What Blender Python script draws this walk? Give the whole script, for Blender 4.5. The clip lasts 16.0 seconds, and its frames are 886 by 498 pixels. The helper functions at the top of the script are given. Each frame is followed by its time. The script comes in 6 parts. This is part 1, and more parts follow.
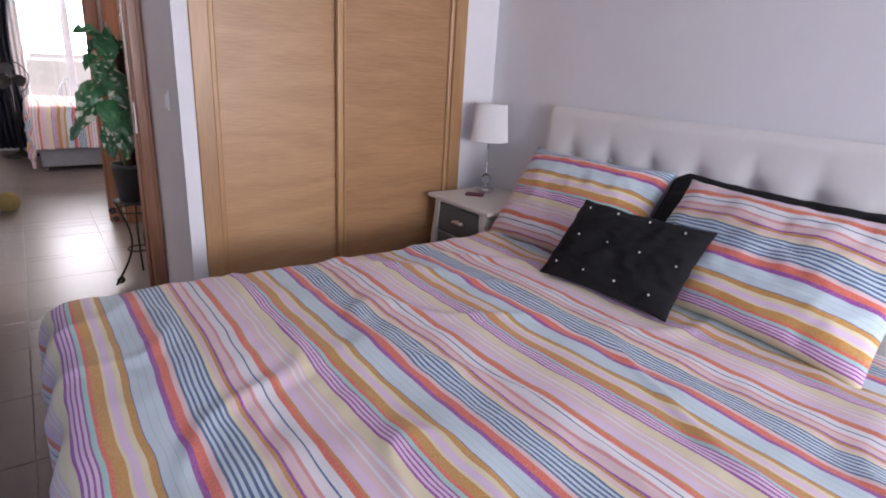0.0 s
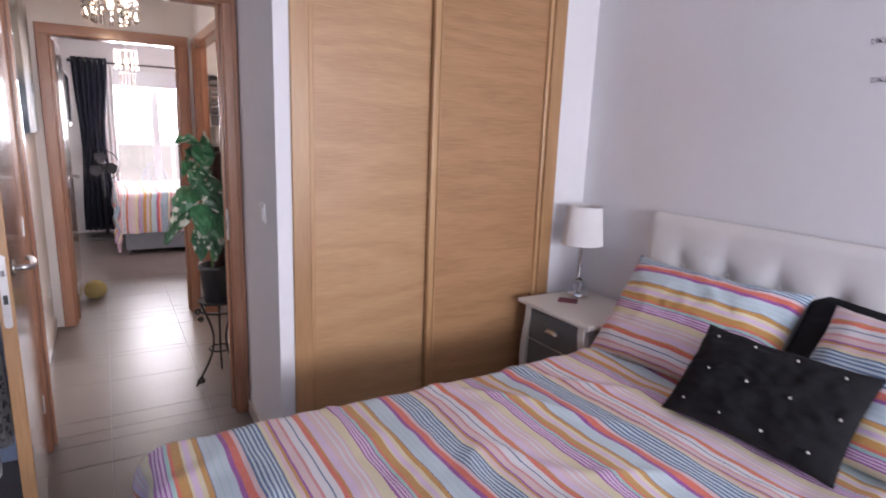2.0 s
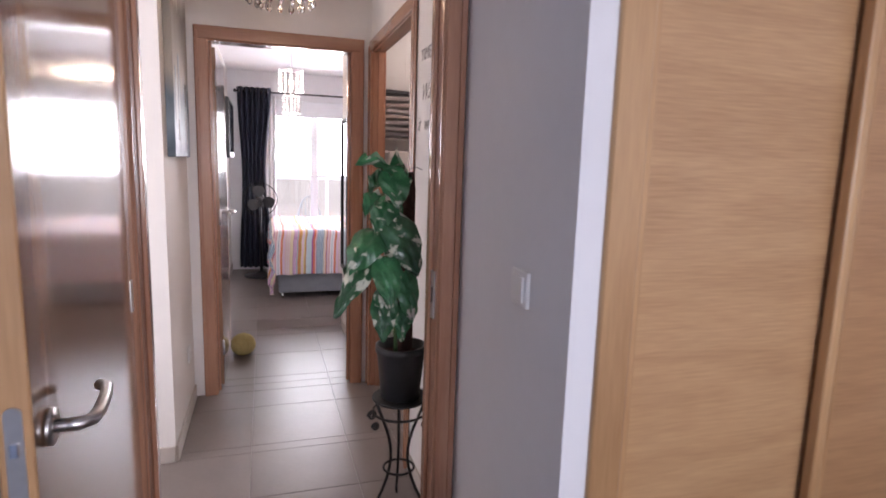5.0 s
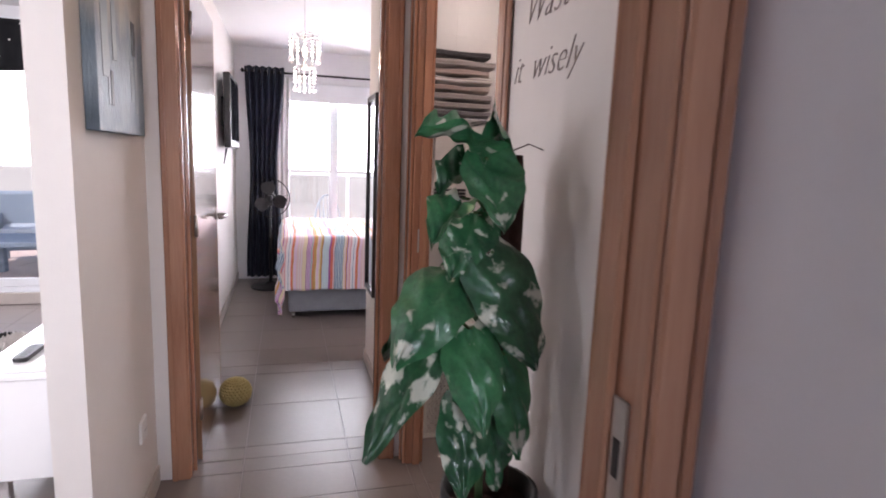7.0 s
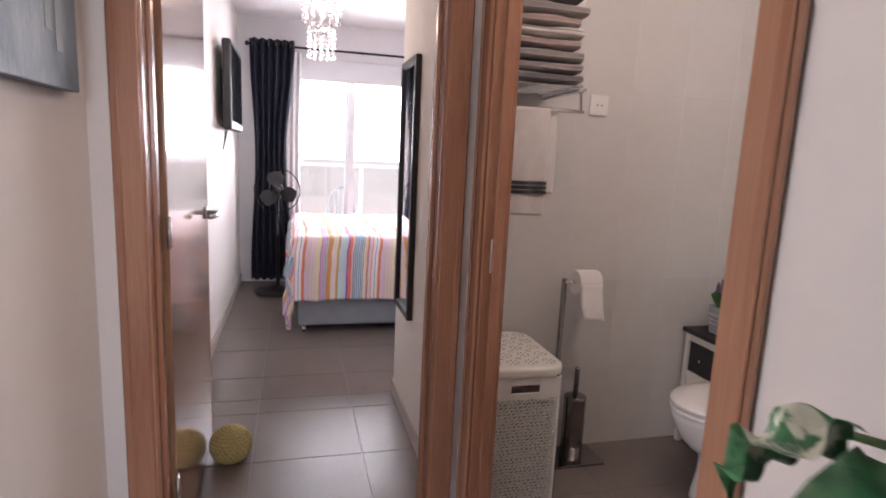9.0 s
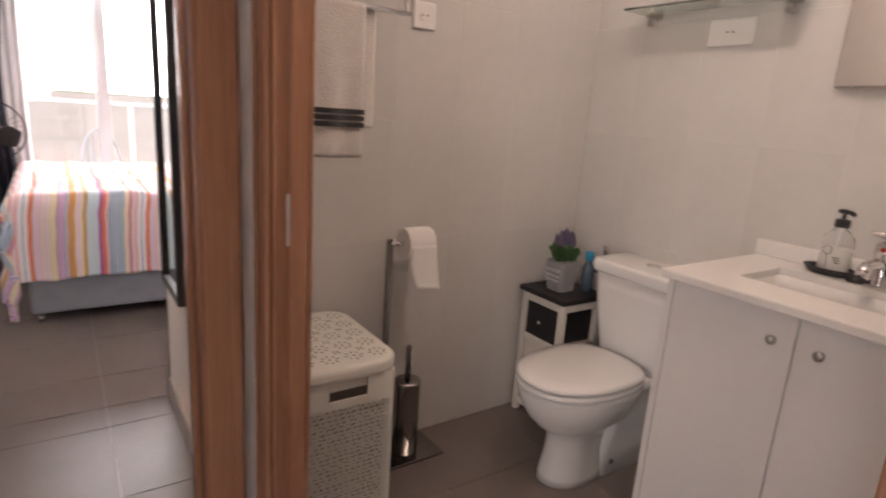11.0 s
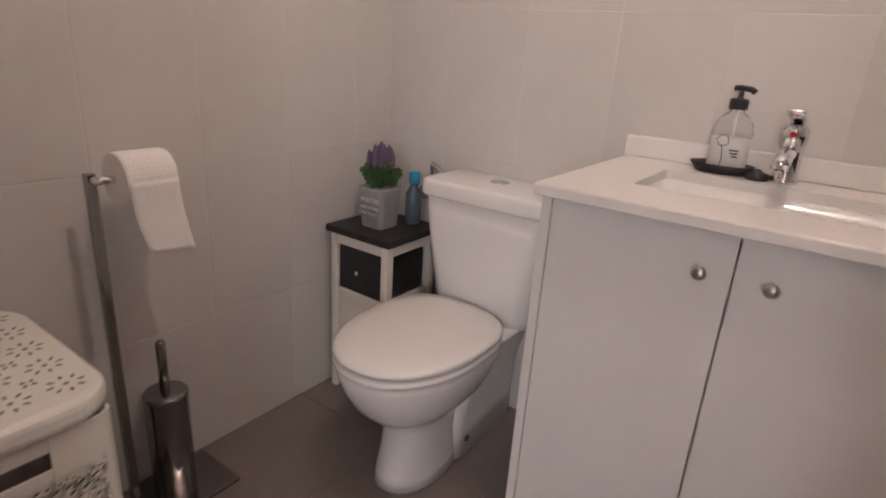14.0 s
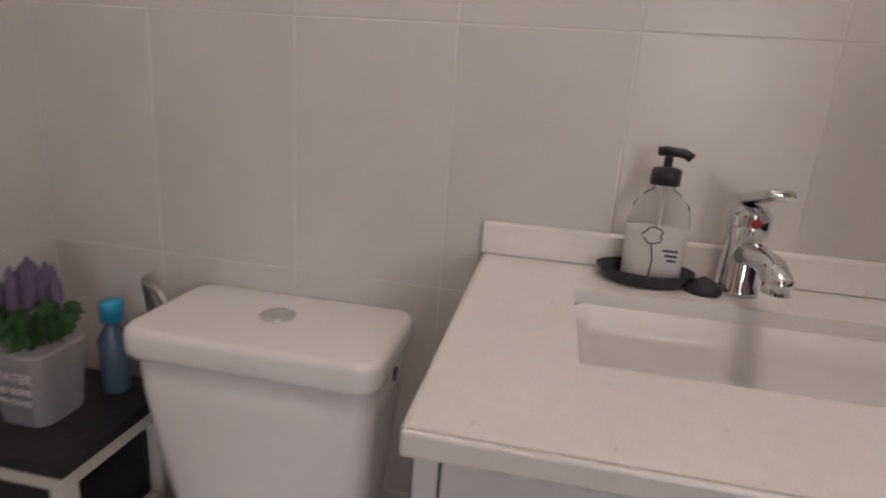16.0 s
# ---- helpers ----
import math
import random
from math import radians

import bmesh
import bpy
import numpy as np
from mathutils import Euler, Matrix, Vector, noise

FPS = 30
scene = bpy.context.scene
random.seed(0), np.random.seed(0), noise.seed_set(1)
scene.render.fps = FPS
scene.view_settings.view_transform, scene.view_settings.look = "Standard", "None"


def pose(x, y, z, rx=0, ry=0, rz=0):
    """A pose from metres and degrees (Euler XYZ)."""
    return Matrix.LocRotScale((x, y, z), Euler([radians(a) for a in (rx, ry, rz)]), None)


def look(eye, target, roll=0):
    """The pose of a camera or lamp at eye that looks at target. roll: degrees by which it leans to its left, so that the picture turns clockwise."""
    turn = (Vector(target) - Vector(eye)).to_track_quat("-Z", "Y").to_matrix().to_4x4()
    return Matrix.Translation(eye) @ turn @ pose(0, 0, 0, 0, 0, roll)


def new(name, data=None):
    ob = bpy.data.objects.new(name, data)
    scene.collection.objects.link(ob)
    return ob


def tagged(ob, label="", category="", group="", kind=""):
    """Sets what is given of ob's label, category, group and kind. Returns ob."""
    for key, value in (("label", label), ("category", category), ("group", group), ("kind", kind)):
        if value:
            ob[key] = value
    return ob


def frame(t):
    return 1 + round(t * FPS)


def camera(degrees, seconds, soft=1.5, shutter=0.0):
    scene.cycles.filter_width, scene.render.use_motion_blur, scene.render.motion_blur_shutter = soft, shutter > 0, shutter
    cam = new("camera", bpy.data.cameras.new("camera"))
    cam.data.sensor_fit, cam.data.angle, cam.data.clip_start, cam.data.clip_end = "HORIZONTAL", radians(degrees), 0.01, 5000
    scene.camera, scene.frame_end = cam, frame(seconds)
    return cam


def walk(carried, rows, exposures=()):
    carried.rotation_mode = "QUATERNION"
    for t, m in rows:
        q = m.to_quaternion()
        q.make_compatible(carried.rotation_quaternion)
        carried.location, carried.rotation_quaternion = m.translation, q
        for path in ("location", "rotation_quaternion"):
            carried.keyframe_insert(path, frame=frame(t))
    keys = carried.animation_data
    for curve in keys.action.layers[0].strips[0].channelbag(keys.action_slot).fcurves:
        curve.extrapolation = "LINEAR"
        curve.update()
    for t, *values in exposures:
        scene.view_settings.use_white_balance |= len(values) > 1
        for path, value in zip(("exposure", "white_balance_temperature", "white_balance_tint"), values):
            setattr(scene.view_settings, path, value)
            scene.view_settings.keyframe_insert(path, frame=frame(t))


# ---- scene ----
from functools import partial

cam = camera(76.2, 16.0, soft=1.8, shutter=0.4)
PATH = [
    (0, (-0.135, -0.194, 1.336), (0.998, 1.334, 0.717), 3.2),
    (0.5, (-0.138, -0.181, 1.375), (0.985, 1.359, 0.769), 3.0),
    (1, (-0.148, -0.136, 1.415), (0.96, 1.434, 0.859), 2.7),
    (1.5, (-0.16, -0.057, 1.456), (0.907, 1.564, 0.971), 2.2),
    (2, (-0.2, 0.078, 1.5), (0.806, 1.758, 1.092), 2.1),
    (2.5, (-0.241, 0.239, 1.507), (0.686, 1.98, 1.175), 2.0),
    (3, (-0.244, 0.419, 1.479), (0.603, 2.207, 1.186), 1.9),
    (3.5, (-0.209, 0.647, 1.452), (0.551, 2.474, 1.167), 1.7),
    (4, (-0.207, 0.86, 1.424), (0.469, 2.72, 1.14), 1.6),
    (6.5, (-0.116, 2.226, 1.377), (0.445, 4.121, 1.069), 2.0),
    (7, (-0.086, 2.458, 1.352), (0.449, 4.361, 1.047), 2.2),
    (7.5, (-0.072, 2.71, 1.356), (0.431, 4.62, 1.042), 2.2),
    (8, (-0.079, 2.924, 1.34), (0.372, 4.847, 1.024), 2.4),
    (9.2, (-0.105, 3.3, 1.295), (0.43, 5.205, 0.96), 2.8),
    (10.5, (-0.007, 3.681, 1.243), (0.845, 5.444, 0.835), 3.7),
    (11, (0.103, 3.748, 1.233), (1.211, 5.346, 0.764), 4.0),
    (11.5, (0.197, 3.794, 1.22), (1.472, 5.244, 0.697), 3.9),
    (12, (0.274, 3.833, 1.189), (1.648, 5.163, 0.602), 3.7),
    (12.5, (0.335, 3.879, 1.168), (1.76, 5.118, 0.511), 3.4),
    (13, (0.383, 3.924, 1.096), (1.841, 5.116, 0.421), 3.4),
    (13.5, (0.449, 4.021, 1.041), (1.937, 5.182, 0.381), 3.6),
    (14, (0.526, 4.185, 1.075), (2.075, 5.265, 0.418), 3.8),
    (14.5, (0.685, 4.33, 1.066), (2.319, 5.317, 0.468), 4.3),
    (15, (0.825, 4.481, 1.072), (2.572, 5.277, 0.511), 4.5),
    (15.5, (0.947, 4.582, 1.122), (2.792, 5.068, 0.523), 5.3),
    (16, (1.101, 4.553, 1.096), (3.0, 4.888, 0.565), 4.1),
]
EXPOSURES = [(0, 0.68, 6700, 21), (1.5, 0.8, 6700, 21), (3, 0.95, 6600, 22), (4, 0.85, 6600, 22), (6.5, 0.68, 6400, 20), (8, 0.78, 6500, 20), (10.5, 0.80, 7000, 20), (11.5, 0.75, 7500, 20), (12.5, 0.9, 7300, 20),
             (14, 0.85, 6900, 19), (15, 0.62, 6700, 17), (16, 0.48, 6500, 16)]
walk(cam, [(t, look(eye, target, roll)) for t, eye, target, roll in PATH], EXPOSURES)

# ---- sky, sun, lamps ----
world = bpy.data.worlds.new("sky")
scene.world = world
world.use_nodes = True
wn = world.node_tree.nodes
wl = world.node_tree.links
sky = wn.new("ShaderNodeTexSky")
sky.sky_type, sky.sun_disc = "NISHITA", False
sky.sun_elevation, sky.sun_rotation = radians(52), radians(230)
wn["Background"].inputs["Strength"].default_value = 0.15
wl.new(sky.outputs[0], wn["Background"].inputs["Color"])
sun = new("sun", bpy.data.lights.new("sun", "SUN"))
sun.data.energy, sun.data.angle, sun.data.color = 3.5, radians(0.5), (1, 0.95, 0.88)
# the sun stands behind the building, over its left shoulder
az, el = radians(230), radians(52)
sun.matrix_world = look((0, 0, 20), (-math.sin(az) * math.cos(el), -math.cos(az) * math.cos(el), 20 - math.sin(el)))


def window_lamp(name, eye, target, w, h, watts, colour):
    """Area lamp as skylight from a window, or from an added opening out of view."""
    d = bpy.data.lights.new(name, "AREA")
    d.shape, d.size, d.size_y, d.energy, d.color = "RECTANGLE", w, h, watts, colour
    ob = new(name, d)
    ob.matrix_world = look(eye, target)
    return ob


def bulb(name, place, watts, colour, r=0.03):
    d = bpy.data.lights.new(name, "POINT")
    d.energy, d.color, d.shadow_soft_size = watts, colour, r
    ob = new(name, d)
    ob.location = place
    return ob


window_lamp("skylight_bedroom_window", (0.6, -3.66, 1.5), (0.6, 2, 1.25), 1.9, 1.2, 98, (0.86, 0.92, 1.0))
window_lamp("skylight_balcony_window", (0.73, 9.25, 1.62), (0.73, 6, 1.0), 1.66, 0.85, 52, (0.93, 0.96, 1.0))
window_lamp("skylight_terrace_window", (-2.65, 8.4, 1.62), (-2.2, 4, 0.8), 3.2, 0.9, 60, (0.93, 0.96, 1.0))
# added lamp at an unseen south opening, to brighten the hall pier's end
window_lamp("added_light_living_south", (-2.6, 2.95, 1.5), (-2.0, 6, 1.2), 1.8, 1.2, 52, (0.95, 0.97, 1.0))
bulb("bulb_hall", (-0.112, 3.98, 2.13), 2.6, (1.0, 0.72, 0.45))
bulb("bulb_bedroom", (0.04, 6.5, 2.0), 4, (1.0, 0.78, 0.55))
bulb("bulb_bathroom", (1.15, 4.32, 2.36), 11.5, (1.0, 0.86, 0.76), 0.06)


# ---- materials ----
def surface(name, c1, c2=None, scale=6.0, rough=0.5, metal=0.0, bump=0.0, bump_scale=60.0, coat=0.0, stretch=(1, 1, 1), spec=0.5,
            vary=0.0, trans=0.0, ior=1.45, fine=0.35, sheen=0.0):
    """A two-scale surface: broad clouds and fine grain between two colours, a varied gloss and a fine relief."""
    m = bpy.data.materials.new(name)
    m.use_nodes = True
    n, l = m.node_tree.nodes, m.node_tree.links
    p = n["Principled BSDF"]
    p.inputs["Roughness"].default_value, p.inputs["Metallic"].default_value = rough, metal
    p.inputs["Coat Weight"].default_value, p.inputs["Coat Roughness"].default_value = coat, 0.08
    p.inputs["Specular IOR Level"].default_value, p.inputs["IOR"].default_value = spec, ior
    p.inputs["Transmission Weight"].default_value = trans
    p.inputs["Sheen Weight"].default_value = sheen
    c2 = c2 or tuple(c * 0.88 for c in c1)
    co = n.new("ShaderNodeTexCoord")
    mp = n.new("ShaderNodeMapping")
    mp.inputs["Scale"].default_value = stretch
    l.new(co.outputs["Object"], mp.inputs[0])
    broad, grain = n.new("ShaderNodeTexNoise"), n.new("ShaderNodeTexNoise")
    broad.inputs["Scale"].default_value, broad.inputs["Detail"].default_value = scale, 4
    grain.inputs["Scale"].default_value, grain.inputs["Detail"].default_value = scale * 9, 3
    l.new(mp.outputs[0], broad.inputs["Vector"])
    l.new(mp.outputs[0], grain.inputs["Vector"])
    add = n.new("ShaderNodeMix")
    add.inputs[0].default_value = fine
    l.new(broad.outputs[0], add.inputs[2])
    l.new(grain.outputs[0], add.inputs[3])
    ramp = n.new("ShaderNodeValToRGB")
    ramp.color_ramp.elements[0].position, ramp.color_ramp.elements[1].position = 0.3, 0.7
    ramp.color_ramp.elements[0].color, ramp.color_ramp.elements[1].color = (*c2, 1), (*c1, 1)
    l.new(add.outputs[0], ramp.inputs[0])
    out = ramp.outputs[0]
    if vary:
        info, hsv, rng = n.new("ShaderNodeObjectInfo"), n.new("ShaderNodeHueSaturation"), n.new("ShaderNodeMapRange")
        rng.inputs[3].default_value, rng.inputs[4].default_value = 1 - vary, 1 + vary
        l.new(info.outputs["Random"], rng.inputs[0])
        l.new(rng.outputs[0], hsv.inputs["Value"])
        l.new(out, hsv.inputs["Color"])
        out = hsv.outputs[0]
    l.new(out, p.inputs["Base Color"])
    rr = n.new("ShaderNodeMapRange")
    rr.inputs[3].default_value, rr.inputs[4].default_value = max(0, rough - 0.06), min(1, rough + 0.06)
    l.new(broad.outputs[0], rr.inputs[0])
    l.new(rr.outputs[0], p.inputs["Roughness"])
    if bump:
        b, bn = n.new("ShaderNodeBump"), n.new("ShaderNodeTexNoise")
        bn.inputs["Scale"].default_value, bn.inputs["Detail"].default_value = bump_scale, 4
        l.new(mp.outputs[0], bn.inputs["Vector"])
        b.inputs["Strength"].default_value, b.inputs["Distance"].default_value = bump, 0.01
        l.new(bn.outputs[0], b.inputs["Height"])
        l.new(b.outputs[0], p.inputs["Normal"])
    return m


def wood(name, dark, light, along="z", rough=0.35, coat=0.3, ring=7.0, fibre=0.60, vary=0.06):
    """Veneer with long grain lines and cathedral figures, the grain along one axis."""
    m = bpy.data.materials.new(name)
    m.use_nodes = True
    n, l = m.node_tree.nodes, m.node_tree.links
    p = n["Principled BSDF"]
    co, mp = n.new("ShaderNodeTexCoord"), n.new("ShaderNodeMapping")
    s = {"x": (0.16, 1, 1), "y": (1, 0.16, 1), "z": (1, 1, 0.16)}[along]
    mp.inputs["Scale"].default_value = s
    info, off = n.new("ShaderNodeObjectInfo"), n.new("ShaderNodeVectorMath")
    off.operation = "MULTIPLY_ADD"
    off.inputs[1].default_value = (7.1, 3.3, 5.7)
    l.new(info.outputs["Random"], off.inputs[0])
    l.new(co.outputs["Object"], off.inputs[2])
    l.new(off.outputs[0], mp.inputs[0])
    warp = n.new("ShaderNodeTexNoise")
    warp.inputs["Scale"].default_value, warp.inputs["Detail"].default_value = 2.6, 3
    l.new(mp.outputs[0], warp.inputs["Vector"])
    mul = n.new("ShaderNodeMath")
    mul.operation = "MULTIPLY"
    mul.inputs[1].default_value = ring * 4
    l.new(warp.outputs[0], mul.inputs[0])
    fr = n.new("ShaderNodeMath")
    fr.operation = "SINE"
    l.new(mul.outputs[0], fr.inputs[0])
    fib = n.new("ShaderNodeTexNoise")
    fmap = n.new("ShaderNodeMapping")
    fmap.inputs["Scale"].default_value = tuple(0.06 if v < 1 else 1.0 for v in s)
    l.new(off.outputs[0], fmap.inputs[0])
    l.new(fmap.outputs[0], fib.inputs["Vector"])
    fib.inputs["Scale"].default_value, fib.inputs["Detail"].default_value = 170, 5
    mix = n.new("ShaderNodeMix")
    mix.inputs[0].default_value = fibre
    half = n.new("ShaderNodeMapRange")
    half.inputs[1].default_value = -1
    l.new(fr.outputs[0], half.inputs[0])
    l.new(half.outputs[0], mix.inputs[2])
    l.new(fib.outputs[0], mix.inputs[3])
    ramp = n.new("ShaderNodeValToRGB")
    ramp.color_ramp.elements[0].position, ramp.color_ramp.elements[1].position = 0.18, 0.78
    ramp.color_ramp.elements[0].color, ramp.color_ramp.elements[1].color = (*dark, 1), (*light, 1)
    l.new(mix.outputs[0], ramp.inputs[0])
    hsv, rng = n.new("ShaderNodeHueSaturation"), n.new("ShaderNodeMapRange")
    rng.inputs[3].default_value, rng.inputs[4].default_value = 1 - vary, 1 + vary
    l.new(info.outputs["Random"], rng.inputs[0])
    l.new(rng.outputs[0], hsv.inputs["Value"])
    l.new(ramp.outputs[0], hsv.inputs["Color"])
    l.new(hsv.outputs[0], p.inputs["Base Color"])
    p.inputs["Roughness"].default_value = rough
    p.inputs["Coat Weight"].default_value, p.inputs["Coat Roughness"].default_value = coat, 0.12
    b = n.new("ShaderNodeBump")
    b.inputs["Strength"].default_value, b.inputs["Distance"].default_value = 0.12, 0.003
    l.new(mix.outputs[0], b.inputs["Height"])
    l.new(b.outputs[0], p.inputs["Normal"])
    return m


def striped(name, stops, period, rough=0.85):
    """Woven stripes across the cloth's own u, which is in metres; stops: share of the repeat and colour."""
    m = bpy.data.materials.new(name)
    m.use_nodes = True
    n, l = m.node_tree.nodes, m.node_tree.links
    p = n["Principled BSDF"]
    uv, sep = n.new("ShaderNodeUVMap"), n.new("ShaderNodeSeparateXYZ")
    l.new(uv.outputs[0], sep.inputs[0])
    div, fr = n.new("ShaderNodeMath"), n.new("ShaderNodeMath")
    div.operation, fr.operation = "DIVIDE", "FRACT"
    div.inputs[1].default_value = period
    l.new(sep.outputs[0], div.inputs[0])
    l.new(div.outputs[0], fr.inputs[0])
    half = len(stops) // 2
    outs = []
    for chunk in (stops[:half], stops[half:]):
        ramp = n.new("ShaderNodeValToRGB")
        r = ramp.color_ramp
        r.interpolation = "CONSTANT"
        r.elements[0].position, r.elements[0].color = chunk[0][0], (*chunk[0][1], 1)
        r.elements.remove(r.elements[1])
        for pos, c in chunk[1:]:
            r.elements.new(pos).color = (*c, 1)
        l.new(fr.outputs[0], ramp.inputs[0])
        outs.append(ramp)
    gt, mix = n.new("ShaderNodeMath"), n.new("ShaderNodeMix")
    gt.operation = "GREATER_THAN"
    gt.inputs[1].default_value = stops[half][0]
    l.new(fr.outputs[0], gt.inputs[0])
    mix.data_type = "RGBA"
    l.new(gt.outputs[0], mix.inputs[0])
    l.new(outs[0].outputs[0], mix.inputs[6])
    l.new(outs[1].outputs[0], mix.inputs[7])
    # the weave: pale threads run across the stripes, and the colour thins unevenly
    co, thread = n.new("ShaderNodeTexCoord"), n.new("ShaderNodeTexNoise")
    thread.inputs["Scale"].default_value, thread.inputs["Detail"].default_value = 260, 2
    l.new(co.outputs["Object"], thread.inputs["Vector"])
    cloud = n.new("ShaderNodeTexNoise")
    cloud.inputs["Scale"].default_value = 5
    l.new(co.outputs["Object"], cloud.inputs["Vector"])
    pale = n.new("ShaderNodeMix")
    pale.data_type = "RGBA"
    pale.inputs[7].default_value = (0.80, 0.76, 0.76, 1)
    rng = n.new("ShaderNodeMapRange")
    rng.inputs[1].default_value, rng.inputs[2].default_value, rng.inputs[4].default_value = 0.4, 0.85, 0.28
    l.new(thread.outputs[0], rng.inputs[0])
    l.new(rng.outputs[0], pale.inputs[0])
    l.new(mix.outputs[2], pale.inputs[6])
    hsv, r2 = n.new("ShaderNodeHueSaturation"), n.new("ShaderNodeMapRange")
    r2.inputs[3].default_value, r2.inputs[4].default_value = 0.92, 1.06
    l.new(cloud.outputs[0], r2.inputs[0])
    l.new(r2.outputs[0], hsv.inputs["Value"])
    l.new(pale.outputs[2], hsv.inputs["Color"])
    l.new(hsv.outputs[0], p.inputs["Base Color"])
    p.inputs["Roughness"].default_value, p.inputs["Sheen Weight"].default_value = rough, 0.2
    b = n.new("ShaderNodeBump")
    b.inputs["Strength"].default_value, b.inputs["Distance"].default_value = 0.25, 0.002
    l.new(thread.outputs[0], b.inputs["Height"])
    l.new(b.outputs[0], p.inputs["Normal"])
    return m


def spotted(name, ground, ring, core, scale):
    """Leopard print: dark uneven rings with a grey heart on a pale ground."""
    m = surface(name, ground, ground, 5, 0.9, sheen=0.4)
    n, l = m.node_tree.nodes, m.node_tree.links
    co, vo, no = n.new("ShaderNodeTexCoord"), n.new("ShaderNodeTexVoronoi"), n.new("ShaderNodeTexNoise")
    vo.inputs["Scale"].default_value, vo.inputs["Randomness"].default_value = scale, 0.85
    no.inputs["Scale"].default_value = scale * 2.2
    wrp = n.new("ShaderNodeMix")
    wrp.data_type = "VECTOR"
    wrp.inputs[0].default_value = 0.012
    l.new(co.outputs["Object"], wrp.inputs[4])
    l.new(no.outputs["Color"], wrp.inputs[5])
    l.new(co.outputs["Object"], no.inputs["Vector"])
    l.new(wrp.outputs[1], vo.inputs["Vector"])
    ramp = n.new("ShaderNodeValToRGB")
    r = ramp.color_ramp
    r.elements[0].position, r.elements[0].color = 0.0, (*core, 1)
    r.elements[1].position, r.elements[1].color = 0.19, (*core, 1)
    for pos, c in ((0.22, ring), (0.40, ring), (0.44, ground)):
        r.elements.new(pos).color = (*c, 1)
    l.new(vo.outputs["Distance"], ramp.inputs[0])
    l.new(ramp.outputs[0], n["Principled BSDF"].inputs["Base Color"])
    return m


def glass(name, rough=0.0, colour=(1, 1, 1), ior=1.45):
    m = bpy.data.materials.new(name)
    m.use_nodes = True
    p = m.node_tree.nodes["Principled BSDF"]
    p.inputs["Base Color"].default_value = (*colour, 1)
    p.inputs["Roughness"].default_value, p.inputs["Transmission Weight"].default_value, p.inputs["IOR"].default_value = rough, 1, ior
    return m


def glowing(name, colour, strength):
    m = bpy.data.materials.new(name)
    m.use_nodes = True
    p = m.node_tree.nodes["Principled BSDF"]
    p.inputs["Base Color"].default_value = (*colour, 1)
    p.inputs["Emission Color"].default_value, p.inputs["Emission Strength"].default_value = (*colour, 1), strength
    return m


WHITE = surface("white_wall_paint", (0.80, 0.79, 0.80), (0.76, 0.75, 0.76), 2.5, 0.75, bump=0.06, bump_scale=180)
WARM = surface("warm_white_wall_paint", (0.78, 0.74, 0.71), (0.74, 0.70, 0.67), 2.5, 0.7, bump=0.06, bump_scale=180)
BLUE = surface("dull_blue_wall", (0.30, 0.38, 0.52), (0.27, 0.34, 0.48), 2.5, 0.7, bump=0.06, bump_scale=180)
CEIL = surface("ceiling_paint", (0.83, 0.82, 0.82), (0.80, 0.79, 0.79), 2, 0.8, bump=0.05, bump_scale=150)
SKIRT = surface("skirting_tile", (0.52, 0.46, 0.42), (0.46, 0.41, 0.37), 9, 0.3, vary=0.05)
GROUT = surface("floor_grout", (0.36, 0.33, 0.31), (0.30, 0.275, 0.26), 30, 0.85, bump=0.2, bump_scale=300)
TILE = surface("floor_porcelain", (0.205, 0.172, 0.158), (0.178, 0.149, 0.137), 5, 0.31, bump=0.008, bump_scale=25, vary=0.03, spec=0.3)
WTILE = surface("wall_tile_glaze", (0.63, 0.615, 0.60), (0.59, 0.575, 0.56), 2.5, 0.30, bump=0.02, bump_scale=9, vary=0.02)
WGROUT = surface("wall_grout", (0.70, 0.68, 0.66), (0.60, 0.58, 0.56), 30, 0.8)
OAKX = wood("oak_veneer_level", (0.375, 0.207, 0.098), (0.545, 0.335, 0.172), "x", 0.36, 0.15, 14, 0.82)
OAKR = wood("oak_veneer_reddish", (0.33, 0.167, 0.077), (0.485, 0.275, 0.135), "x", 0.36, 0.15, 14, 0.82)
OAKZ = wood("oak_upright", (0.36, 0.19, 0.085), (0.55, 0.33, 0.16), "z", 0.34, 0.2, 5)
REDX = wood("red_varnished_wood_level", (0.30, 0.135, 0.08), (0.44, 0.23, 0.142), "x", 0.24, 0.5, 5)
REDY = wood("red_varnished_wood_deep", (0.30, 0.135, 0.08), (0.44, 0.23, 0.142), "y", 0.24, 0.5, 5)
REDZ = wood("red_varnished_wood_upright", (0.30, 0.135, 0.08), (0.44, 0.23, 0.142), "z", 0.24, 0.5, 5)
LEAFW = wood("door_veneer", (0.24, 0.125, 0.07), (0.40, 0.24, 0.15), "z", 0.13, 0.8, 5)
CHROME = surface("chrome", (0.82, 0.82, 0.83), (0.74, 0.74, 0.76), 8, 0.09, 1.0)
STEEL = surface("brushed_steel", (0.60, 0.58, 0.56), (0.48, 0.46, 0.45), 8, 0.3, 1.0, bump=0.05, bump_scale=400)
PLASTW = surface("white_plastic", (0.82, 0.81, 0.80), (0.78, 0.77, 0.76), 6, 0.35)
BLACKP = surface("black_plastic", (0.018, 0.018, 0.02), (0.03, 0.03, 0.032), 10, 0.38)
BLACKF = surface("black_fabric", (0.006, 0.006, 0.008), (0.008, 0.008, 0.010), 12, 0.95, bump=0.3, bump_scale=350)
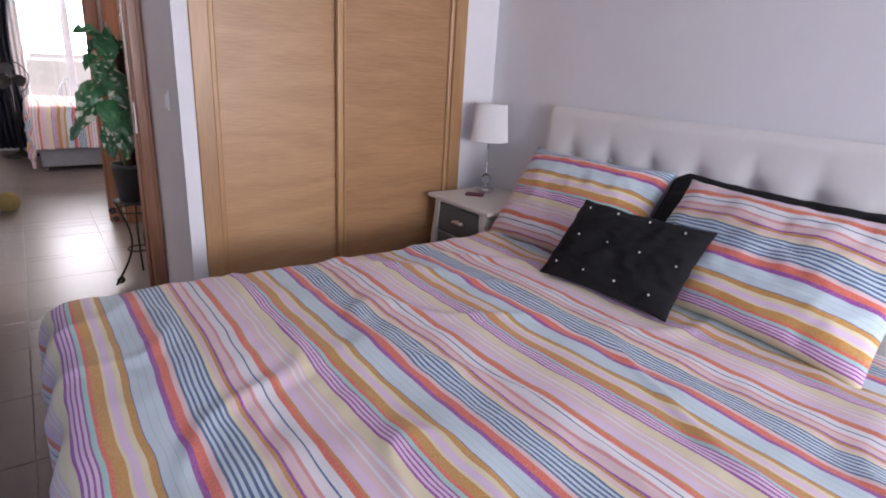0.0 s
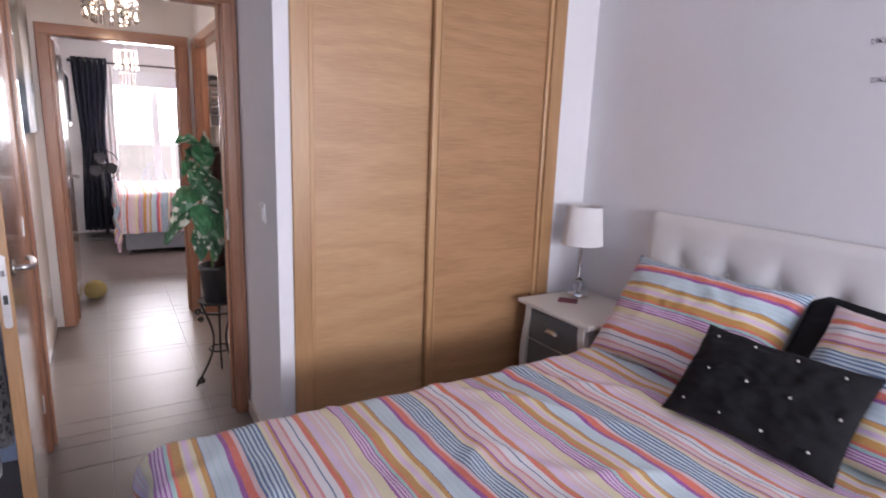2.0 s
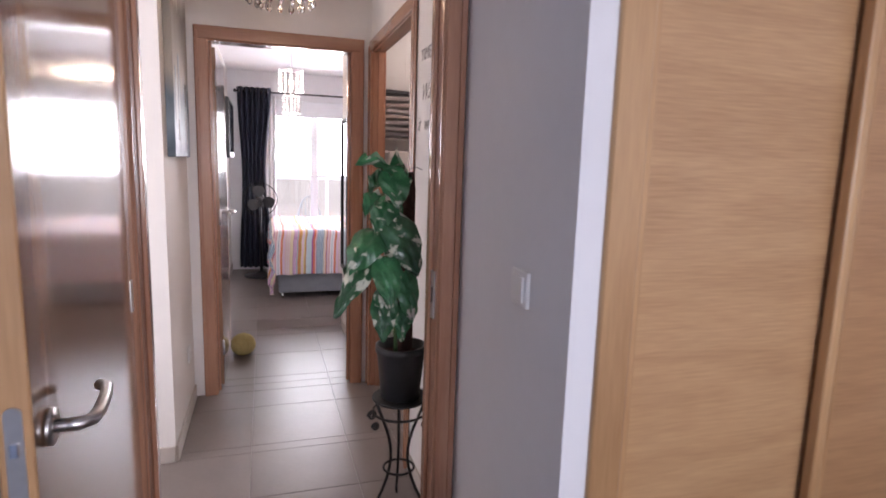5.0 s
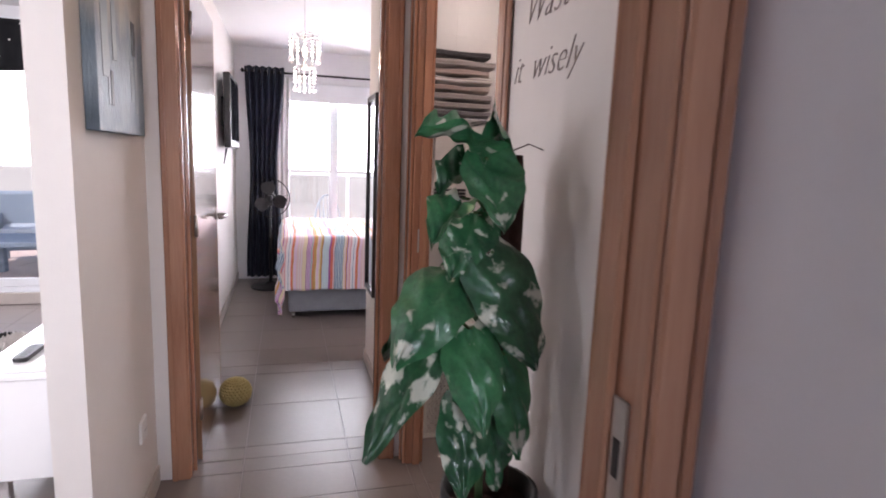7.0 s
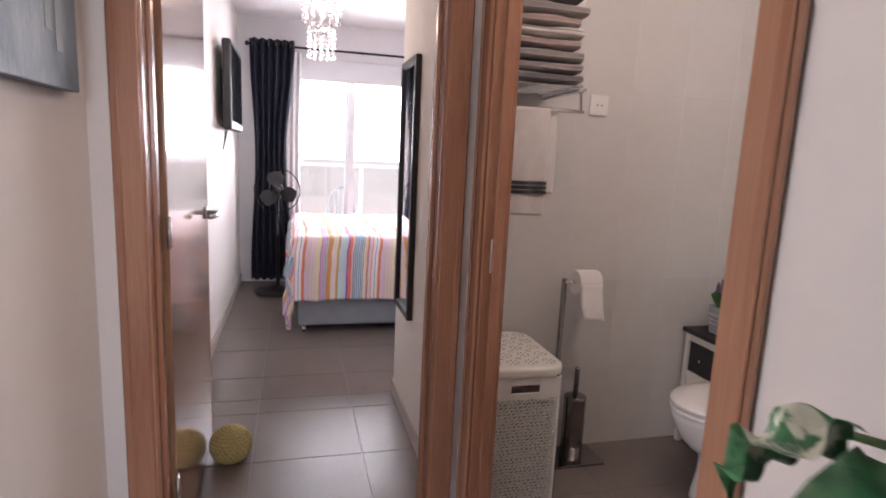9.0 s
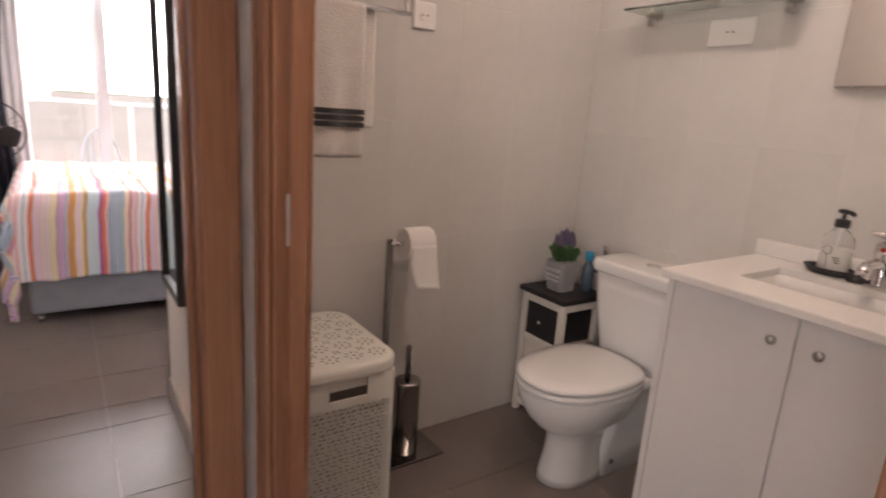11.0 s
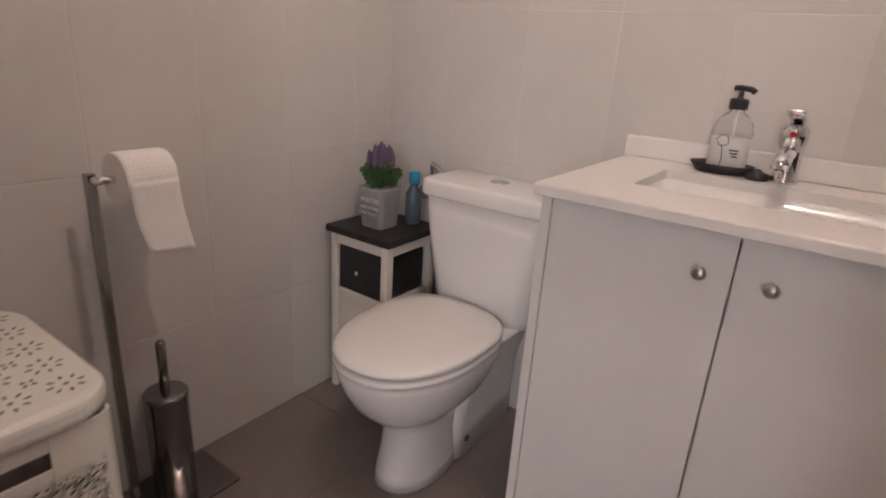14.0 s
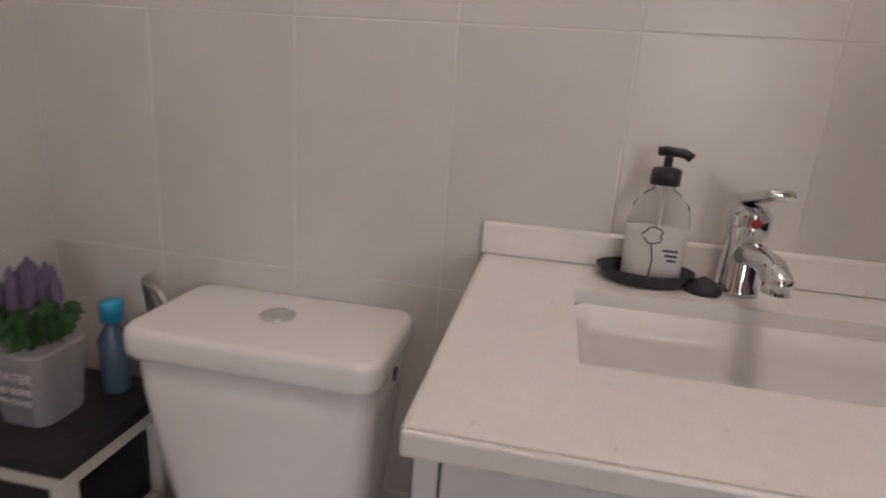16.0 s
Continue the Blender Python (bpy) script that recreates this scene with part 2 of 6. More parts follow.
NAVYF = surface("dark_navy_curtain_cloth", (0.014, 0.018, 0.032), (0.024, 0.03, 0.05), 6, 0.7, bump=0.2, bump_scale=350)
CERAMIC = surface("white_ceramic", (0.83, 0.82, 0.81), (0.80, 0.79, 0.78), 3, 0.1, coat=0.5)
MDFW = surface("white_melamine", (0.78, 0.76, 0.75), (0.74, 0.72, 0.71), 4, 0.38, bump=0.04, bump_scale=120)
GREYF = surface("grey_velvet", (0.16, 0.17, 0.20), (0.11, 0.12, 0.14), 8, 0.9, bump=0.2, bump_scale=200, sheen=0.5)
GREYP = surface("dark_grey_paint", (0.14, 0.15, 0.155), (0.11, 0.115, 0.12), 5, 0.45)
CREAMP = surface("cream_paint", (0.76, 0.73, 0.68), (0.72, 0.69, 0.63), 4, 0.42)
LEATHER = surface("white_leatherette", (0.80, 0.78, 0.76), (0.75, 0.73, 0.71), 4, 0.45, bump=0.08, bump_scale=250)
PANE = glass("window_glass")
ALU = surface("white_aluminium", (0.80, 0.81, 0.83), (0.76, 0.77, 0.79), 6, 0.35)
INK = surface("dark_grey_vinyl", (0.05, 0.05, 0.055), (0.07, 0.07, 0.075), 20, 0.6)
INKW = surface("grey_script_vinyl", (0.22, 0.18, 0.17), (0.28, 0.23, 0.21), 20, 0.5)
IRON = surface("black_wrought_iron", (0.015, 0.014, 0.013), (0.03, 0.028, 0.026), 20, 0.5, 0.4, bump=0.2)

# one repeat of the bed linen's stripes, by share of the repeat
CREAM, LILAC, PURP, GOLD, SKY, ORNG, NAVY, ROSE, PINK, MINT, WHT = (
    (0.74, 0.65, 0.43), (0.73, 0.55, 0.69), (0.33, 0.06, 0.33), (0.57, 0.28, 0.05), (0.55, 0.66, 0.71), (0.73, 0.15, 0.09),
    (0.055, 0.13, 0.27), (0.68, 0.28, 0.28), (0.74, 0.54, 0.54), (0.35, 0.59, 0.55), (0.76, 0.73, 0.74))
STRIPES = [(0, PURP), (0.008, LILAC), (0.02, PURP), (0.028, LILAC), (0.04, PURP), (0.048, LILAC), (0.06, PURP), (0.068, MINT), (0.088, ORNG),
           (0.103, GOLD), (0.145, CREAM), (0.16, LILAC), (0.19, CREAM), (0.212, GOLD), (0.24, NAVY), (0.245, SKY), (0.275, MINT), (0.28, SKY),
           (0.31, MINT), (0.315, SKY), (0.345, PURP), (0.368, ORNG), (0.408, PINK), (0.432, NAVY), (0.444, SKY), (0.456, NAVY),
           (0.468, SKY), (0.48, NAVY), (0.492, SKY), (0.504, NAVY), (0.516, SKY), (0.528, NAVY), (0.54, SKY), (0.552, NAVY), (0.563, CREAM),
           (0.585, PINK), (0.607, GOLD), (0.625, PURP), (0.633, PINK), (0.672, ROSE), (0.69, WHT), (0.73, NAVY), (0.735, WHT), (0.772, ORNG),
           (0.797, GOLD), (0.812, LILAC), (0.855, PINK), (0.885, WHT), (0.895, PINK), (0.92, WHT), (0.93, PINK), (0.945, CREAM)]
LINEN = striped("striped_bed_linen", STRIPES, 0.52)


# ---- mesh helpers ----
def link_mesh(name, bm, material, smooth=False):
    me = bpy.data.meshes.new(name)
    bm.normal_update()
    if smooth:
        for f in bm.faces:
            f.smooth = True
    bm.to_mesh(me)
    bm.free()
    me.materials.append(material)
    return new(name, me)


def part(name, bm, material, parent, label="", smooth=False):
    ob = link_mesh(name, bm, material, smooth)
    ob.parent = parent
    if label:
        ob["label"] = label
    return ob


def thing(name, place, label, category, group="", turn=0):
    ob = new(name)
    ob.empty_display_size = 0.05
    ob.matrix_world = pose(*place, 0, 0, turn)
    return tagged(ob, label, category, group)


def box(x0, x1, y0, y1, z0, z1, bevel=0.0, segs=2, bm=None):
    """A box between limits, its edges rounded."""
    one = bmesh.new()
    bmesh.ops.create_cube(one, size=1)
    bmesh.ops.scale(one, vec=(x1 - x0, y1 - y0, z1 - z0), verts=one.verts)
    bmesh.ops.translate(one, vec=((x0 + x1) / 2, (y0 + y1) / 2, (z0 + z1) / 2), verts=one.verts)
    if bevel:
        bmesh.ops.bevel(one, geom=one.edges[:], offset=bevel, segments=segs, affect="EDGES", profile=0.5)
    return join(bm, one)


def join(bm, one):
    if bm is None:
        return one
    me = bpy.data.meshes.new("tmp")
    one.to_mesh(me)
    one.free()
    bm.from_mesh(me)
    bpy.data.meshes.remove(me)
    return bm


def lathe(profile, n=32, centre=(0, 0, 0), bm=None, scale=(1, 1)):
    """A solid turned about z from (radius, height) pairs."""
    one = bmesh.new()
    rings = []
    for r, z in profile:
        rings.append([one.verts.new((centre[0] + r * scale[0] * math.cos(2 * math.pi * k / n), centre[1] + r * scale[1] * math.sin(2 * math.pi * k / n),
                                     centre[2] + z)) for k in range(n)])
    for a, b in zip(rings, rings[1:]):
        for k in range(n):
            one.faces.new((a[k], a[(k + 1) % n], b[(k + 1) % n], b[k]))
    one.faces.new(rings[0][::-1])
    one.faces.new(rings[-1])
    return join(bm, one)


def tube(points, r, n=8, bm=None, closed=False, taper=1.0):
    """A round bar along points."""
    one = bmesh.new()
    pts = [Vector(p) for p in points]
    rings = []
    side = None
    for i, p in enumerate(pts):
        d = (pts[min(i + 1, len(pts) - 1)] - pts[max(i - 1, 0)])
        if closed:
            d = pts[(i + 1) % len(pts)] - pts[i - 1]
        d.normalize()
        if side is None:
            side = d.orthogonal().normalized()
        side = (side - d * side.dot(d)).normalized()
        up = d.cross(side)
        rad = r * (1 + (taper - 1) * i / max(1, len(pts) - 1))
        rings.append([one.verts.new(p + rad * (math.cos(2 * math.pi * k / n) * side + math.sin(2 * math.pi * k / n) * up)) for k in range(n)])
    pairs = list(zip(rings, rings[1:])) + ([(rings[-1], rings[0])] if closed else [])
    for a, b in pairs:
        for k in range(n):
            one.faces.new((a[k], a[(k + 1) % n], b[(k + 1) % n], b[k]))
    if not closed:
        one.faces.new(rings[0][::-1])
        one.faces.new(rings[-1])
    bmesh.ops.recalc_face_normals(one, faces=one.faces[:])
    return join(bm, one)


def slab(outline, z0, z1, bevel=0.0, bm=None, segs=2):
    """A flat piece with a drawn outline in x and y, between two heights."""
    one = bmesh.new()
    low = [one.verts.new((x, y, z0)) for x, y in outline]
    high = [one.verts.new((x, y, z1)) for x, y in outline]
    n = len(outline)
    one.faces.new(low[::-1])
    one.faces.new(high)
    for k in range(n):
        one.faces.new((low[k], low[(k + 1) % n], high[(k + 1) % n], high[k]))
    bmesh.ops.recalc_face_normals(one, faces=one.faces[:])
    if bevel:
        edges = [e for e in one.edges if abs(e.verts[0].co.z - e.verts[1].co.z) < 1e-6]
        bmesh.ops.bevel(one, geom=edges, offset=bevel, segments=segs, affect="EDGES", profile=0.5)
    return join(bm, one)


def rounded(x0, x1, y0, y1, r, k=6):
    """The outline of a rectangle with round corners."""
    out = []
    for cx, cy, a in ((x1 - r, y1 - r, 0), (x0 + r, y1 - r, 90), (x0 + r, y0 + r, 180), (x1 - r, y0 + r, 270)):
        out += [(cx + r * math.cos(radians(a + 90 * i / k)), cy + r * math.sin(radians(a + 90 * i / k))) for i in range(k + 1)]
    return out


def grid(f, nu, nv, uv=None):
    """A sheet from a function of u and v in 0..1; uv gives the cloth coordinates."""
    bm = bmesh.new()
    rows = [[bm.verts.new(f(i / nu, j / nv)) for j in range(nv + 1)] for i in range(nu + 1)]
    lay = bm.loops.layers.uv.new("UVMap")
    for i in range(nu):
        for j in range(nv):
            face = bm.faces.new((rows[i][j], rows[i + 1][j], rows[i + 1][j + 1], rows[i][j + 1]))
            for lp, (a, b) in zip(face.loops, ((i, j), (i + 1, j), (i + 1, j + 1), (i, j + 1))):
                lp[lay].uv = uv(a / nu, b / nv) if uv else (a / nu, b / nv)
    return bm


def words(name, text, size, m, material, parent, slant=0.0, label="", depth=0.0008, thin=0.0):
    """Flat letters in the built-in font, as a mesh, laid by the pose m."""
    cu = bpy.data.curves.new(name, "FONT")
    cu.body, cu.size, cu.shear, cu.extrude, cu.align_x = text, size, slant, depth, "LEFT"
    cu.resolution_u, cu.offset = 3, thin
    tmp = bpy.data.objects.new(name, cu)
    scene.collection.objects.link(tmp)
    me = bpy.data.meshes.new_from_object(tmp.evaluated_get(bpy.context.evaluated_depsgraph_get()))
    bpy.data.objects.remove(tmp)
    me.materials.clear()
    me.materials.append(material)
    me.transform(m)
    ob = new(name, me)
    ob.parent = parent
    if label:
        ob["label"] = label
    return ob


def structure(name, bm, material, label):
    return tagged(link_mesh(name, bm, material), label, kind="structure")


# ---- walls, floors, ceilings ----
H = 2.46
# bedroom
structure("wall_headboard", box(2.015, 2.16, -3.6, 2.98, 0, H), WHITE, "plain white painted wall behind the bed")
structure("wall_light_switch", box(0.37, 0.43, 2.32, 2.98, 0, H), WHITE, "white painted wall beside the wardrobe")
structure("wall_wardrobe_pier", box(1.80, 2.015, 2.32, 2.42, 0, H), WHITE, "white painted pier beside the wardrobe")
structure("wall_wardrobe_head", box(0.43, 1.80, 2.32, 2.42, 2.24, H), WHITE, "white painted wall over the wardrobe")
structure("wall_wardrobe_back", box(0.43, 2.015, 2.92, 2.98, 0, H), WHITE, "white painted wall behind the wardrobe")
b = box(-5.1, -3.5, 2.98, 3.09, 0, H)
box(-1.7, -0.52, 2.98, 3.09, 0, H, bm=b)
# unseen opening left for the added living room lamp
box(-3.5, -1.7, 2.98, 3.09, 0, 0.9, bm=b)
box(-3.5, -1.7, 2.98, 3.09, 2.1, H, bm=b)
box(-0.52, 0.322, 2.98, 3.09, 2.06, H, bm=b)
box(0.322, 0.43, 2.98, 3.09, 0, H, bm=b)
structure("wall_bedroom_door", b, WARM, "painted wall with the bedroom doorway")
structure("wall_bedroom_west", box(-1.05, -0.95, -3.6, 2.98, 0, H), BLUE, "dull blue bedroom wall")
structure("wall_blue_return", box(-0.95, -0.60, 2.972, 2.98, 0, H), BLUE, "dull blue wall beside the door")
b = box(-1.05, -0.4, -3.72, -3.6, 0, H)
box(1.6, 2.16, -3.72, -3.6, 0, H, bm=b)
box(-0.4, 1.6, -3.72, -3.6, 0, 0.9, bm=b)
box(-0.4, 1.6, -3.72, -3.6, 2.1, H, bm=b)
structure("wall_bedroom_south", b, WHITE, "white wall with a window opening")
# hall and bathroom side
b = box(0.43, 0.487, 2.98, 3.80, 0, H)
box(0.43, 0.487, 3.80, 4.79, 2.06, H, bm=b)
box(0.43, 0.487, 4.79, 6.15, 0, H, bm=b)
structure("wall_hall_bathroom", b, WARM, "warm white wall with the bathroom doorway")
b = box(-0.60, -0.49, 4.85, 4.96, 0, H)
box(-0.49, 0.32, 4.85, 4.96, 2.06, H, bm=b)
box(0.32, 0.43, 4.85, 4.96, 0, H, bm=b)
structure("wall_second_bedroom_door", b, WARM, "warm white wall with the second bedroom's doorway")
structure("wall_living_pier", box(-0.69, -0.60, 4.08, 8.9, 0, H), WARM, "warm white wall between hall and living room")
# second bedroom
structure("wall_second_bedroom_south", box(0.487, 3.3, 6.05, 6.15, 0, H), WHITE, "white wall of the second bedroom")
structure("wall_second_bedroom_east", box(3.3, 3.4, 6.05, 9.0, 0, H), WHITE, "white wall of the second bedroom")
b = box(-0.60, -0.16, 8.9, 9.02, 0, H)
box(1.62, 3.4, 8.9, 9.02, 0, H, bm=b)
box(-0.16, 1.62, 8.9, 9.02, 2.08, H, bm=b)
structure("wall_second_bedroom_window", b, WHITE, "white wall round the balcony window")
# living room
b = box(-5.1, -4.3, 8.0, 8.12, 0, H)
box(-1.0, -0.69, 8.0, 8.12, 0, H, bm=b)
box(-4.3, -1.0, 8.0, 8.12, 2.16, H, bm=b)
box(-4.3, -1.0, 8.0, 8.12, 0, 0.10, bm=b)
structure("wall_living_window", b, WHITE, "white wall round the terrace window")
b = box(-5.1, -5.0, 3.09, 8.0, 0, H)
structure("wall_living_west", b, WHITE, "plain white living room wall")
# bathroom shell behind its tiles
structure("wall_bathroom_north", box(0.487, 2.08, 5.4358, 5.55, 0, H), WGROUT, "bathroom wall in large glossy white tiles")
structure("wall_bathroom_east", box(1.9618, 2.08, 3.09, 5.4358, 0, H), WGROUT, "bathroom wall in large glossy white tiles")
structure("wall_bathroom_south", box(0.487, 2.04, 2.99, 3.09, 0, H), WTILE, "pale tiled bathroom wall")
structure("ceiling", box(-5.1, 3.4, -3.72, 9.02, H, H + 0.15), CEIL, "flat white painted ceiling")
structure("floor", box(-5.1, 3.4, -3.72, 9.02, -0.2, -0.003), GROUT, "floor of large grey-beige porcelain tiles")
structure("terrace", box(-9, 6, 9.02, 13.2, -0.3, -0.03), surface("terrace_tile", (0.55, 0.42, 0.36), (0.48, 0.36, 0.31), 7, 0.6), "terracotta coloured terrace floor")
structure("terrace_side", box(-9, -0.71, 8.12, 9.02, -0.3, -0.03), bpy.data.materials["terrace_tile"], "terracotta coloured terrace floor")
structure("ground", box(-900, 900, -900, 900, -7.2, -7), surface("pale_ground", (0.42, 0.38, 0.33), (0.34, 0.31, 0.27), 0.05, 0.9), "pale dry ground far below")


def skirting(x0, x1, y0, y1, z1=0.08):
    structure("baseboard", box(x0, x1, y0, y1, 0, z1, 0.003, 1), SKIRT, "low beige tile baseboard")


skirting(0.358, 0.37, 2.33, 2.955)
skirting(0.418, 0.43, 3.112, 3.748)
skirting(-0.60, -0.588, 4.08, 4.83)
skirting(-0.69, -0.60, 4.068, 4.08)
skirting(-0.60, -0.588, 4.98, 8.9)
skirting(0.418, 0.43, 4.98, 6.15)
skirting(-4.3, -1.0, 7.985, 8.0, 0.1)
skirting(0.43, 3.3, 6.15, 6.162)

# ================= bedroom =================
def door_frame(name, axis, at, a0, a1, top, depth0, depth1, label, sides=(True, True), w=0.075, back1=None):
    """Lining and casings of a doorway. axis: the way along which the opening is wide."""
    d = thing(name, (0, 0, 0), label, "door frame")
    d["kind"] = "structure"

    def lay(nm, u0, u1, v0, v1, z0, z1, upright, bev=0.004):
        if axis == "x":
            part(nm, box(u0, u1, v0, v1, z0, z1, bev, 1), REDZ if upright else REDX, d)
        else:
            part(nm, box(v0, v1, u0, u1, z0, z1, bev, 1), REDZ if upright else REDY, d)
    e = 0.004
    back1 = back1 or depth1
    lay("jamb", a0 - 0.02, a0, depth0 - e, depth1 + e, 0, top, True)
    lay("jamb", a1, a1 + 0.02, depth0 - e, back1 + e, 0, top, True)
    lay("head", a0 - 0.02, a1 + 0.02, depth0 - e, depth1 + e, top, top + 0.02, False)
    mid = (depth0 + depth1) / 2
    for s0, s1, s2 in ((a0, a0 + 0.012, depth1), (a1 - 0.012, a1, back1)):
        lay("door_stop", s0, s1, mid - 0.003, min(mid + 0.03, s2 + 0.003), 0, top - 0.0005, True, 0.002)
    for use, v0, v1 in ((sides[0], depth0 - 0.018, depth0 - e - 0.0005), (sides[1], depth1 + e + 0.0005, depth1 + 0.018)):
        if use:
            lay("casing", a0 - w, a0 - 0.004, v0, v1, 0, top + 0.004, True)
            q0, q1 = (v0, v1) if v0 < depth0 else (v0 - depth1 + back1, v1 - depth1 + back1)
            lay("casing", a1 + 0.004, a1 + w, q0, q1, 0, top + 0.004, True)
            lay("casing", a0 - w, a1 + w, v0, v1, top + 0.0045, top + w, False)
            o0, o1 = (v0 - 0.006, v0 - 0.0005) if v0 < depth0 else (v1 + 0.0005, v1 + 0.006)
            lay("casing_bead", a0 - w + 0.004, a0 - w + 0.022, o0, o1, 0, top + w - 0.03, True, 0.002)
            p0, p1 = (o0, o1) if v0 < depth0 else (o0 - depth1 + back1, o1 - depth1 + back1)
            lay("casing_bead", a1 + w - 0.022, a1 + w - 0.004, p0, p1, 0, top + w - 0.03, True, 0.002)
    return d


door_frame("door_frame_1", "x", 0, -0.50, 0.302, 2.035, 2.98, 3.09, "reddish varnished wooden door frame of the bedroom", w=0.066)
door_frame("door_frame_2", "x", 0, -0.47, 0.31, 2.035, 4.85, 4.96, "reddish varnished wooden frame of the second bedroom's door")
door_frame("door_frame_3", "y", 0, 3.82, 4.77, 2.035, 0.43, 0.487, "reddish varnished wooden door frame of the bathroom", w=0.068)
fr3 = bpy.data.objects["door_frame_3"]
strike = part("strike_plate", box(0.450, 0.484, 4.765, 4.7695, 0.967, 1.067, 0.002, 1), STEEL, fr3, "steel strike plate")
part("latch_hole", box(0.464, 0.476, 4.7635, 4.7648, 0.997, 1.042, 0.001, 1), BLACKP, strike)
fr1 = bpy.data.objects["door_frame_1"]
strike = part("strike_plate", box(3.00, 3.03, 0.2975, 0.3019, 0.93, 1.08, 0.001, 1), STEEL, fr1, "steel strike plate")
strike.data.transform(Matrix(((0, 1, 0, 0), (1, 0, 0, 0), (0, 0, 1, 0), (0, 0, 0, 1))))
hole = box(0.2962, 0.2974, 3.008, 3.022, 0.98, 1.03, 0.0005, 1)
part("latch_hole", hole, BLACKP, strike)


def lever(parent, place, out, along, label="brushed steel lever handle"):
    """A lever handle: rose, neck and bent lever. out: the way off the door; along: the way the lever points."""
    o, a, p = Vector(out), Vector(along), Vector(place)
    h = part("handle", tube([p + o * 0.0005, p + o * 0.008], 0.026, 20), STEEL, parent, label, True)
    pts = [p + o * 0.008, p + o * 0.04, p + o * 0.052 + a * 0.012, p + o * 0.055 + a * 0.04, p + o * 0.052 + a * 0.10, p + o * 0.046 + a * 0.135, p + o * 0.034 + a * 0.15]
    part("lever", tube(pts, 0.0095, 10), STEEL, h, smooth=True)


def door_leaf(name, hinge, free, label, hinge_zs=(0.25, 1.05, 1.85)):
    """A door leaf standing open at a right angle to its frame, from its hinge to its free edge along y."""
    x, y0 = hinge
    x1, y1 = free
    d = thing(name, (x, y0, 0), label, "door")
    lo, hi = min(y0, y1) - y0, max(y0, y1) - y0
    part("panel", box(-0.0195, 0.0195, lo + 0.006, hi - 0.006, 0.012, 2.02, 0.001, 1), LEAFW, d)
    ey = lo if y1 < y0 else hi
    part("edge_strip", box(-0.02, 0.02, ey - 0.006 if ey > 0 else ey, ey if ey > 0 else ey + 0.006, 0.012, 2.02, 0.002, 1), OAKZ, d, "pale oak edge")
    s = -1 if ey < 0 else 1
    yk = ey - s * 0.06
    lever(d, (0.0195, yk, 1.03), (1, 0, 0), (0, -s, 0))
    lever(d, (-0.0195, yk, 1.03), (-1, 0, 0), (0, -s, 0))
    lock = part("lock_plate", tube([(0, ey, 0.0), (0, ey + s * 0.002, 0.0)], 0.011, 16), STEEL, d, "steel lock plate")
    me = lock.data
    for v in me.vertices:
        v.co.z = 0.97 + v.co.z + (0.105 if v.co.z > 0 else -0.105)
    part("latch", box(-0.005, 0.005, ey, ey + s * 0.006, 1.02, 1.04, 0.001, 1) if s > 0 else box(-0.005, 0.005, ey - 0.006, ey, 1.02, 1.04, 0.001, 1), CHROME, lock)
    part("bolt", box(-0.006, 0.006, min(ey, ey + s * 0.003), max(ey, ey + s * 0.003), 0.93, 0.96, 0.001, 1), BLACKP, lock)
    for z in hinge_zs:
        hg = part("hinge", tube([(0.022, -s * 0.004, z - 0.045), (0.022, -s * 0.004, z + 0.045)], 0.007, 10), STEEL, d, smooth=True)
        part("hinge_leaf", box(0.0197, 0.0215, min(0, s * 0.035), max(0, s * 0.035), z - 0.04, z + 0.04), STEEL, hg)
    return d


door_leaf("door_1", (-0.502, 2.972), (-0.502, 2.182), "open glossy brown wooden bedroom door with steel handle")
door_leaf("door_2", (-0.465, 4.965), (-0.465, 5.72), "open glossy brown wooden door standing along the wall")
door_leaf("door_3", (0.56, 3.795), (0.56, 4.50), "open brown wooden bathroom door against the shower side")
d3 = bpy.data.objects["door_3"]
d3.matrix_world = pose(0.512, 3.792, 0, 0, 0, -86)
d1 = bpy.data.objects["door_1"]
d1.matrix_world = pose(-0.535, 2.972, 0, 0, 0, 2.9)

# built-in wardrobe with two sliding doors
wd = thing("wardrobe", (0.43, 2.32, 0), "built-in oak wardrobe with two sliding doors", "wardrobe")
part("body", box(0.075, 1.30, 0.08, 0.60, 0.001, 2.16), OAKX, wd)
for x0, x1 in ((0.0, 0.075), (1.295, 1.37)):
    part("frame_post", box(x0, x1, -0.012, 0.08, 0, 2.24, 0.004, 1), OAKZ, wd)
    xa = x1 + 0.0005 if x0 == 0 else x0 - 0.0205
    part("frame_bead", box(xa, xa + 0.02, 0.0, 0.08, 0, 2.165, 0.004, 2), OAKZ, wd)
part("frame_head", box(0.0755, 1.2945, -0.012, 0.08, 2.165, 2.24, 0.004, 1), OAKX, wd)
part("track", box(0.0955, 1.2745, 0.012, 0.078, 0.0005, 0.012, 0.002, 1), STEEL, wd)
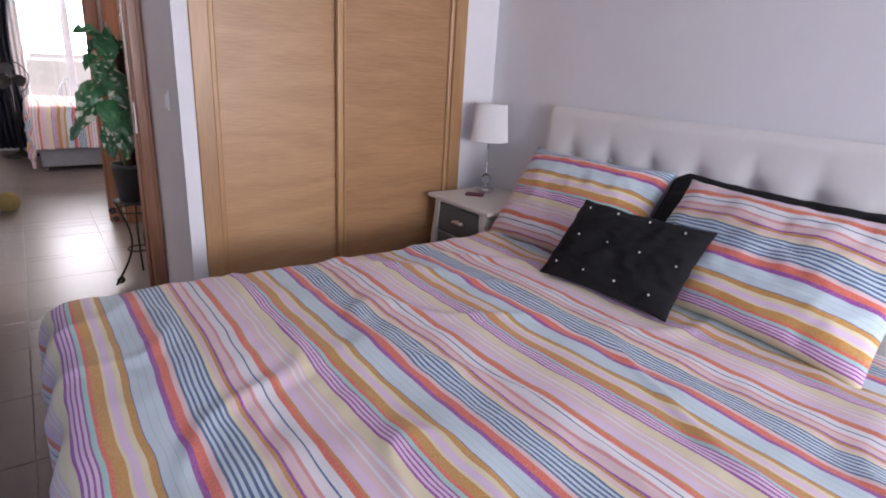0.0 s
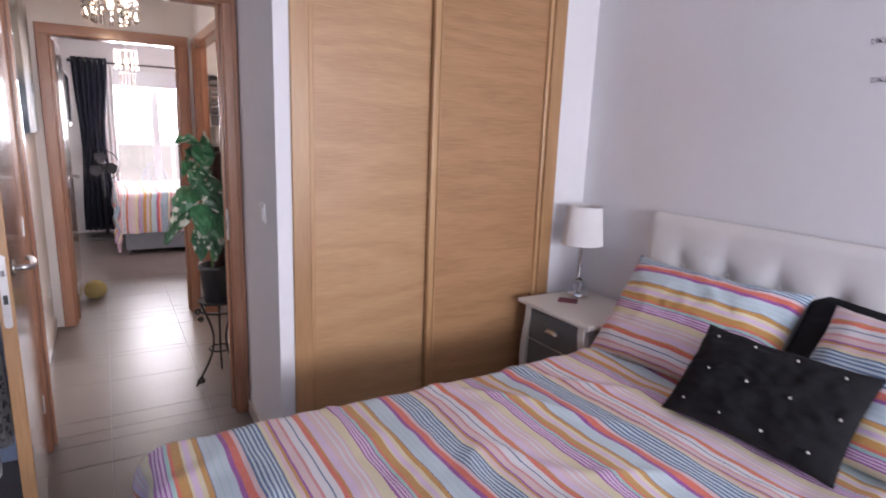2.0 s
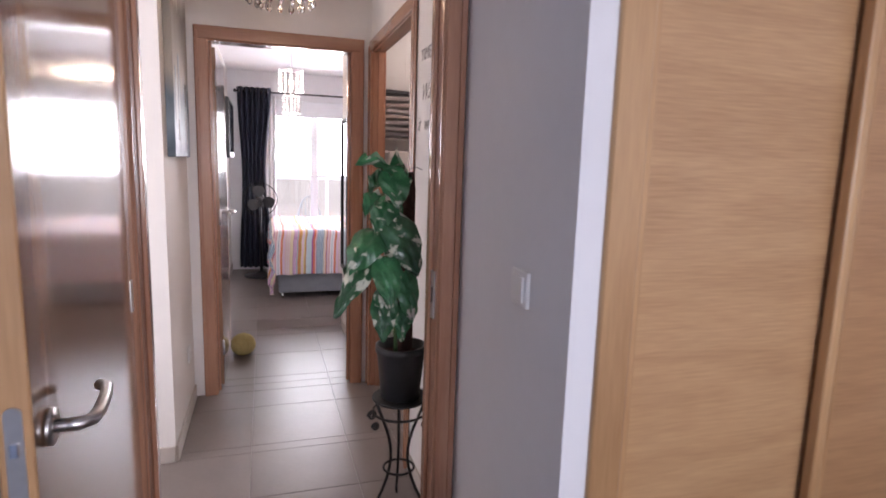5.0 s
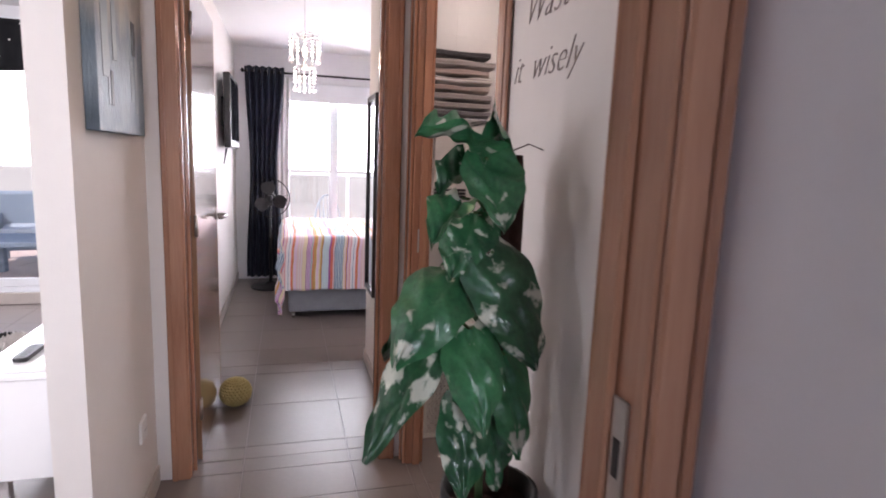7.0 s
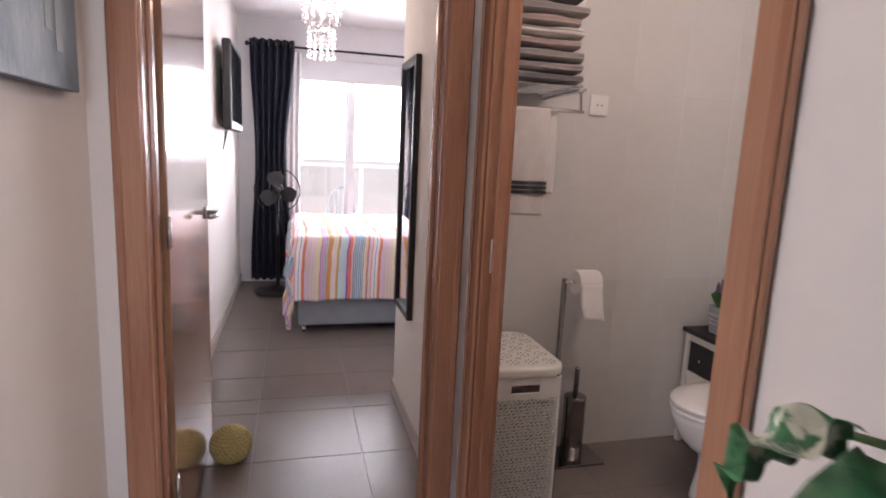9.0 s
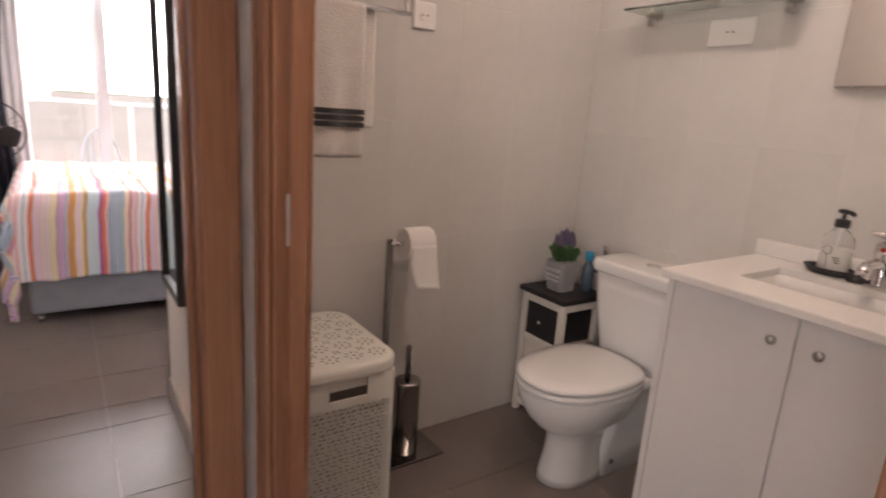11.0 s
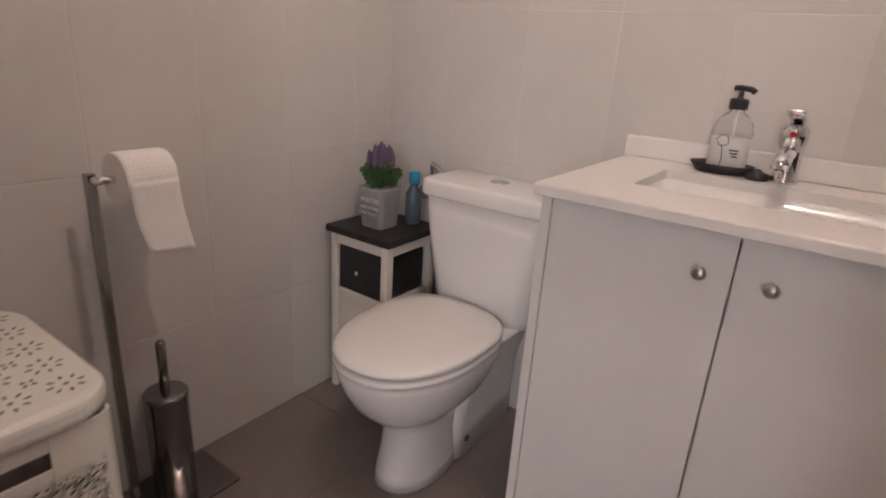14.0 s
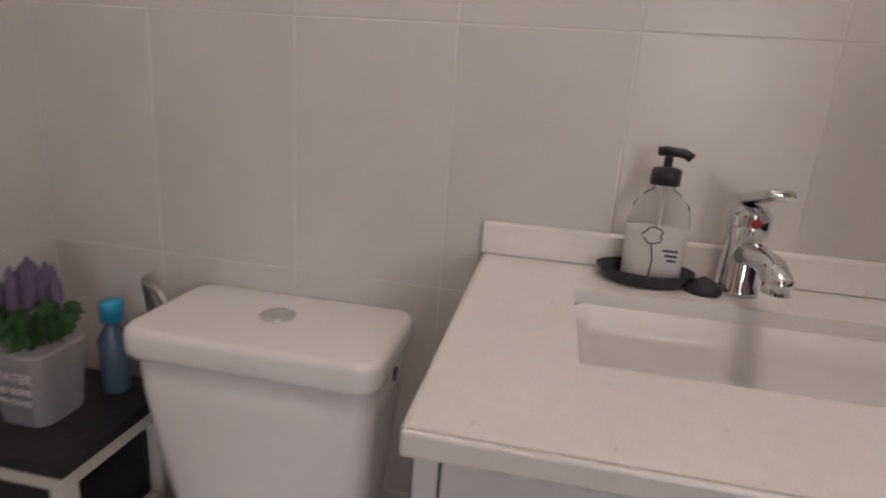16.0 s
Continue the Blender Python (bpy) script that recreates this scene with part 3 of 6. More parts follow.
for x0, x1, y0 in ((0.096, 0.70, 0.046), (0.642, 1.274, 0.012)):
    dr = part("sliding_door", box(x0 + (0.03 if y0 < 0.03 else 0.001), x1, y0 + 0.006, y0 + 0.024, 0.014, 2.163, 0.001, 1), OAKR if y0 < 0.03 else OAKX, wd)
    if y0 < 0.03:
        part("stile", box(x0, x0 + 0.029, y0 - 0.002, y0 + 0.028, 0.014, 2.163, 0.006, 2), OAKZ, dr)
        part("stile_bead", box(x0 + 0.030, x0 + 0.042, y0 - 0.001, y0 + 0.0055, 0.014, 2.163, 0.003, 1), OAKZ, dr)
    else:
        part("stile_bead", box(x0 + 0.002, x0 + 0.014, y0, y0 + 0.0055, 0.014, 2.163, 0.003, 1), OAKZ, dr)


def wall_switch(name, m, label, w=0.084, sock=False):
    """A switch or socket plate; its face looks along the pose's x."""
    t = thing(name, (0, 0, 0), label, "socket" if sock else "light switch")
    t.matrix_world = m
    part("plate", box(0, 0.0105, -w / 2, w / 2, -0.042, 0.042, 0.004, 2), PLASTW, t)
    if sock:
        cup = part("socket_well", tube([(0.0106, 0, 0), (0.012, 0, 0)], 0.02, 20), PLASTW, t)
        for s in (-1, 1):
            part("contact_hole", tube([(0.0121, s * 0.0095, 0), (0.0126, s * 0.0095, 0)], 0.0035, 10), BLACKP, cup)
    else:
        part("rocker", box(0.0106, 0.0165, -w / 2 + 0.012, w / 2 - 0.012, -0.03, 0.03, 0.003, 2), PLASTW, t)
    return t


wall_switch("light_switch", pose(0.3698, 2.535, 1.13, 0, 0, 180), "white plastic rocker light switch on the wall")

# robe on the back of the door
LEOPARD = spotted("leopard_fleece", (0.27, 0.255, 0.265), (0.014, 0.013, 0.016), (0.11, 0.10, 0.11), 40)


def robe_sheet(u, v):
    w = 0.10 + 0.07 * min(1, v * 4) + 0.03 * v
    y = 2.29 + w * (u - 0.5) * 2 + 0.09
    fold = 0.012 * math.sin(u * 19 + v * 2) + 0.007 * math.sin(u * 41 + 3 * v)
    return (-0.562 - 0.008 * math.sin(math.pi * u) + fold * min(1, v * 3 + 0.2) - 0.008 * math.sin(v * 5) * u, y + 0.01 * math.sin(v * 14), 1.86 - 1.52 * v - 0.05 * math.sin(u * 9) * v)


robe = thing("robe", (0, 0, 0), "grey leopard-print fleece robe hanging on the door's back", "robe")
rb = part("body", grid(robe_sheet, 40, 40), LEOPARD, robe, smooth=True)
sol = rb.modifiers.new("thick", "SOLIDIFY")
sol.thickness = 0.012


def sleeve(u, v):
    a = 2 * math.pi * u
    r = 0.045 + 0.012 * v + 0.006 * math.sin(3 * a + 7 * v)
    return (-0.575 + r * 0.5 * math.cos(a), 2.275 + r * math.sin(a) - 0.03 * v, 1.66 - 0.62 * v)


sl = part("sleeve", grid(sleeve, 18, 16), LEOPARD, robe, smooth=True)
part("belt", tube([(-0.59, 2.32, 1.12), (-0.592, 2.315, 0.9), (-0.585, 2.31, 0.6), (-0.59, 2.315, 0.45)], 0.014, 8), LEOPARD, robe, smooth=True)
part("loop", tube([(-0.58, 2.34, 1.85), (-0.565, 2.34, 1.92), (-0.55, 2.34, 1.85)], 0.004, 6), BLACKF, robe)
robe.location.x = -0.04
hook = thing("coat_hook", (-0.522, 2.34, 1.9), "small steel hook on the door's back", "hook")
part("hook_arm", tube([(0.0, 0, 0), (-0.03, 0, -0.005), (-0.045, 0, 0.01), (-0.05, 0, 0.03)], 0.005, 8), STEEL, hook, smooth=True)
part("hook_plate", box(-0.004, 0.0, -0.015, 0.015, -0.025, 0.025, 0.001, 1), STEEL, hook)

# bed
bed = thing("bed", (0, 0, 0), "double bed with white tufted headboard beside the wardrobe", "bed")
part("base", box(-0.08, 1.94, -0.01, 1.69, 0.06, 0.30, 0.02, 2), GREYF, bed, "grey divan base")
part("mattress", box(-0.10, 1.95, -0.03, 1.71, 0.302, 0.55, 0.05, 3), PLASTW, bed)
for x in (0.0, 1.85):
    for y in (0.1, 1.6):
        part("foot", lathe([(0.02, 0), (0.024, 0.01), (0.024, 0.05), (0.018, 0.06)], 14, (x, y, 0)), BLACKP, bed)


BUTTONS = [(y, z) for z in (0.966, 0.70) for y in [1.615 - 0.211 * k for k in range(9)]]


def headboard_front(u, v):
    y, z = -0.20 + 2.01 * u, 0.35 + 0.825 * v
    dip = 0.0
    for by, bz in BUTTONS:
        d2 = ((y - by) / 0.045) ** 2 + ((z - bz) / 0.045) ** 2
        dip += 0.022 * math.exp(-d2)
    edge = min(u, 1 - u) * 2.01
    top = (1 - v) * 0.825
    rnd = 0.03 * (max(0, 1 - edge / 0.04) ** 2 + max(0, 1 - top / 0.04) ** 2)
    puff = 0.012 * abs(math.sin((y - 1.615) / 0.211 * math.pi)) ** 0.5 * (1 if z < 1.02 else max(0, 1 - (z - 1.02) / 0.1))
    return (1.93 + dip + rnd - puff, y, z)


hb = part("headboard", grid(headboard_front, 120, 50), LEATHER, bed, "white leatherette tufted headboard", True)
part("headboard_back", box(1.965, 2.012, -0.20, 1.81, 0.02, 1.173, 0.008, 2), LEATHER, hb)
for y, z in BUTTONS:
    part("button", lathe([(0.002, -0.004), (0.011, -0.002), (0.012, 0.001), (0.008, 0.004), (0.002, 0.005)], 12), LEATHER, hb, smooth=True).matrix_world = pose(1.947, y, z, 0, -90, 0)


def drape(a, lo, hi, r):
    """Where a cloth lies that is laid over an edge: its place across and its drop."""
    e = max(lo - a, a - hi, 0)
    s = 0 if e == 0 else (-1 if a < lo else 1)
    base = lo if a < lo else hi if a > hi else a
    k = min(e / r, math.pi / 2)
    return base + s * r * math.sin(k), r * (1 - math.cos(k)) + max(0, e - r * math.pi / 2)


def duvet(x0, x1, y0, y1, top, hang_x0, hang_y, mark, seed, amp=0.010):
    """A striped cover over a bed, hanging at the foot and both sides."""
    ax0, ax1, ay0, ay1 = x0 - hang_x0, x1, y0 - hang_y, y1 + hang_y
    r = 0.055

    def f(u, v):
        a, c = ax0 + (ax1 - ax0) * u, ay0 + (ay1 - ay0) * v
        x, dx = drape(a, x0 + r, x1 + 9, r)
        y, dy = drape(c, y0 + r, y1 - r, r)
        w = amp * noise.noise((a * 2.3 + seed, c * 3.1, seed)) * 0.9 + amp * 0.8 * noise.noise((a * 7, c * 5 + seed, 3)) + 0.45 * amp * noise.noise((a * 21, c * 13, seed))
        ridge = amp * 0.9 * max(0, 1 - abs(noise.noise((a * 2.7 + 4, c * 1.6, seed + 2))) * 11)
        fall = dx + dy
        flare = min(1, fall / 0.1) * 0.018
        wav = math.sin(c * 24 + seed) * flare if dx > 0.02 else 0
        wav2 = math.sin(a * 24 + seed) * flare if dy > 0.02 else 0
        return (x - abs(flare) + wav, y + (wav2 + flare if c > (y0 + y1) / 2 else wav2 - flare), max(0.08, top - fall + w + ridge))
    def cloth(u, v):
        a, c = ax0 + (ax1 - ax0) * u, ay0 + (ay1 - ay0) * v
        return (a - mark + 0.012 * noise.noise((a * 1.5, c * 2.6, seed + 5)) + 0.005 * noise.noise((a * 5, c * 9, seed + 6)), c)
    return grid(f, 170, 150, cloth)


dv = tagged(link_mesh("duvet", duvet(-0.165, 1.80, -0.06, 1.76, 0.60, 0.26, 0.30, -0.155, 1.0), LINEN, True),
            "rumpled striped cotton duvet cover spread over the bed", "duvet")
sol = dv.modifiers.new("thick", "SOLIDIFY")
sol.thickness = 0.02


def pillow_mesh(w, h, t, mark=0.0, pinch=0.12, seed=0.0):
    """A stuffed pillow: width along x, height along y, pointed at its corners."""
    def side(s):
        def f(u, v):
            a, c = 2 * u - 1, 2 * v - 1
            k = (max(0.0, 1 - abs(a) ** 3.2) * max(0.0, 1 - abs(c) ** 3.2)) ** 0.55
            x = a * w / 2 * (1 - pinch * 0.5 * (1 - abs(c) ** 2) * abs(a) ** 6)
            y = c * h / 2 * (1 - pinch * (1 - abs(a) ** 2) * abs(c) ** 6)
            wr = 0.012 * noise.noise((a * 3 + seed, c * 3, seed + s)) + 0.010 * noise.noise((a * 6, c * 10 + seed, s)) + 0.004 * noise.noise((a * 15, c * 19 + seed, s))
            return (x, y, s * t / 2 * k + wr * min(1, k * 2))
        return f
    uv = lambda u, v: (v * h + mark + 0.010 * noise.noise((u * 5, v * 3, seed)), u * w)
    bm = grid(side(1), 48, 40, uv)
    back = grid(side(-1), 48, 40, uv)
    bmesh.ops.reverse_faces(back, faces=back.faces[:])
    join(bm, back)
    bmesh.ops.remove_doubles(bm, verts=bm.verts[:], dist=0.0006)
    return bm


def pillow(name, mid, w, h, t, lean, yaw, roll, material, label, mark=0.0, seed=0.0, category="pillow", group=""):
    ob = link_mesh(name, pillow_mesh(w, h, t, mark, 0.12, seed), material, True)
    # width along -y, height up, front towards the foot of the bed
    base = Matrix(((0, 0, -1, 0), (-1, 0, 0, 0), (0, 1, 0, 0), (0, 0, 0, 1)))
    ob.matrix_world = Matrix.Translation(mid) @ pose(0, 0, 0, 0, 0, yaw) @ pose(0, 0, 0, 0, lean, 0) @ base @ pose(0, 0, 0, 0, 0, roll)
    return tagged(ob, label, category, group)


pillow("pillow", (1.735, 1.40, 0.785), 0.72, 0.50, 0.17, 38, 4, 0, LINEN, "plump striped cotton pillow leaning on the headboard", 0.30, 1.0, group="striped pillows")
pillow("pillow", (1.69, 0.575, 0.785), 0.80, 0.50, 0.18, 40, -4, 0, LINEN, "plump striped cotton pillow leaning on a black pillow", 0.50, 5.0, group="striped pillows")
pillow("pillow", (1.775, 0.655, 0.80), 0.86, 0.50, 0.10, 40, -3, 0, BLACKF, "flat black pillow behind a striped pillow", 0, 3.0)
cush = thing("cushion", (1.545, 0.965, 0.775), "black rectangular cushion sewn with white pearls", "cushion")
cush.matrix_world = Matrix.Translation((1.505, 0.96, 0.735)) @ pose(0, 0, 0, 0, 42, 3)
BASE = Matrix(((0, 0, -1, 0), (-1, 0, 0, 0), (0, 1, 0, 0), (0, 0, 0, 1)))
cm = part("cover", pillow_mesh(0.53, 0.35, 0.12, 0, 0.1, 7.0), BLACKF, cush, smooth=True)
cm.matrix_basis = BASE
PEARL = surface("pearl_bead", (0.82, 0.80, 0.76), (0.78, 0.76, 0.72), 20, 0.2)
for i in range(4):
    for j in range(3):
        a, c = -0.72 + 0.48 * i + (0.12 if j % 2 else 0), -0.7 + 0.7 * j
        k = (max(0.0, 1 - abs(a) ** 3.2) * max(0.0, 1 - abs(c) ** 3.2)) ** 0.55
        pb = part("pearl", lathe([(0.0008, -0.0035), (0.003, -0.002), (0.0042, 0), (0.003, 0.003), (0.0008, 0.004)], 8), PEARL, cush, smooth=True)
        pb.matrix_basis = BASE @ Matrix.Translation((a * 0.265, c * 0.175, 0.06 * k + 0.004))

# night table
ns = thing("nightstand", (1.6, 1.88, 0), "cream night table with dark grey drawers beside the bed", "nightstand")
top = [(-0.015, -0.012), (0.40, -0.012), (0.40, 0.425), (-0.015, 0.425)]
part("top", slab(top, 0.672, 0.695, 0.006, segs=3), CREAMP, ns)


def bombe(z):
    """How far the bowed corners swell outwards at a height."""
    return 0.028 * math.sin(max(0, min(1, (z - 0.12) / 0.5)) * math.pi * 0.9) ** 2 + 0.018 * max(0, 1 - z / 0.16)


def ns_leg(x, y, sy):
    bm = bmesh.new()
    rings = []
    for k in range(19):
        z = 0.671 * k / 18
        o = bombe(z)
        w = 0.034 if z > 0.14 else 0.022 + 0.012 * z / 0.14
        yy = y - sy * o
        rings.append([bm.verts.new(p) for p in ((x, min(yy, yy + sy * w), z), (x + 0.034, min(yy, yy + sy * w), z), (x + 0.034, max(yy, yy + sy * w), z), (x, max(yy, yy + sy * w), z))])
    for a, c in zip(rings, rings[1:]):
        for q in range(4):
            bm.faces.new((a[q], a[(q + 1) % 4], c[(q + 1) % 4], c[q]))
    bm.faces.new(rings[0][::-1])
    bm.faces.new(rings[-1])
    bmesh.ops.recalc_face_normals(bm, faces=bm.faces[:])
    return bm


for x in (0.004, 0.35):
    part("leg", ns_leg(x, 0.03, 1), CREAMP, ns)
    part("leg", ns_leg(x, 0.385, -1), CREAMP, ns)
part("body", box(0.02, 0.385, 0.045, 0.37, 0.14, 0.670, 0.002, 1), CREAMP, ns)
for z0, z1 in ((0.50, 0.655), (0.335, 0.49), (0.17, 0.325)):
    dr = part("drawer", box(0.008, 0.0198, 0.052, 0.363, z0, z1, 0.003, 1), GREYP, ns, "dark grey drawer front")
    cup = bmesh.new()
    for j in range(7):
        th = math.pi * j / 6
        for i in range(5):
            ph = math.pi / 2 * i / 4
            cup.verts.new((0.007 - 0.02 * math.sin(ph), 0.2075 + 0.04 * math.cos(th) * (1 - 0.15 * math.sin(ph)), (z0 + z1) / 2 - 0.008 + 0.026 * math.sin(th) * math.cos(ph) + 0.004))
    cup.verts.ensure_lookup_table()
    for j in range(6):
        for i in range(4):
            cup.faces.new([cup.verts[n] for n in (j * 5 + i, j * 5 + i + 1, (j + 1) * 5 + i + 1, (j + 1) * 5 + i)])
    hp = part("cup_handle", cup, STEEL, dr, "steel cup handle", True)
    hp.modifiers.new("thick", "SOLIDIFY").thickness = 0.002

ns.matrix_world = pose(1.582, 1.778, 0) @ Matrix.Diagonal((1.05, 1.14, 0.983, 1))
lamp = thing("table_lamp", (1.868, 2.15, 0.6836), "chrome table lamp with a white pleated shade on the night table", "lamp")
part("base", lathe([(0.05, 0), (0.053, 0.004), (0.053, 0.02), (0.048, 0.024), (0.012, 0.026)], 36), CHROME, lamp, smooth=True)
CRYSTAL = glass("clear_crystal", 0.02, (0.97, 0.98, 1.0), 1.5)
part("crystal", lathe([(0.008, 0.0262), (0.012, 0.035), (0.024, 0.055), (0.026, 0.07), (0.018, 0.09), (0.009, 0.10)], 12), CRYSTAL, lamp, "clear cut glass ball")
part("stem", lathe([(0.009, 0.1002), (0.009, 0.108), (0.0055, 0.112), (0.0055, 0.29), (0.02, 0.292), (0.02, 0.296), (0.006, 0.30)], 18), CHROME, lamp, smooth=True)
sh = bmesh.new()
SHADE = surface("white_pleated_cloth", (0.80, 0.78, 0.77), (0.74, 0.72, 0.71), 8, 0.85, trans=0.0)
nr = 160
lows = [sh.verts.new(((0.102 + 0.0022 * (k % 2)) * math.cos(2 * math.pi * k / nr), (0.102 + 0.0022 * (k % 2)) * math.sin(2 * math.pi * k / nr), 0.278)) for k in range(nr)]
highs = [sh.verts.new(((0.084 + 0.0018 * (k % 2)) * math.cos(2 * math.pi * k / nr), (0.084 + 0.0018 * (k % 2)) * math.sin(2 * math.pi * k / nr), 0.472)) for k in range(nr)]
for k in range(nr):
    sh.faces.new((lows[k], lows[(k + 1) % nr], highs[(k + 1) % nr], highs[k]))
shade = part("shade", sh, SHADE, lamp, "white pleated cloth shade")
shade.modifiers.new("thick", "SOLIDIFY").thickness = 0.002
for r, z in ((0.1035, 0.28), (0.0855, 0.47)):
    part("shade_band", tube([(r * math.cos(a * math.pi / 24), r * math.sin(a * math.pi / 24), z) for a in range(48)], 0.003, 6, closed=True), SHADE, shade)
RED = surface("dark_red_card", (0.22, 0.02, 0.05), (0.18, 0.015, 0.04), 30, 0.4)
card = tagged(link_mesh("coaster", slab([(1.70, 2.115), (1.765, 2.045), (1.82, 2.095), (1.755, 2.165)], 0.6836, 0.6886, 0.001), RED), "thin dark red square coaster on the night table", "coaster")

# wall words
WALLM = lambda y, z: Matrix(((0, 0, -1, 2.0138), (-1, 0, 0, y), (0, 1, 0, z), (0, 0, 0, 1)))
dec = thing("wall_decal", (2.015, 1.0, 1.75), "dark grey vinyl lettering on the white wall", "wall decal")
inv = dec.matrix_world.inverted()
words("line", "LIKE NOBODY'S LIS", 0.029, inv @ WALLM(1.065, 1.832), INK, dec, thin=-0.0009)
words("line", "Live", 0.098, inv @ WALLM(1.00, 1.752), INK, dec, 0.5, thin=-0.0016)
words("line", "LIKE HEAVEN IS NOW", 0.029, inv @ WALLM(1.045, 1.708), INK, dec, thin=-0.0009)

# ================= hall =================
CRYST = glass("chandelier_crystal", 0.0, (1.0, 0.97, 0.92), 1.5)
GLOWB = glowing("lit_bulb", (1.0, 0.80, 0.55), 14)


def drop_mesh(name, h, r):
    bm = lathe([(0.0006, 0), (r * 0.3, -h * 0.2), (r, -h * 0.68), (r * 0.75, -h * 0.88), (0.001, -h)], 6)
    me = bpy.data.meshes.new(name)
    bm.to_mesh(me)
    bm.free()
    me.materials.append(CRYST)
    return me


def chandelier(place, tiers, cord, label, bulb_z):
    """A ceiling lamp of chrome rings hung with glass drops. tiers: radius, height and length of the strings."""
    c = thing("chandelier", place, label, "chandelier")
    drop, bead = drop_mesh("glass_drop", 0.055, 0.011), drop_mesh("glass_bead", 0.022, 0.0105)
    part("ceiling_rose", lathe([(0.05, 0), (0.05, -0.012), (0.03, -0.03), (0.006, -0.034)], 24), CHROME, c, smooth=True)
    part("cord", tube([(0, 0, -0.034), (0, 0, cord)], 0.0035, 8), CHROME, c)
    for r, z, rows in tiers:
        ring = part("ring", tube([(r * math.cos(k * math.pi / 20), r * math.sin(k * math.pi / 20), z) for k in range(40)], 0.005, 8, closed=True), CHROME, c, smooth=True)
        for q in range(3):
            a = q * 2.094
            part("spoke", tube([(0, 0, z), (r * math.cos(a), r * math.sin(a), z)], 0.0025, 6), CHROME, ring)
        n = max(12, int(r * 120))
        for k in range(n):
            a = 2 * math.pi * k / n
            for j in range(rows):
                d = new("glass_bead" if j < rows - 1 else "glass_drop", bead if j < rows - 1 else drop)
                d.parent = ring
                d.location = (r * math.cos(a), r * math.sin(a), z - 0.008 - 0.024 * j)
    part("bulb", lathe([(0.004, 0.035), (0.012, 0.03), (0.016, 0.0), (0.010, -0.02), (0.002, -0.026)], 12, (0, 0, bulb_z)), GLOWB, c, "lit bulb", True)
    return c


chandelier((-0.112, 3.98, H), [(0.135, -0.21, 7), (0.09, -0.25, 6)], -0.25, "chrome chandelier with clear glass drops, lit", -0.33)
chandelier((0.04, 6.5, H), [(0.098, -0.31, 6), (0.068, -0.52, 5)], -0.55, "two-tier chrome chandelier with clear glass drops, lit", -0.42)


# picture
def canvas_paint():
    m = surface("painted_canvas", (0.42, 0.38, 0.32), (0.20, 0.25, 0.30), 7, 0.55, bump=0.3, bump_scale=90, stretch=(1, 1, 0.35))
    n, l = m.node_tree.nodes, m.node_tree.links
    p = n["Principled BSDF"]
    co, sep, no = n.new("ShaderNodeTexCoord"), n.new("ShaderNodeSeparateXYZ"), n.new("ShaderNodeTexNoise")
    no.inputs["Scale"].default_value = 12
    mp = n.new("ShaderNodeMapping")
    mp.inputs["Scale"].default_value = (1, 1, 0.2)
    l.new(co.outputs["Object"], sep.inputs[0])
    l.new(co.outputs["Object"], mp.inputs[0])
    l.new(mp.outputs[0], no.inputs["Vector"])
    mad = n.new("ShaderNodeMath")
    mad.operation = "MULTIPLY_ADD"
    mad.inputs[1].default_value = 0.25
    l.new(no.outputs[0], mad.inputs[0])
    l.new(sep.outputs[2], mad.inputs[2])
    ramp = n.new("ShaderNodeValToRGB")
    r = ramp.color_ramp
    for pos, c in ((0.0, (0.30, 0.36, 0.42)), (0.14, (0.10, 0.14, 0.18)), (0.26, (0.26, 0.33, 0.39)), (0.40, (0.16, 0.21, 0.25)), (0.52, (0.42, 0.38, 0.32)), (0.8, (0.22, 0.20, 0.18)), (1.0, (0.07, 0.08, 0.09))):
        r.elements.new(pos).color = (*c, 1)
    l.new(mad.outputs[0], ramp.inputs[0])
    l.new(ramp.outputs[0], p.inputs["Base Color"])
    return m


pic = thing("picture", (-0.60, 4.19, 1.40), "unframed grey-blue painted canvas on the hall wall", "picture")
part("canvas", box(0.001, 0.036, 0, 0.51, 0, 0.92, 0.003, 2), canvas_paint(), pic)
DABW = surface("pale_paint_dab", (0.30, 0.34, 0.37), (0.24, 0.29, 0.33), 30, 0.5)
DABK = surface("dark_paint_dab", (0.03, 0.035, 0.04), (0.06, 0.07, 0.08), 30, 0.5)
rnd = random.Random(4)
for k in range(7):
    y, z, w, h = rnd.uniform(0.02, 0.44), rnd.uniform(0.05, 0.3), rnd.uniform(0.012, 0.05), rnd.uniform(0.06, 0.3)
    part("brush_mark", box(0.0362, 0.0374, y, y + w, z, min(0.9, z + h), 0.0004, 1), DABW if k % 4 else DABK, pic)

# wall words by the plant
WALLH = lambda y, z: Matrix(((0, 0, -1, 0.4288), (-1, 0, 0, y), (0, 1, 0, z), (0, 0, 0, 1)))
dec2 = thing("wall_decal", (0.43, 3.5, 1.6), "grey script vinyl lettering on the hall wall", "wall decal")
inv = dec2.matrix_world.inverted()
words("line", "TIME", 0.07, inv @ WALLH(3.70, 1.81), INKW, dec2, thin=-0.0012)
words("line", "Waste", 0.095, inv @ WALLH(3.69, 1.655), INKW, dec2, 0.5, thin=-0.002)
words("line", "it  wisely", 0.088, inv @ WALLH(3.738, 1.535), INKW, dec2, 0.5, thin=-0.002)

wall_switch("socket", pose(-0.5998, 4.62, 0.34, 0, 0, 0), "white socket low on the hall wall", sock=True)

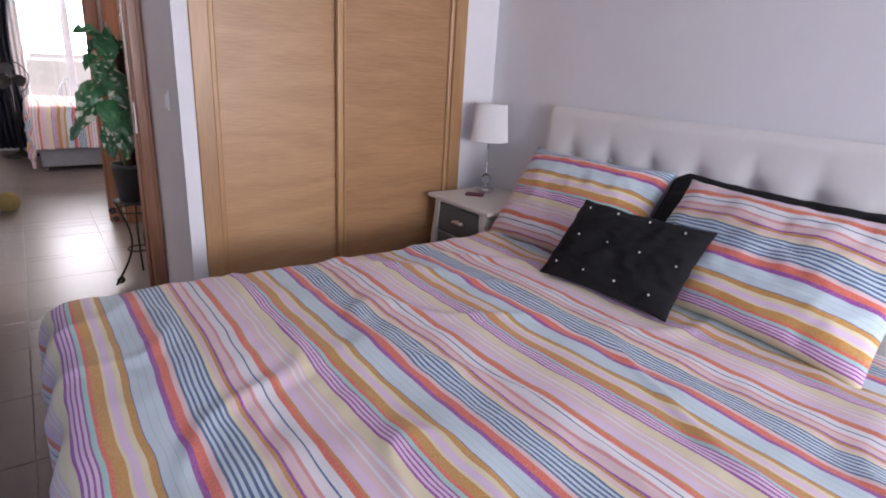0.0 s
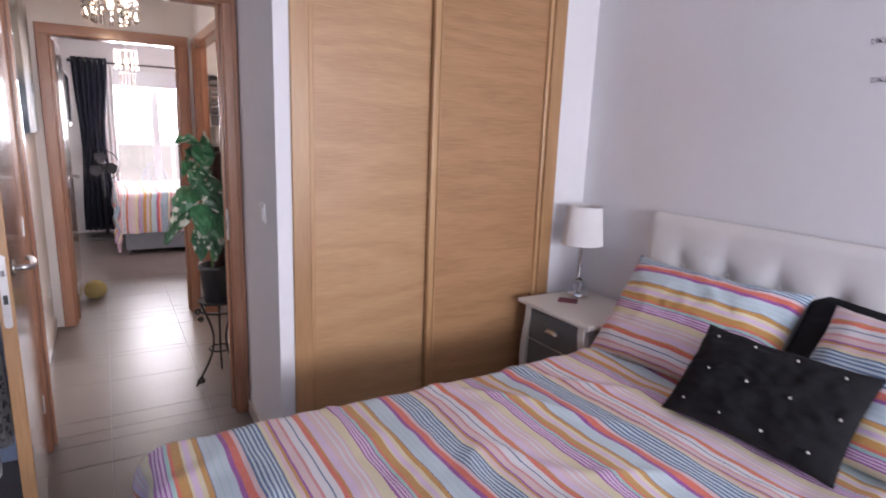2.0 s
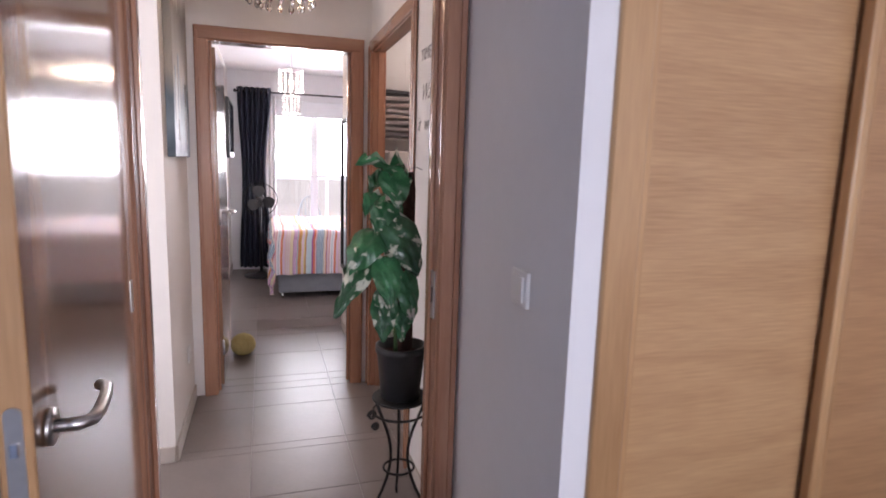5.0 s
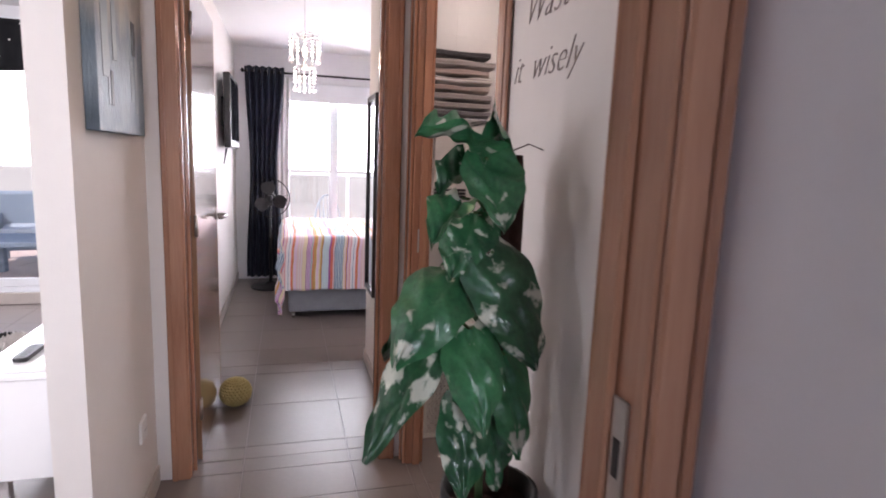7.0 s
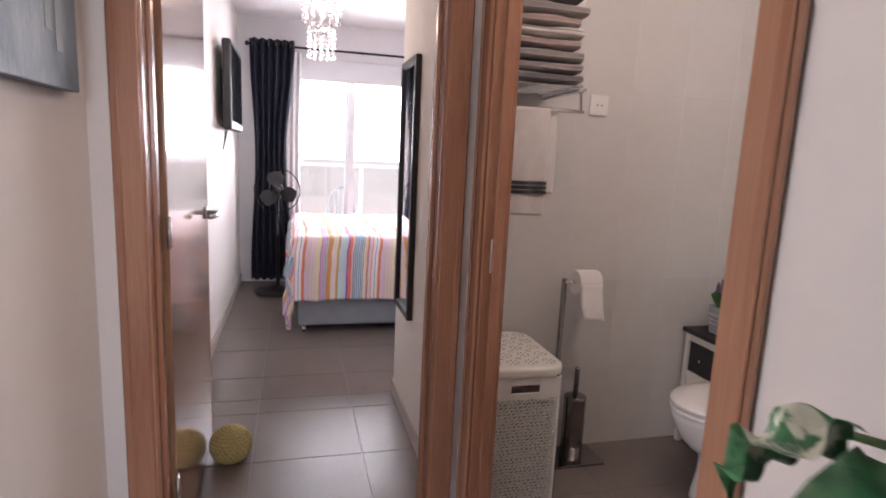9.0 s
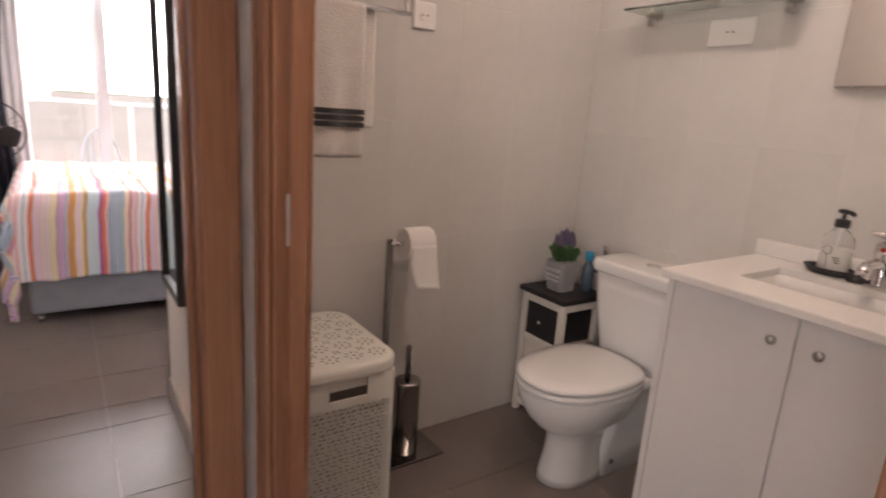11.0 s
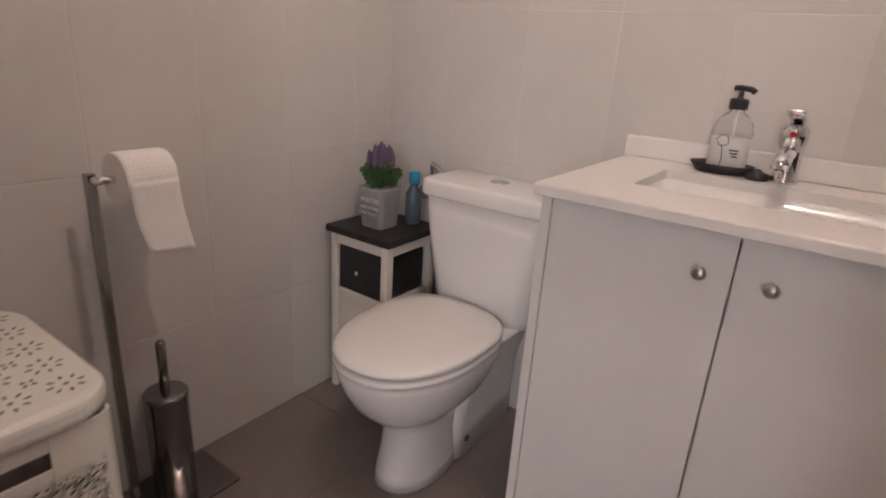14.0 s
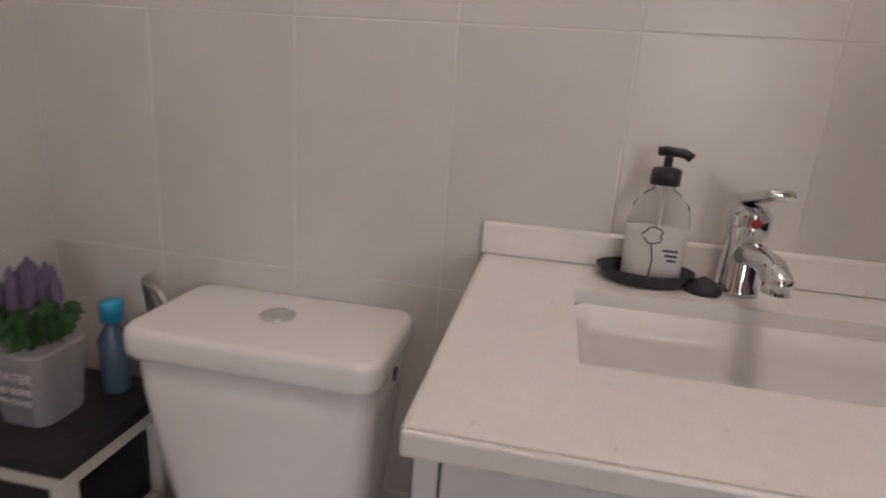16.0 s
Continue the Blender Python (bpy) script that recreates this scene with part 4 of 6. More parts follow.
# knitted door stop
KNIT = surface("yellow_knit", (0.50, 0.40, 0.17), (0.38, 0.29, 0.11), 40, 0.95, bump=0.6, bump_scale=120)


def knit(u, v):
    a, ph = 2 * math.pi * u, math.pi * v
    r = 0.082 + 0.0035 * math.cos(a * 24 + (math.floor(v * 16) % 2) * math.pi) * math.sin(ph) + 0.0025 * math.cos(v * 16 * 2 * math.pi)
    return (r * math.sin(ph) * math.cos(a), r * math.sin(ph) * math.sin(a), max(-0.07, 0.95 * r * math.cos(ph)) + 0.0705)


ds = link_mesh("door_stop", grid(knit, 120, 64), KNIT, True)
ds.location = (-0.355, 5.57, 0)
tagged(ds, "round yellow knitted door stop on the floor", "door stop")

# ---- plant ----
GREEN = surface("variegated_leaf", (0.05, 0.22, 0.085), (0.014, 0.07, 0.034), 11, 0.32, bump=0.35, bump_scale=40, coat=0.2, vary=0.5)
n, l = GREEN.node_tree.nodes, GREEN.node_tree.links
uvn, spl, noi = n.new("ShaderNodeUVMap"), n.new("ShaderNodeMapping"), n.new("ShaderNodeTexNoise")
spl.inputs["Scale"].default_value = (0.7, 2.6, 1)
info = n.new("ShaderNodeObjectInfo")
addv = n.new("ShaderNodeVectorMath")
addv.operation = "MULTIPLY_ADD"
addv.inputs[1].default_value = (9, 5, 3)
l.new(info.outputs["Random"], addv.inputs[0])
l.new(uvn.outputs[0], addv.inputs[2])
l.new(addv.outputs[0], spl.inputs[0])
l.new(spl.outputs[0], noi.inputs["Vector"])
noi.inputs["Scale"].default_value, noi.inputs["Detail"].default_value = 1.45, 5
wr = n.new("ShaderNodeValToRGB")
wr.color_ramp.elements[0].position, wr.color_ramp.elements[1].position = 0.585, 0.635
l.new(noi.outputs[0], wr.inputs[0])
wm = n.new("ShaderNodeMix")
wm.data_type = "RGBA"
old = n["Principled BSDF"].inputs["Base Color"].links[0].from_socket
l.new(old, wm.inputs[6])
wm.inputs[7].default_value = (0.58, 0.60, 0.50, 1)
l.new(wr.outputs[0], wm.inputs[0])
l.new(wm.outputs[2], n["Principled BSDF"].inputs["Base Color"])
STALK = surface("plant_stalk", (0.10, 0.19, 0.07), (0.06, 0.10, 0.04), 20, 0.5)


def leaf_bm(base, tip, width, cup, droop, face, seed):
    """A broad heart-shaped leaf from its base to its tip. face: the way that its upper side looks."""
    b0, t0 = Vector(base), Vector(tip)
    along = t0 - b0
    ln = along.length
    along.normalize()
    nrm = Vector(face)
    nrm = (nrm - along * nrm.dot(along)).normalized()
    side = along.cross(nrm).normalized()

    def f(u, v):
        s, a = v, 2 * u - 1
        wd = width * 0.5 * (math.sin(math.pi * min(1, (s + 0.06) / 1.08) ** 0.72) ** 0.75) * (1 - 0.25 * s)
        wob = 1 + 0.05 * math.sin(s * 17 + seed) * abs(a) ** 3
        back = -0.09 * ln * (1 - s) ** 4 * abs(a) * 1.6
        lift = cup * width * abs(a) ** 1.6 - droop * ln * (s - 0.35) ** 2 + 0.008 * math.sin(s * 13 + seed + a * 2) * abs(a) + 0.004 * math.sin(a * 9 + s * 21 + seed)
        crease = -0.010 * (1 - abs(a)) ** 6
        return b0 + along * (s * ln + back) + side * (a * wd * wob) + nrm * (lift + crease)
    return grid(f, 14, 18, lambda u, v: (abs(u - 0.5) * 2, v))


plant = thing("potted_plant", (0, 0, 0), "tall variegated climbing plant with large green and white leaves", "plant")
# its leaves: base, tip, width, cup, droop, the way it faces
PX, PZ = lambda p: 0.28 + (p - 905) * 0.00093, lambda p: 1.438 - (p - 195) * 0.00091
LEAVES = [((890, 275, 3.32), (742, 205, 3.20), 0.11, 0.25, 0.5, (-0.2, -0.6, 0.9)), ((935, 262, 3.36), (888, 192, 3.30), 0.085, 0.5, 0.6, (-0.5, -0.8, -0.2)),
          ((872, 280, 3.28), (885, 405, 3.20), 0.13, 0.12, 0.15, (-0.1, -1, 0.35)), ((855, 285, 3.33), (785, 345, 3.30), 0.09, 0.2, 0.5, (-0.4, -0.6, 0.7)),
          ((835, 358, 3.30), (752, 412, 3.22), 0.10, 0.15, 0.6, (-0.3, -0.5, 0.8)), ((860, 385, 3.30), (800, 490, 3.24), 0.13, -0.1, 0.3, (-0.5, -0.9, 0.1)),
          ((815, 498, 3.28), (688, 615, 3.18), 0.16, -0.2, 0.5, (-0.2, -0.75, 0.7)), ((885, 458, 3.26), (965, 665, 3.18), 0.165, -0.1, 0.2, (0.1, -1, 0.35)),
          ((785, 622, 3.28), (630, 800, 3.17), 0.11, -0.1, 0.25, (-0.4, -0.8, 0.6)), ((842, 600, 3.24), (850, 772, 3.15), 0.13, -0.2, 0.3, (-0.1, -1, 0.4)),
          ((800, 615, 3.34), (690, 668, 3.32), 0.08, 0.3, 0.6, (-0.2, -0.6, 0.8)), ((930, 672, 3.28), (955, 860, 3.20), 0.115, -0.15, 0.3, (0.15, -1, 0.3)),
          ((845, 760, 3.26), (830, 930, 3.19), 0.12, -0.1, 0.3, (-0.1, -1, 0.35)), ((925, 810, 3.30), (925, 950, 3.24), 0.10, -0.1, 0.4, (0.2, -1, 0.4)),
          ((935, 290, 3.36), (945, 330, 3.30), 0.06, 0.2, 0.4, (0.2, -0.8, 0.5)), ((870, 410, 3.36), (930, 440, 3.32), 0.09, 0.1, 0.5, (0, -0.7, 0.7)),
          ((850, 520, 3.38), (790, 560, 3.42), 0.10, 0.1, 0.5, (-0.3, 0.4, 0.8)), ((900, 600, 3.38), (960, 650, 3.42), 0.10, 0.1, 0.5, (0, 0.5, 0.8))]
for i, (bp, tp, w, cup, dr, fc) in enumerate(LEAVES):
    b0, t0 = (PX(bp[0]), bp[2] + 0.115, PZ(bp[1])), (PX(tp[0]), tp[2] + 0.115, PZ(tp[1]))
    lf = part("leaf", leaf_bm(b0, t0, w * 0.92, cup, dr, fc, i * 1.7), GREEN, plant, smooth=True)
    mid = Vector((0.29, 3.45, b0[2] - 0.05))
    st = part("leaf_stalk", tube([mid, (mid + Vector(b0)) / 2 + Vector((0, 0, 0.02)), Vector(b0)], 0.004, 6, taper=0.7), STALK, plant, smooth=True)
MOSS = surface("dark_red_brown_pole", (0.06, 0.022, 0.016), (0.03, 0.012, 0.01), 25, 0.9, bump=0.6, bump_scale=90)
part("pole", lathe([(0.030, 0.6), (0.034, 0.7), (0.032, 1.0), (0.034, 1.3), (0.026, 1.37)], 12, (0.328, 3.485, 0)), MOSS, plant, "dark red-brown climbing pole", True)
part("stem", tube([(0.285, 3.445, 0.66), (0.28, 3.435, 0.85), (0.295, 3.45, 1.05), (0.29, 3.445, 1.25), (0.305, 3.455, 1.39)], 0.009, 8, taper=0.5), STALK, plant, smooth=True)
part("aerial_root", tube([(0.305, 3.455, 1.37), (0.345, 3.435, 1.39), (0.37, 3.425, 1.38)], 0.0012, 6), MOSS, plant)
pot = part("pot", lathe([(0.07, 0.50), (0.075, 0.505), (0.092, 0.68), (0.098, 0.685), (0.098, 0.71), (0.088, 0.71), (0.085, 0.67)], 32, (0.305, 3.44, 0)), BLACKP, plant, "black plastic pot", True)
part("soil", lathe([(0.084, 0.65), (0.084, 0.672), (0.05, 0.678), (0.002, 0.68)], 20, (0.305, 3.44, 0)), MOSS, pot)

stand = thing("plant_stand", (0.305, 3.44, 0), "black wrought-iron plant stand with scrolled legs", "plant stand")
for r, z in ((0.105, 0.495), (0.105, 0.44), (0.06, 0.20)):
    part("hoop", tube([(r * math.cos(k * math.pi / 18), r * math.sin(k * math.pi / 18), z) for k in range(36)], 0.005, 6, closed=True), IRON, stand, smooth=True)
part("plate", lathe([(0.10, 0.488), (0.104, 0.49), (0.104, 0.498), (0.002, 0.498)], 24), IRON, stand)
for q in range(3):
    a = radians(200 + 120 * q)
    pts = []
    for k in range(13):
        s = k / 12
        rad = 0.105 - 0.07 * math.sin(s * math.pi) ** 1.2 + 0.05 * s ** 4
        pts.append((rad * math.cos(a), rad * math.sin(a), 0.495 - 0.487 * s))
    lg = part("leg", tube(pts, 0.006, 8), IRON, stand, smooth=True)
    for z, r0, big in ((0.03, 0.125, 0.022), (0.45, 0.125, 0.02), (0.40, 0.11, 0.016)):
        sp = []
        for k in range(20):
            th = k / 19 * 3.6 * math.pi
            rr = big * (1 - 0.75 * k / 19)
            sp.append(((r0 + rr * math.cos(th)) * math.cos(a), (r0 + rr * math.cos(th)) * math.sin(a), z + rr * math.sin(th)))
        part("scroll", tube(sp, 0.0045, 6), IRON, lg, smooth=True)

# ================= second bedroom =================
bed2 = thing("bed", (0, 0, 0), "double bed with a grey divan base by the balcony window", "bed")
part("base", box(-0.09, 1.98, 7.12, 8.55, 0.055, 0.32, 0.02, 2), surface("grey_divan_cloth", (0.30, 0.31, 0.34), (0.24, 0.25, 0.28), 12, 0.9, bump=0.2, bump_scale=300), bed2)
part("mattress", box(-0.10, 1.98, 7.11, 8.56, 0.322, 0.60, 0.05, 3), PLASTW, bed2)
for x in (-0.05, 1.9):
    for y in (7.16, 8.5):
        cs = part("castor", tube([(x - 0.012, y, 0.024), (x + 0.012, y, 0.024)], 0.024, 14), CHROME, bed2, smooth=True)
        part("castor_fork", box(x - 0.016, x + 0.016, y - 0.012, y + 0.012, 0.045, 0.0545, 0.002, 1), CHROME, cs)
dv2 = tagged(link_mesh("duvet", duvet(-0.14, 1.95, 7.07, 8.60, 0.70, 0.36, 0.42, 0.07, 9.0, 0.014), LINEN, True), "striped cotton duvet cover hanging over the bed's side", "duvet")
for ob in (bed2, dv2):
    ob.location = (0.02, 0.10, 0)
dv2.modifiers.new("thick", "SOLIDIFY").thickness = 0.02

tv = thing("television", (-0.60, 7.28, 1.40), "black flat television on the bedroom wall", "television")
part("housing", box(0.045, 0.10, 0.0, 0.80, 0.0, 0.58, 0.012, 2), BLACKP, tv)
SCREEN = surface("tv_screen", (0.012, 0.014, 0.016), (0.016, 0.018, 0.02), 4, 0.06)
part("screen", box(0.1005, 0.102, 0.035, 0.765, 0.06, 0.545), SCREEN, tv, "dark glossy screen")
part("speaker_strip", box(0.1005, 0.104, 0.03, 0.77, 0.012, 0.045, 0.002, 1), STEEL, tv)
br = part("wall_bracket", box(0.0, 0.0445, 0.30, 0.50, 0.18, 0.42, 0.003, 1), IRON, tv)
part("cable", tube([(0.05, 0.12, 0.02), (0.045, 0.10, -0.06), (0.03, 0.14, -0.13), (0.03, 0.20, -0.10), (0.05, 0.24, 0.01)], 0.004, 6), BLACKP, tv, smooth=True)

wall_switch("socket", pose(-0.5998, 6.72, 0.36, 0, 0, 0), "white socket low on the bedroom wall", sock=True)
wall_switch("socket", pose(-0.5998, 6.83, 0.40, 0, 0, 0), "white aerial socket low on the bedroom wall", sock=True)
wall_switch("light_switch", pose(0.4298, 5.25, 1.12, 0, 0, 180), "white rocker light switch on the passage wall")

mir = thing("wall_mirror", (0.43, 5.715, 0.535), "tall narrow black-framed mirror on the passage wall", "mirror")
MIRROR = surface("mirror_silver", (0.86, 0.87, 0.88), (0.86, 0.87, 0.88), 1, 0.0, 1.0)
for nm, y0, y1, z0, z1 in (("frame_side", 0, 0.03, 0, 1.19), ("frame_side", 0.31, 0.34, 0, 1.19), ("frame_rail", 0.0305, 0.3095, 0, 0.03), ("frame_rail", 0.0305, 0.3095, 1.16, 1.19)):
    part(nm, box(-0.028, -0.001, y0, y1, z0, z1, 0.003, 1), BLACKP, mir)
mg = part("mirror_glass", box(-0.016, -0.002, 0.0305, 0.3095, 0.0305, 1.1595), MIRROR, mir)

# curtains
rod = thing("curtain_rod", (0, 8.78, 2.20), "black curtain rod with ball ends over the window", "curtain rod")
part("pole", tube([(-0.50, 0, 0), (2.2, 0, 0)], 0.010, 12), IRON, rod, smooth=True)
for x in (-0.51, 2.21):
    part("finial", lathe([(0.004, -0.02), (0.016, -0.01), (0.018, 0.004), (0.008, 0.02), (0.002, 0.024)], 12, (x, 0, 0)), IRON, rod, smooth=True)
for x in (-0.44, 0.52, 1.9):
    part("bracket", tube([(x, 0.12, 0.02), (x, 0.06, 0.02), (x, 0, -0.015)], 0.006, 8), IRON, rod)


def curtain(x0, x1, y, z0, z1, folds, depth, gather):
    def f(u, v):
        sq = 1 - gather * math.sin(math.pi * min(1, v * 1.05)) ** 2
        xm = x0 + (x1 - x0) * 0.35
        x = xm + (x0 + (x1 - x0) * u - xm) * sq
        return (x, y + depth * math.sin(u * folds * 2 * math.pi + 0.5 * math.sin(v * 4)) + 0.01 * noise.noise((u * 8, v * 5, y)), z1 - (z1 - z0) * v)
    return grid(f, folds * 14, 30)


ct = thing("curtain", (0, 0, 0), "dark navy eyelet curtain drawn to the window's side", "curtain")
cc = part("cloth", curtain(-0.49, -0.10, 8.78, 0.05, 2.25, 6, 0.045, 0.30), NAVYF, ct, smooth=True)
cc.modifiers.new("thick", "SOLIDIFY").thickness = 0.003
for k in range(6):
    part("eyelet", tube([(-0.46 + 0.065 * k, 8.78 + 0.022 * math.cos(a * math.pi / 8), 2.20 + 0.022 * math.sin(a * math.pi / 8)) for a in range(16)], 0.004, 6, closed=True), CHROME, ct, smooth=True)
VOILE = surface("white_voile", (0.85, 0.84, 0.84), (0.80, 0.79, 0.79), 6, 0.8, bump=0.1, bump_scale=200)
ct = thing("curtain", (0, 0, 0), "thin white net curtain beside the window", "curtain")
cc = part("cloth", curtain(-0.30, -0.04, 8.85, 0.03, 2.17, 5, 0.016, 0.05), VOILE, ct, smooth=True)
cc.modifiers.new("thick", "SOLIDIFY").thickness = 0.002

fan = thing("pedestal_fan", (-0.24, 8.45, 0), "black pedestal fan with a wire guard, at rest", "fan")
part("base", lathe([(0.19, 0), (0.20, 0.008), (0.195, 0.02), (0.07, 0.035), (0.03, 0.06)], 40), BLACKP, fan, smooth=True)
part("pole", lathe([(0.018, 0.05), (0.018, 0.50), (0.024, 0.505), (0.024, 0.55), (0.012, 0.56), (0.012, 0.86)], 16), BLACKP, fan, smooth=True)
part("motor", tube([(0, 0.10, 0.93), (0, 0.0, 0.93), (0, -0.04, 0.93)], 0.05, 18), BLACKP, fan, smooth=True)
part("neck", box(-0.025, 0.025, -0.02, 0.06, 0.84, 0.90, 0.01, 2), BLACKP, fan)
cage = part("guard", tube([(0.19 * math.cos(a * math.pi / 24), -0.10, 0.93 + 0.19 * math.sin(a * math.pi / 24)) for a in range(48)], 0.005, 6, closed=True), IRON, fan, "black wire guard")
for k in range(32):
    a = k * math.pi / 16
    part("wire", tube([(0.03 * math.cos(a), -0.17, 0.93 + 0.03 * math.sin(a)), (0.13 * math.cos(a), -0.15, 0.93 + 0.13 * math.sin(a)), (0.19 * math.cos(a), -0.10, 0.93 + 0.19 * math.sin(a))], 0.0011, 4), IRON, cage)
for k in range(3):
    a0 = radians(100 + 120 * k)

    def blade(u, v, a0=a0):
        r = 0.03 + 0.135 * v
        th = a0 + (u - 0.5) * (1.25 + 0.2 * math.sin(v * 3.1)) * (0.55 + 0.45 * math.sin(min(1, v * 1.1) * math.pi * 0.9 + 0.3))
        return (r * math.cos(th), -0.09 - 0.04 * (u - 0.5), 0.93 + r * math.sin(th))
    bl = part("blade", grid(blade, 12, 10), BLACKP, fan, smooth=True)
    bl.modifiers.new("thick", "SOLIDIFY").thickness = 0.003
part("hub", tube([(0, -0.06, 0.93), (0, -0.175, 0.93)], 0.028, 18), BLACKP, fan, smooth=True)


def sliding_window(name, x0, x1, y, z0, z1, splits, label, t=0.05, rail=None):
    """A sliding window: outer frame, sashes with their bars, panes."""
    w = thing(name, (0, 0, 0), label, "window")
    w["kind"] = "structure"
    for nm, a, c, e, g in (("window_frame", x0, x0 + t, z0, z1), ("window_frame", x1 - t, x1, z0, z1), ("window_frame", x0 + t + 0.0005, x1 - t - 0.0005, z1 - t, z1), ("window_sill", x0 + t + 0.0005, x1 - t - 0.0005, z0, z0 + t)):
        part(nm, box(a, c, y - 0.03, y + 0.05, e, g, 0.004, 1), ALU, w)
    xs = [x0 + t] + splits + [x1 - t]
    for k, (a, c) in enumerate(zip(xs, xs[1:])):
        yy = y - 0.012 if k % 2 else y + 0.026
        sash = part("sash", box(a - 0.02 * (k > 0), a + 0.045, yy - 0.015, yy + 0.015, z0 + t + 0.001, z1 - t - 0.001, 0.003, 1), ALU, w)
        part("sash_stile", box(c - 0.045, c + 0.02 * (k < len(xs) - 2), yy - 0.0149, yy + 0.0149, z0 + t + 0.001, z1 - t - 0.001, 0.003, 1), ALU, sash)
        part("sash_rail", box(a + 0.0455, c - 0.0455, yy - 0.0148, yy + 0.0148, z1 - t - 0.06, z1 - t - 0.001, 0.003, 1), ALU, sash)
        part("sash_rail", box(a + 0.0455, c - 0.0455, yy - 0.0148, yy + 0.0148, z0 + t + 0.001, z0 + t + 0.07, 0.003, 1), ALU, sash)
        pane = part("pane", box(a + 0.04, c - 0.04, yy - 0.002, yy + 0.002, z0 + t + 0.06, z1 - t - 0.05), PANE, sash)
        pane.visible_shadow = False
    return w


sliding_window("window_1", -0.16, 1.62, 8.96, 0.02, 2.08, [0.43, 1.02], "white aluminium sliding balcony window")
sliding_window("window_2", -4.3, -1.0, 8.06, 0.10, 2.16, [-3.2, -2.05, -1.55], "white aluminium sliding terrace window")
part("shutter_box", box(-0.15, 1.61, 8.868, 8.899, 1.93, 2.13, 0.006, 1), ALU, bpy.data.objects["window_1"])

# ================= living room =================
pel = thing("valance", (0, 0, 0), "short black curtain valance with white dots over the window", "curtain")
pv = part("cloth", grid(lambda u, v: (-4.3 + 3.3 * u, 7.93 + 0.018 * math.sin(u * 120) * v, 2.36 - 0.42 * v + 0.008 * math.sin(u * 60) * v), 240, 6), BLACKF, pel, smooth=True)
pv.modifiers.new("thick", "SOLIDIFY").thickness = 0.003
part("rail", box(-4.3, -1.0, 7.925, 7.9995, 2.345, 2.365, 0.003, 1), ALU, pel)
for k in range(40):
    part("dot", lathe([(0.002, 0), (0.007, 0.001), (0.005, 0.004), (0.001, 0.005)], 8), PEARL, pel).matrix_world = pose(-4.2 + 0.08 * k, 7.905, 2.05 + 0.13 * (k % 3), 90, 0, 0)

cab = thing("media_cabinet", (-1.16, 4.70, 0), "low glossy white cabinet on chrome legs against the wall", "cabinet")
GLOSSW = surface("white_gloss_lacquer", (0.82, 0.82, 0.83), (0.80, 0.80, 0.81), 3, 0.1, coat=0.5)
part("body", box(0, 0.44, 0.02, 1.6, 0.13, 0.52, 0.004, 1), GLOSSW, cab)
part("top", box(-0.012, 0.445, 0.0, 1.62, 0.521, 0.545, 0.004, 1), GLOSSW, cab)
for k in range(3):
    part("drawer", box(-0.018, -0.001, 0.03 + 0.525 * k, 0.545 + 0.525 * k, 0.14, 0.515, 0.003, 1), GLOSSW, cab)
for x in (0.05, 0.40):
    for y in (0.08, 1.54):
        part("leg", box(x - 0.02, x + 0.02, y - 0.02, y + 0.02, 0, 0.1295, 0.003, 1), CHROME, cab)
bk = thing("book", (-1.02, 4.84, 0.5455), "white book lying on the cabinet", "book")
part("cover", box(-0.09, 0.09, -0.12, 0.12, 0, 0.02, 0.002, 1), PLASTW, bk)
rc = thing("remote_control", (-1.03, 4.86, 0.566), "black remote control lying on a book", "remote control")
part("case", slab(rounded(-0.025, 0.025, -0.09, 0.09, 0.015), 0, 0.018, 0.004), BLACKP, rc)
for k in range(6):
    part("button", box(-0.014, 0.014, -0.07 + 0.024 * k, -0.058 + 0.024 * k, 0.0182, 0.0205, 0.001, 1), GREYP, rc)

SHAG = surface("shag_rug_wool", (0.50, 0.46, 0.43), (0.36, 0.33, 0.31), 18, 0.97, bump=0.8, bump_scale=70)
n, l = SHAG.node_tree.nodes, SHAG.node_tree.links
co, wv, rp = n.new("ShaderNodeTexCoord"), n.new("ShaderNodeTexWave"), n.new("ShaderNodeValToRGB")
wv.inputs["Scale"].default_value, wv.inputs["Distortion"].default_value, wv.inputs["Detail"].default_value = 1.1, 9.0, 2.5
wv.inputs["Detail Scale"].default_value = 1.4
l.new(co.outputs["Object"], wv.inputs["Vector"])
l.new(wv.outputs["Fac"], rp.inputs[0])
rp.color_ramp.elements[0].position, rp.color_ramp.elements[1].position = 0.28, 0.36
rp.color_ramp.elements[0].color, rp.color_ramp.elements[1].color = (0.02, 0.018, 0.018, 1), (0.47, 0.43, 0.40, 1)
l.new(rp.outputs[0], n["Principled BSDF"].inputs["Base Color"])
rug = thing("rug", (-2.3, 6.1, 0), "shaggy cream and black patterned rug", "rug")
rg = random.Random(3)
pile = bmesh.new()
part("backing", slab(rounded(-1.05, 1.05, -0.9, 0.9, 0.05), 0.0005, 0.018, 0.004), SHAG, rug)
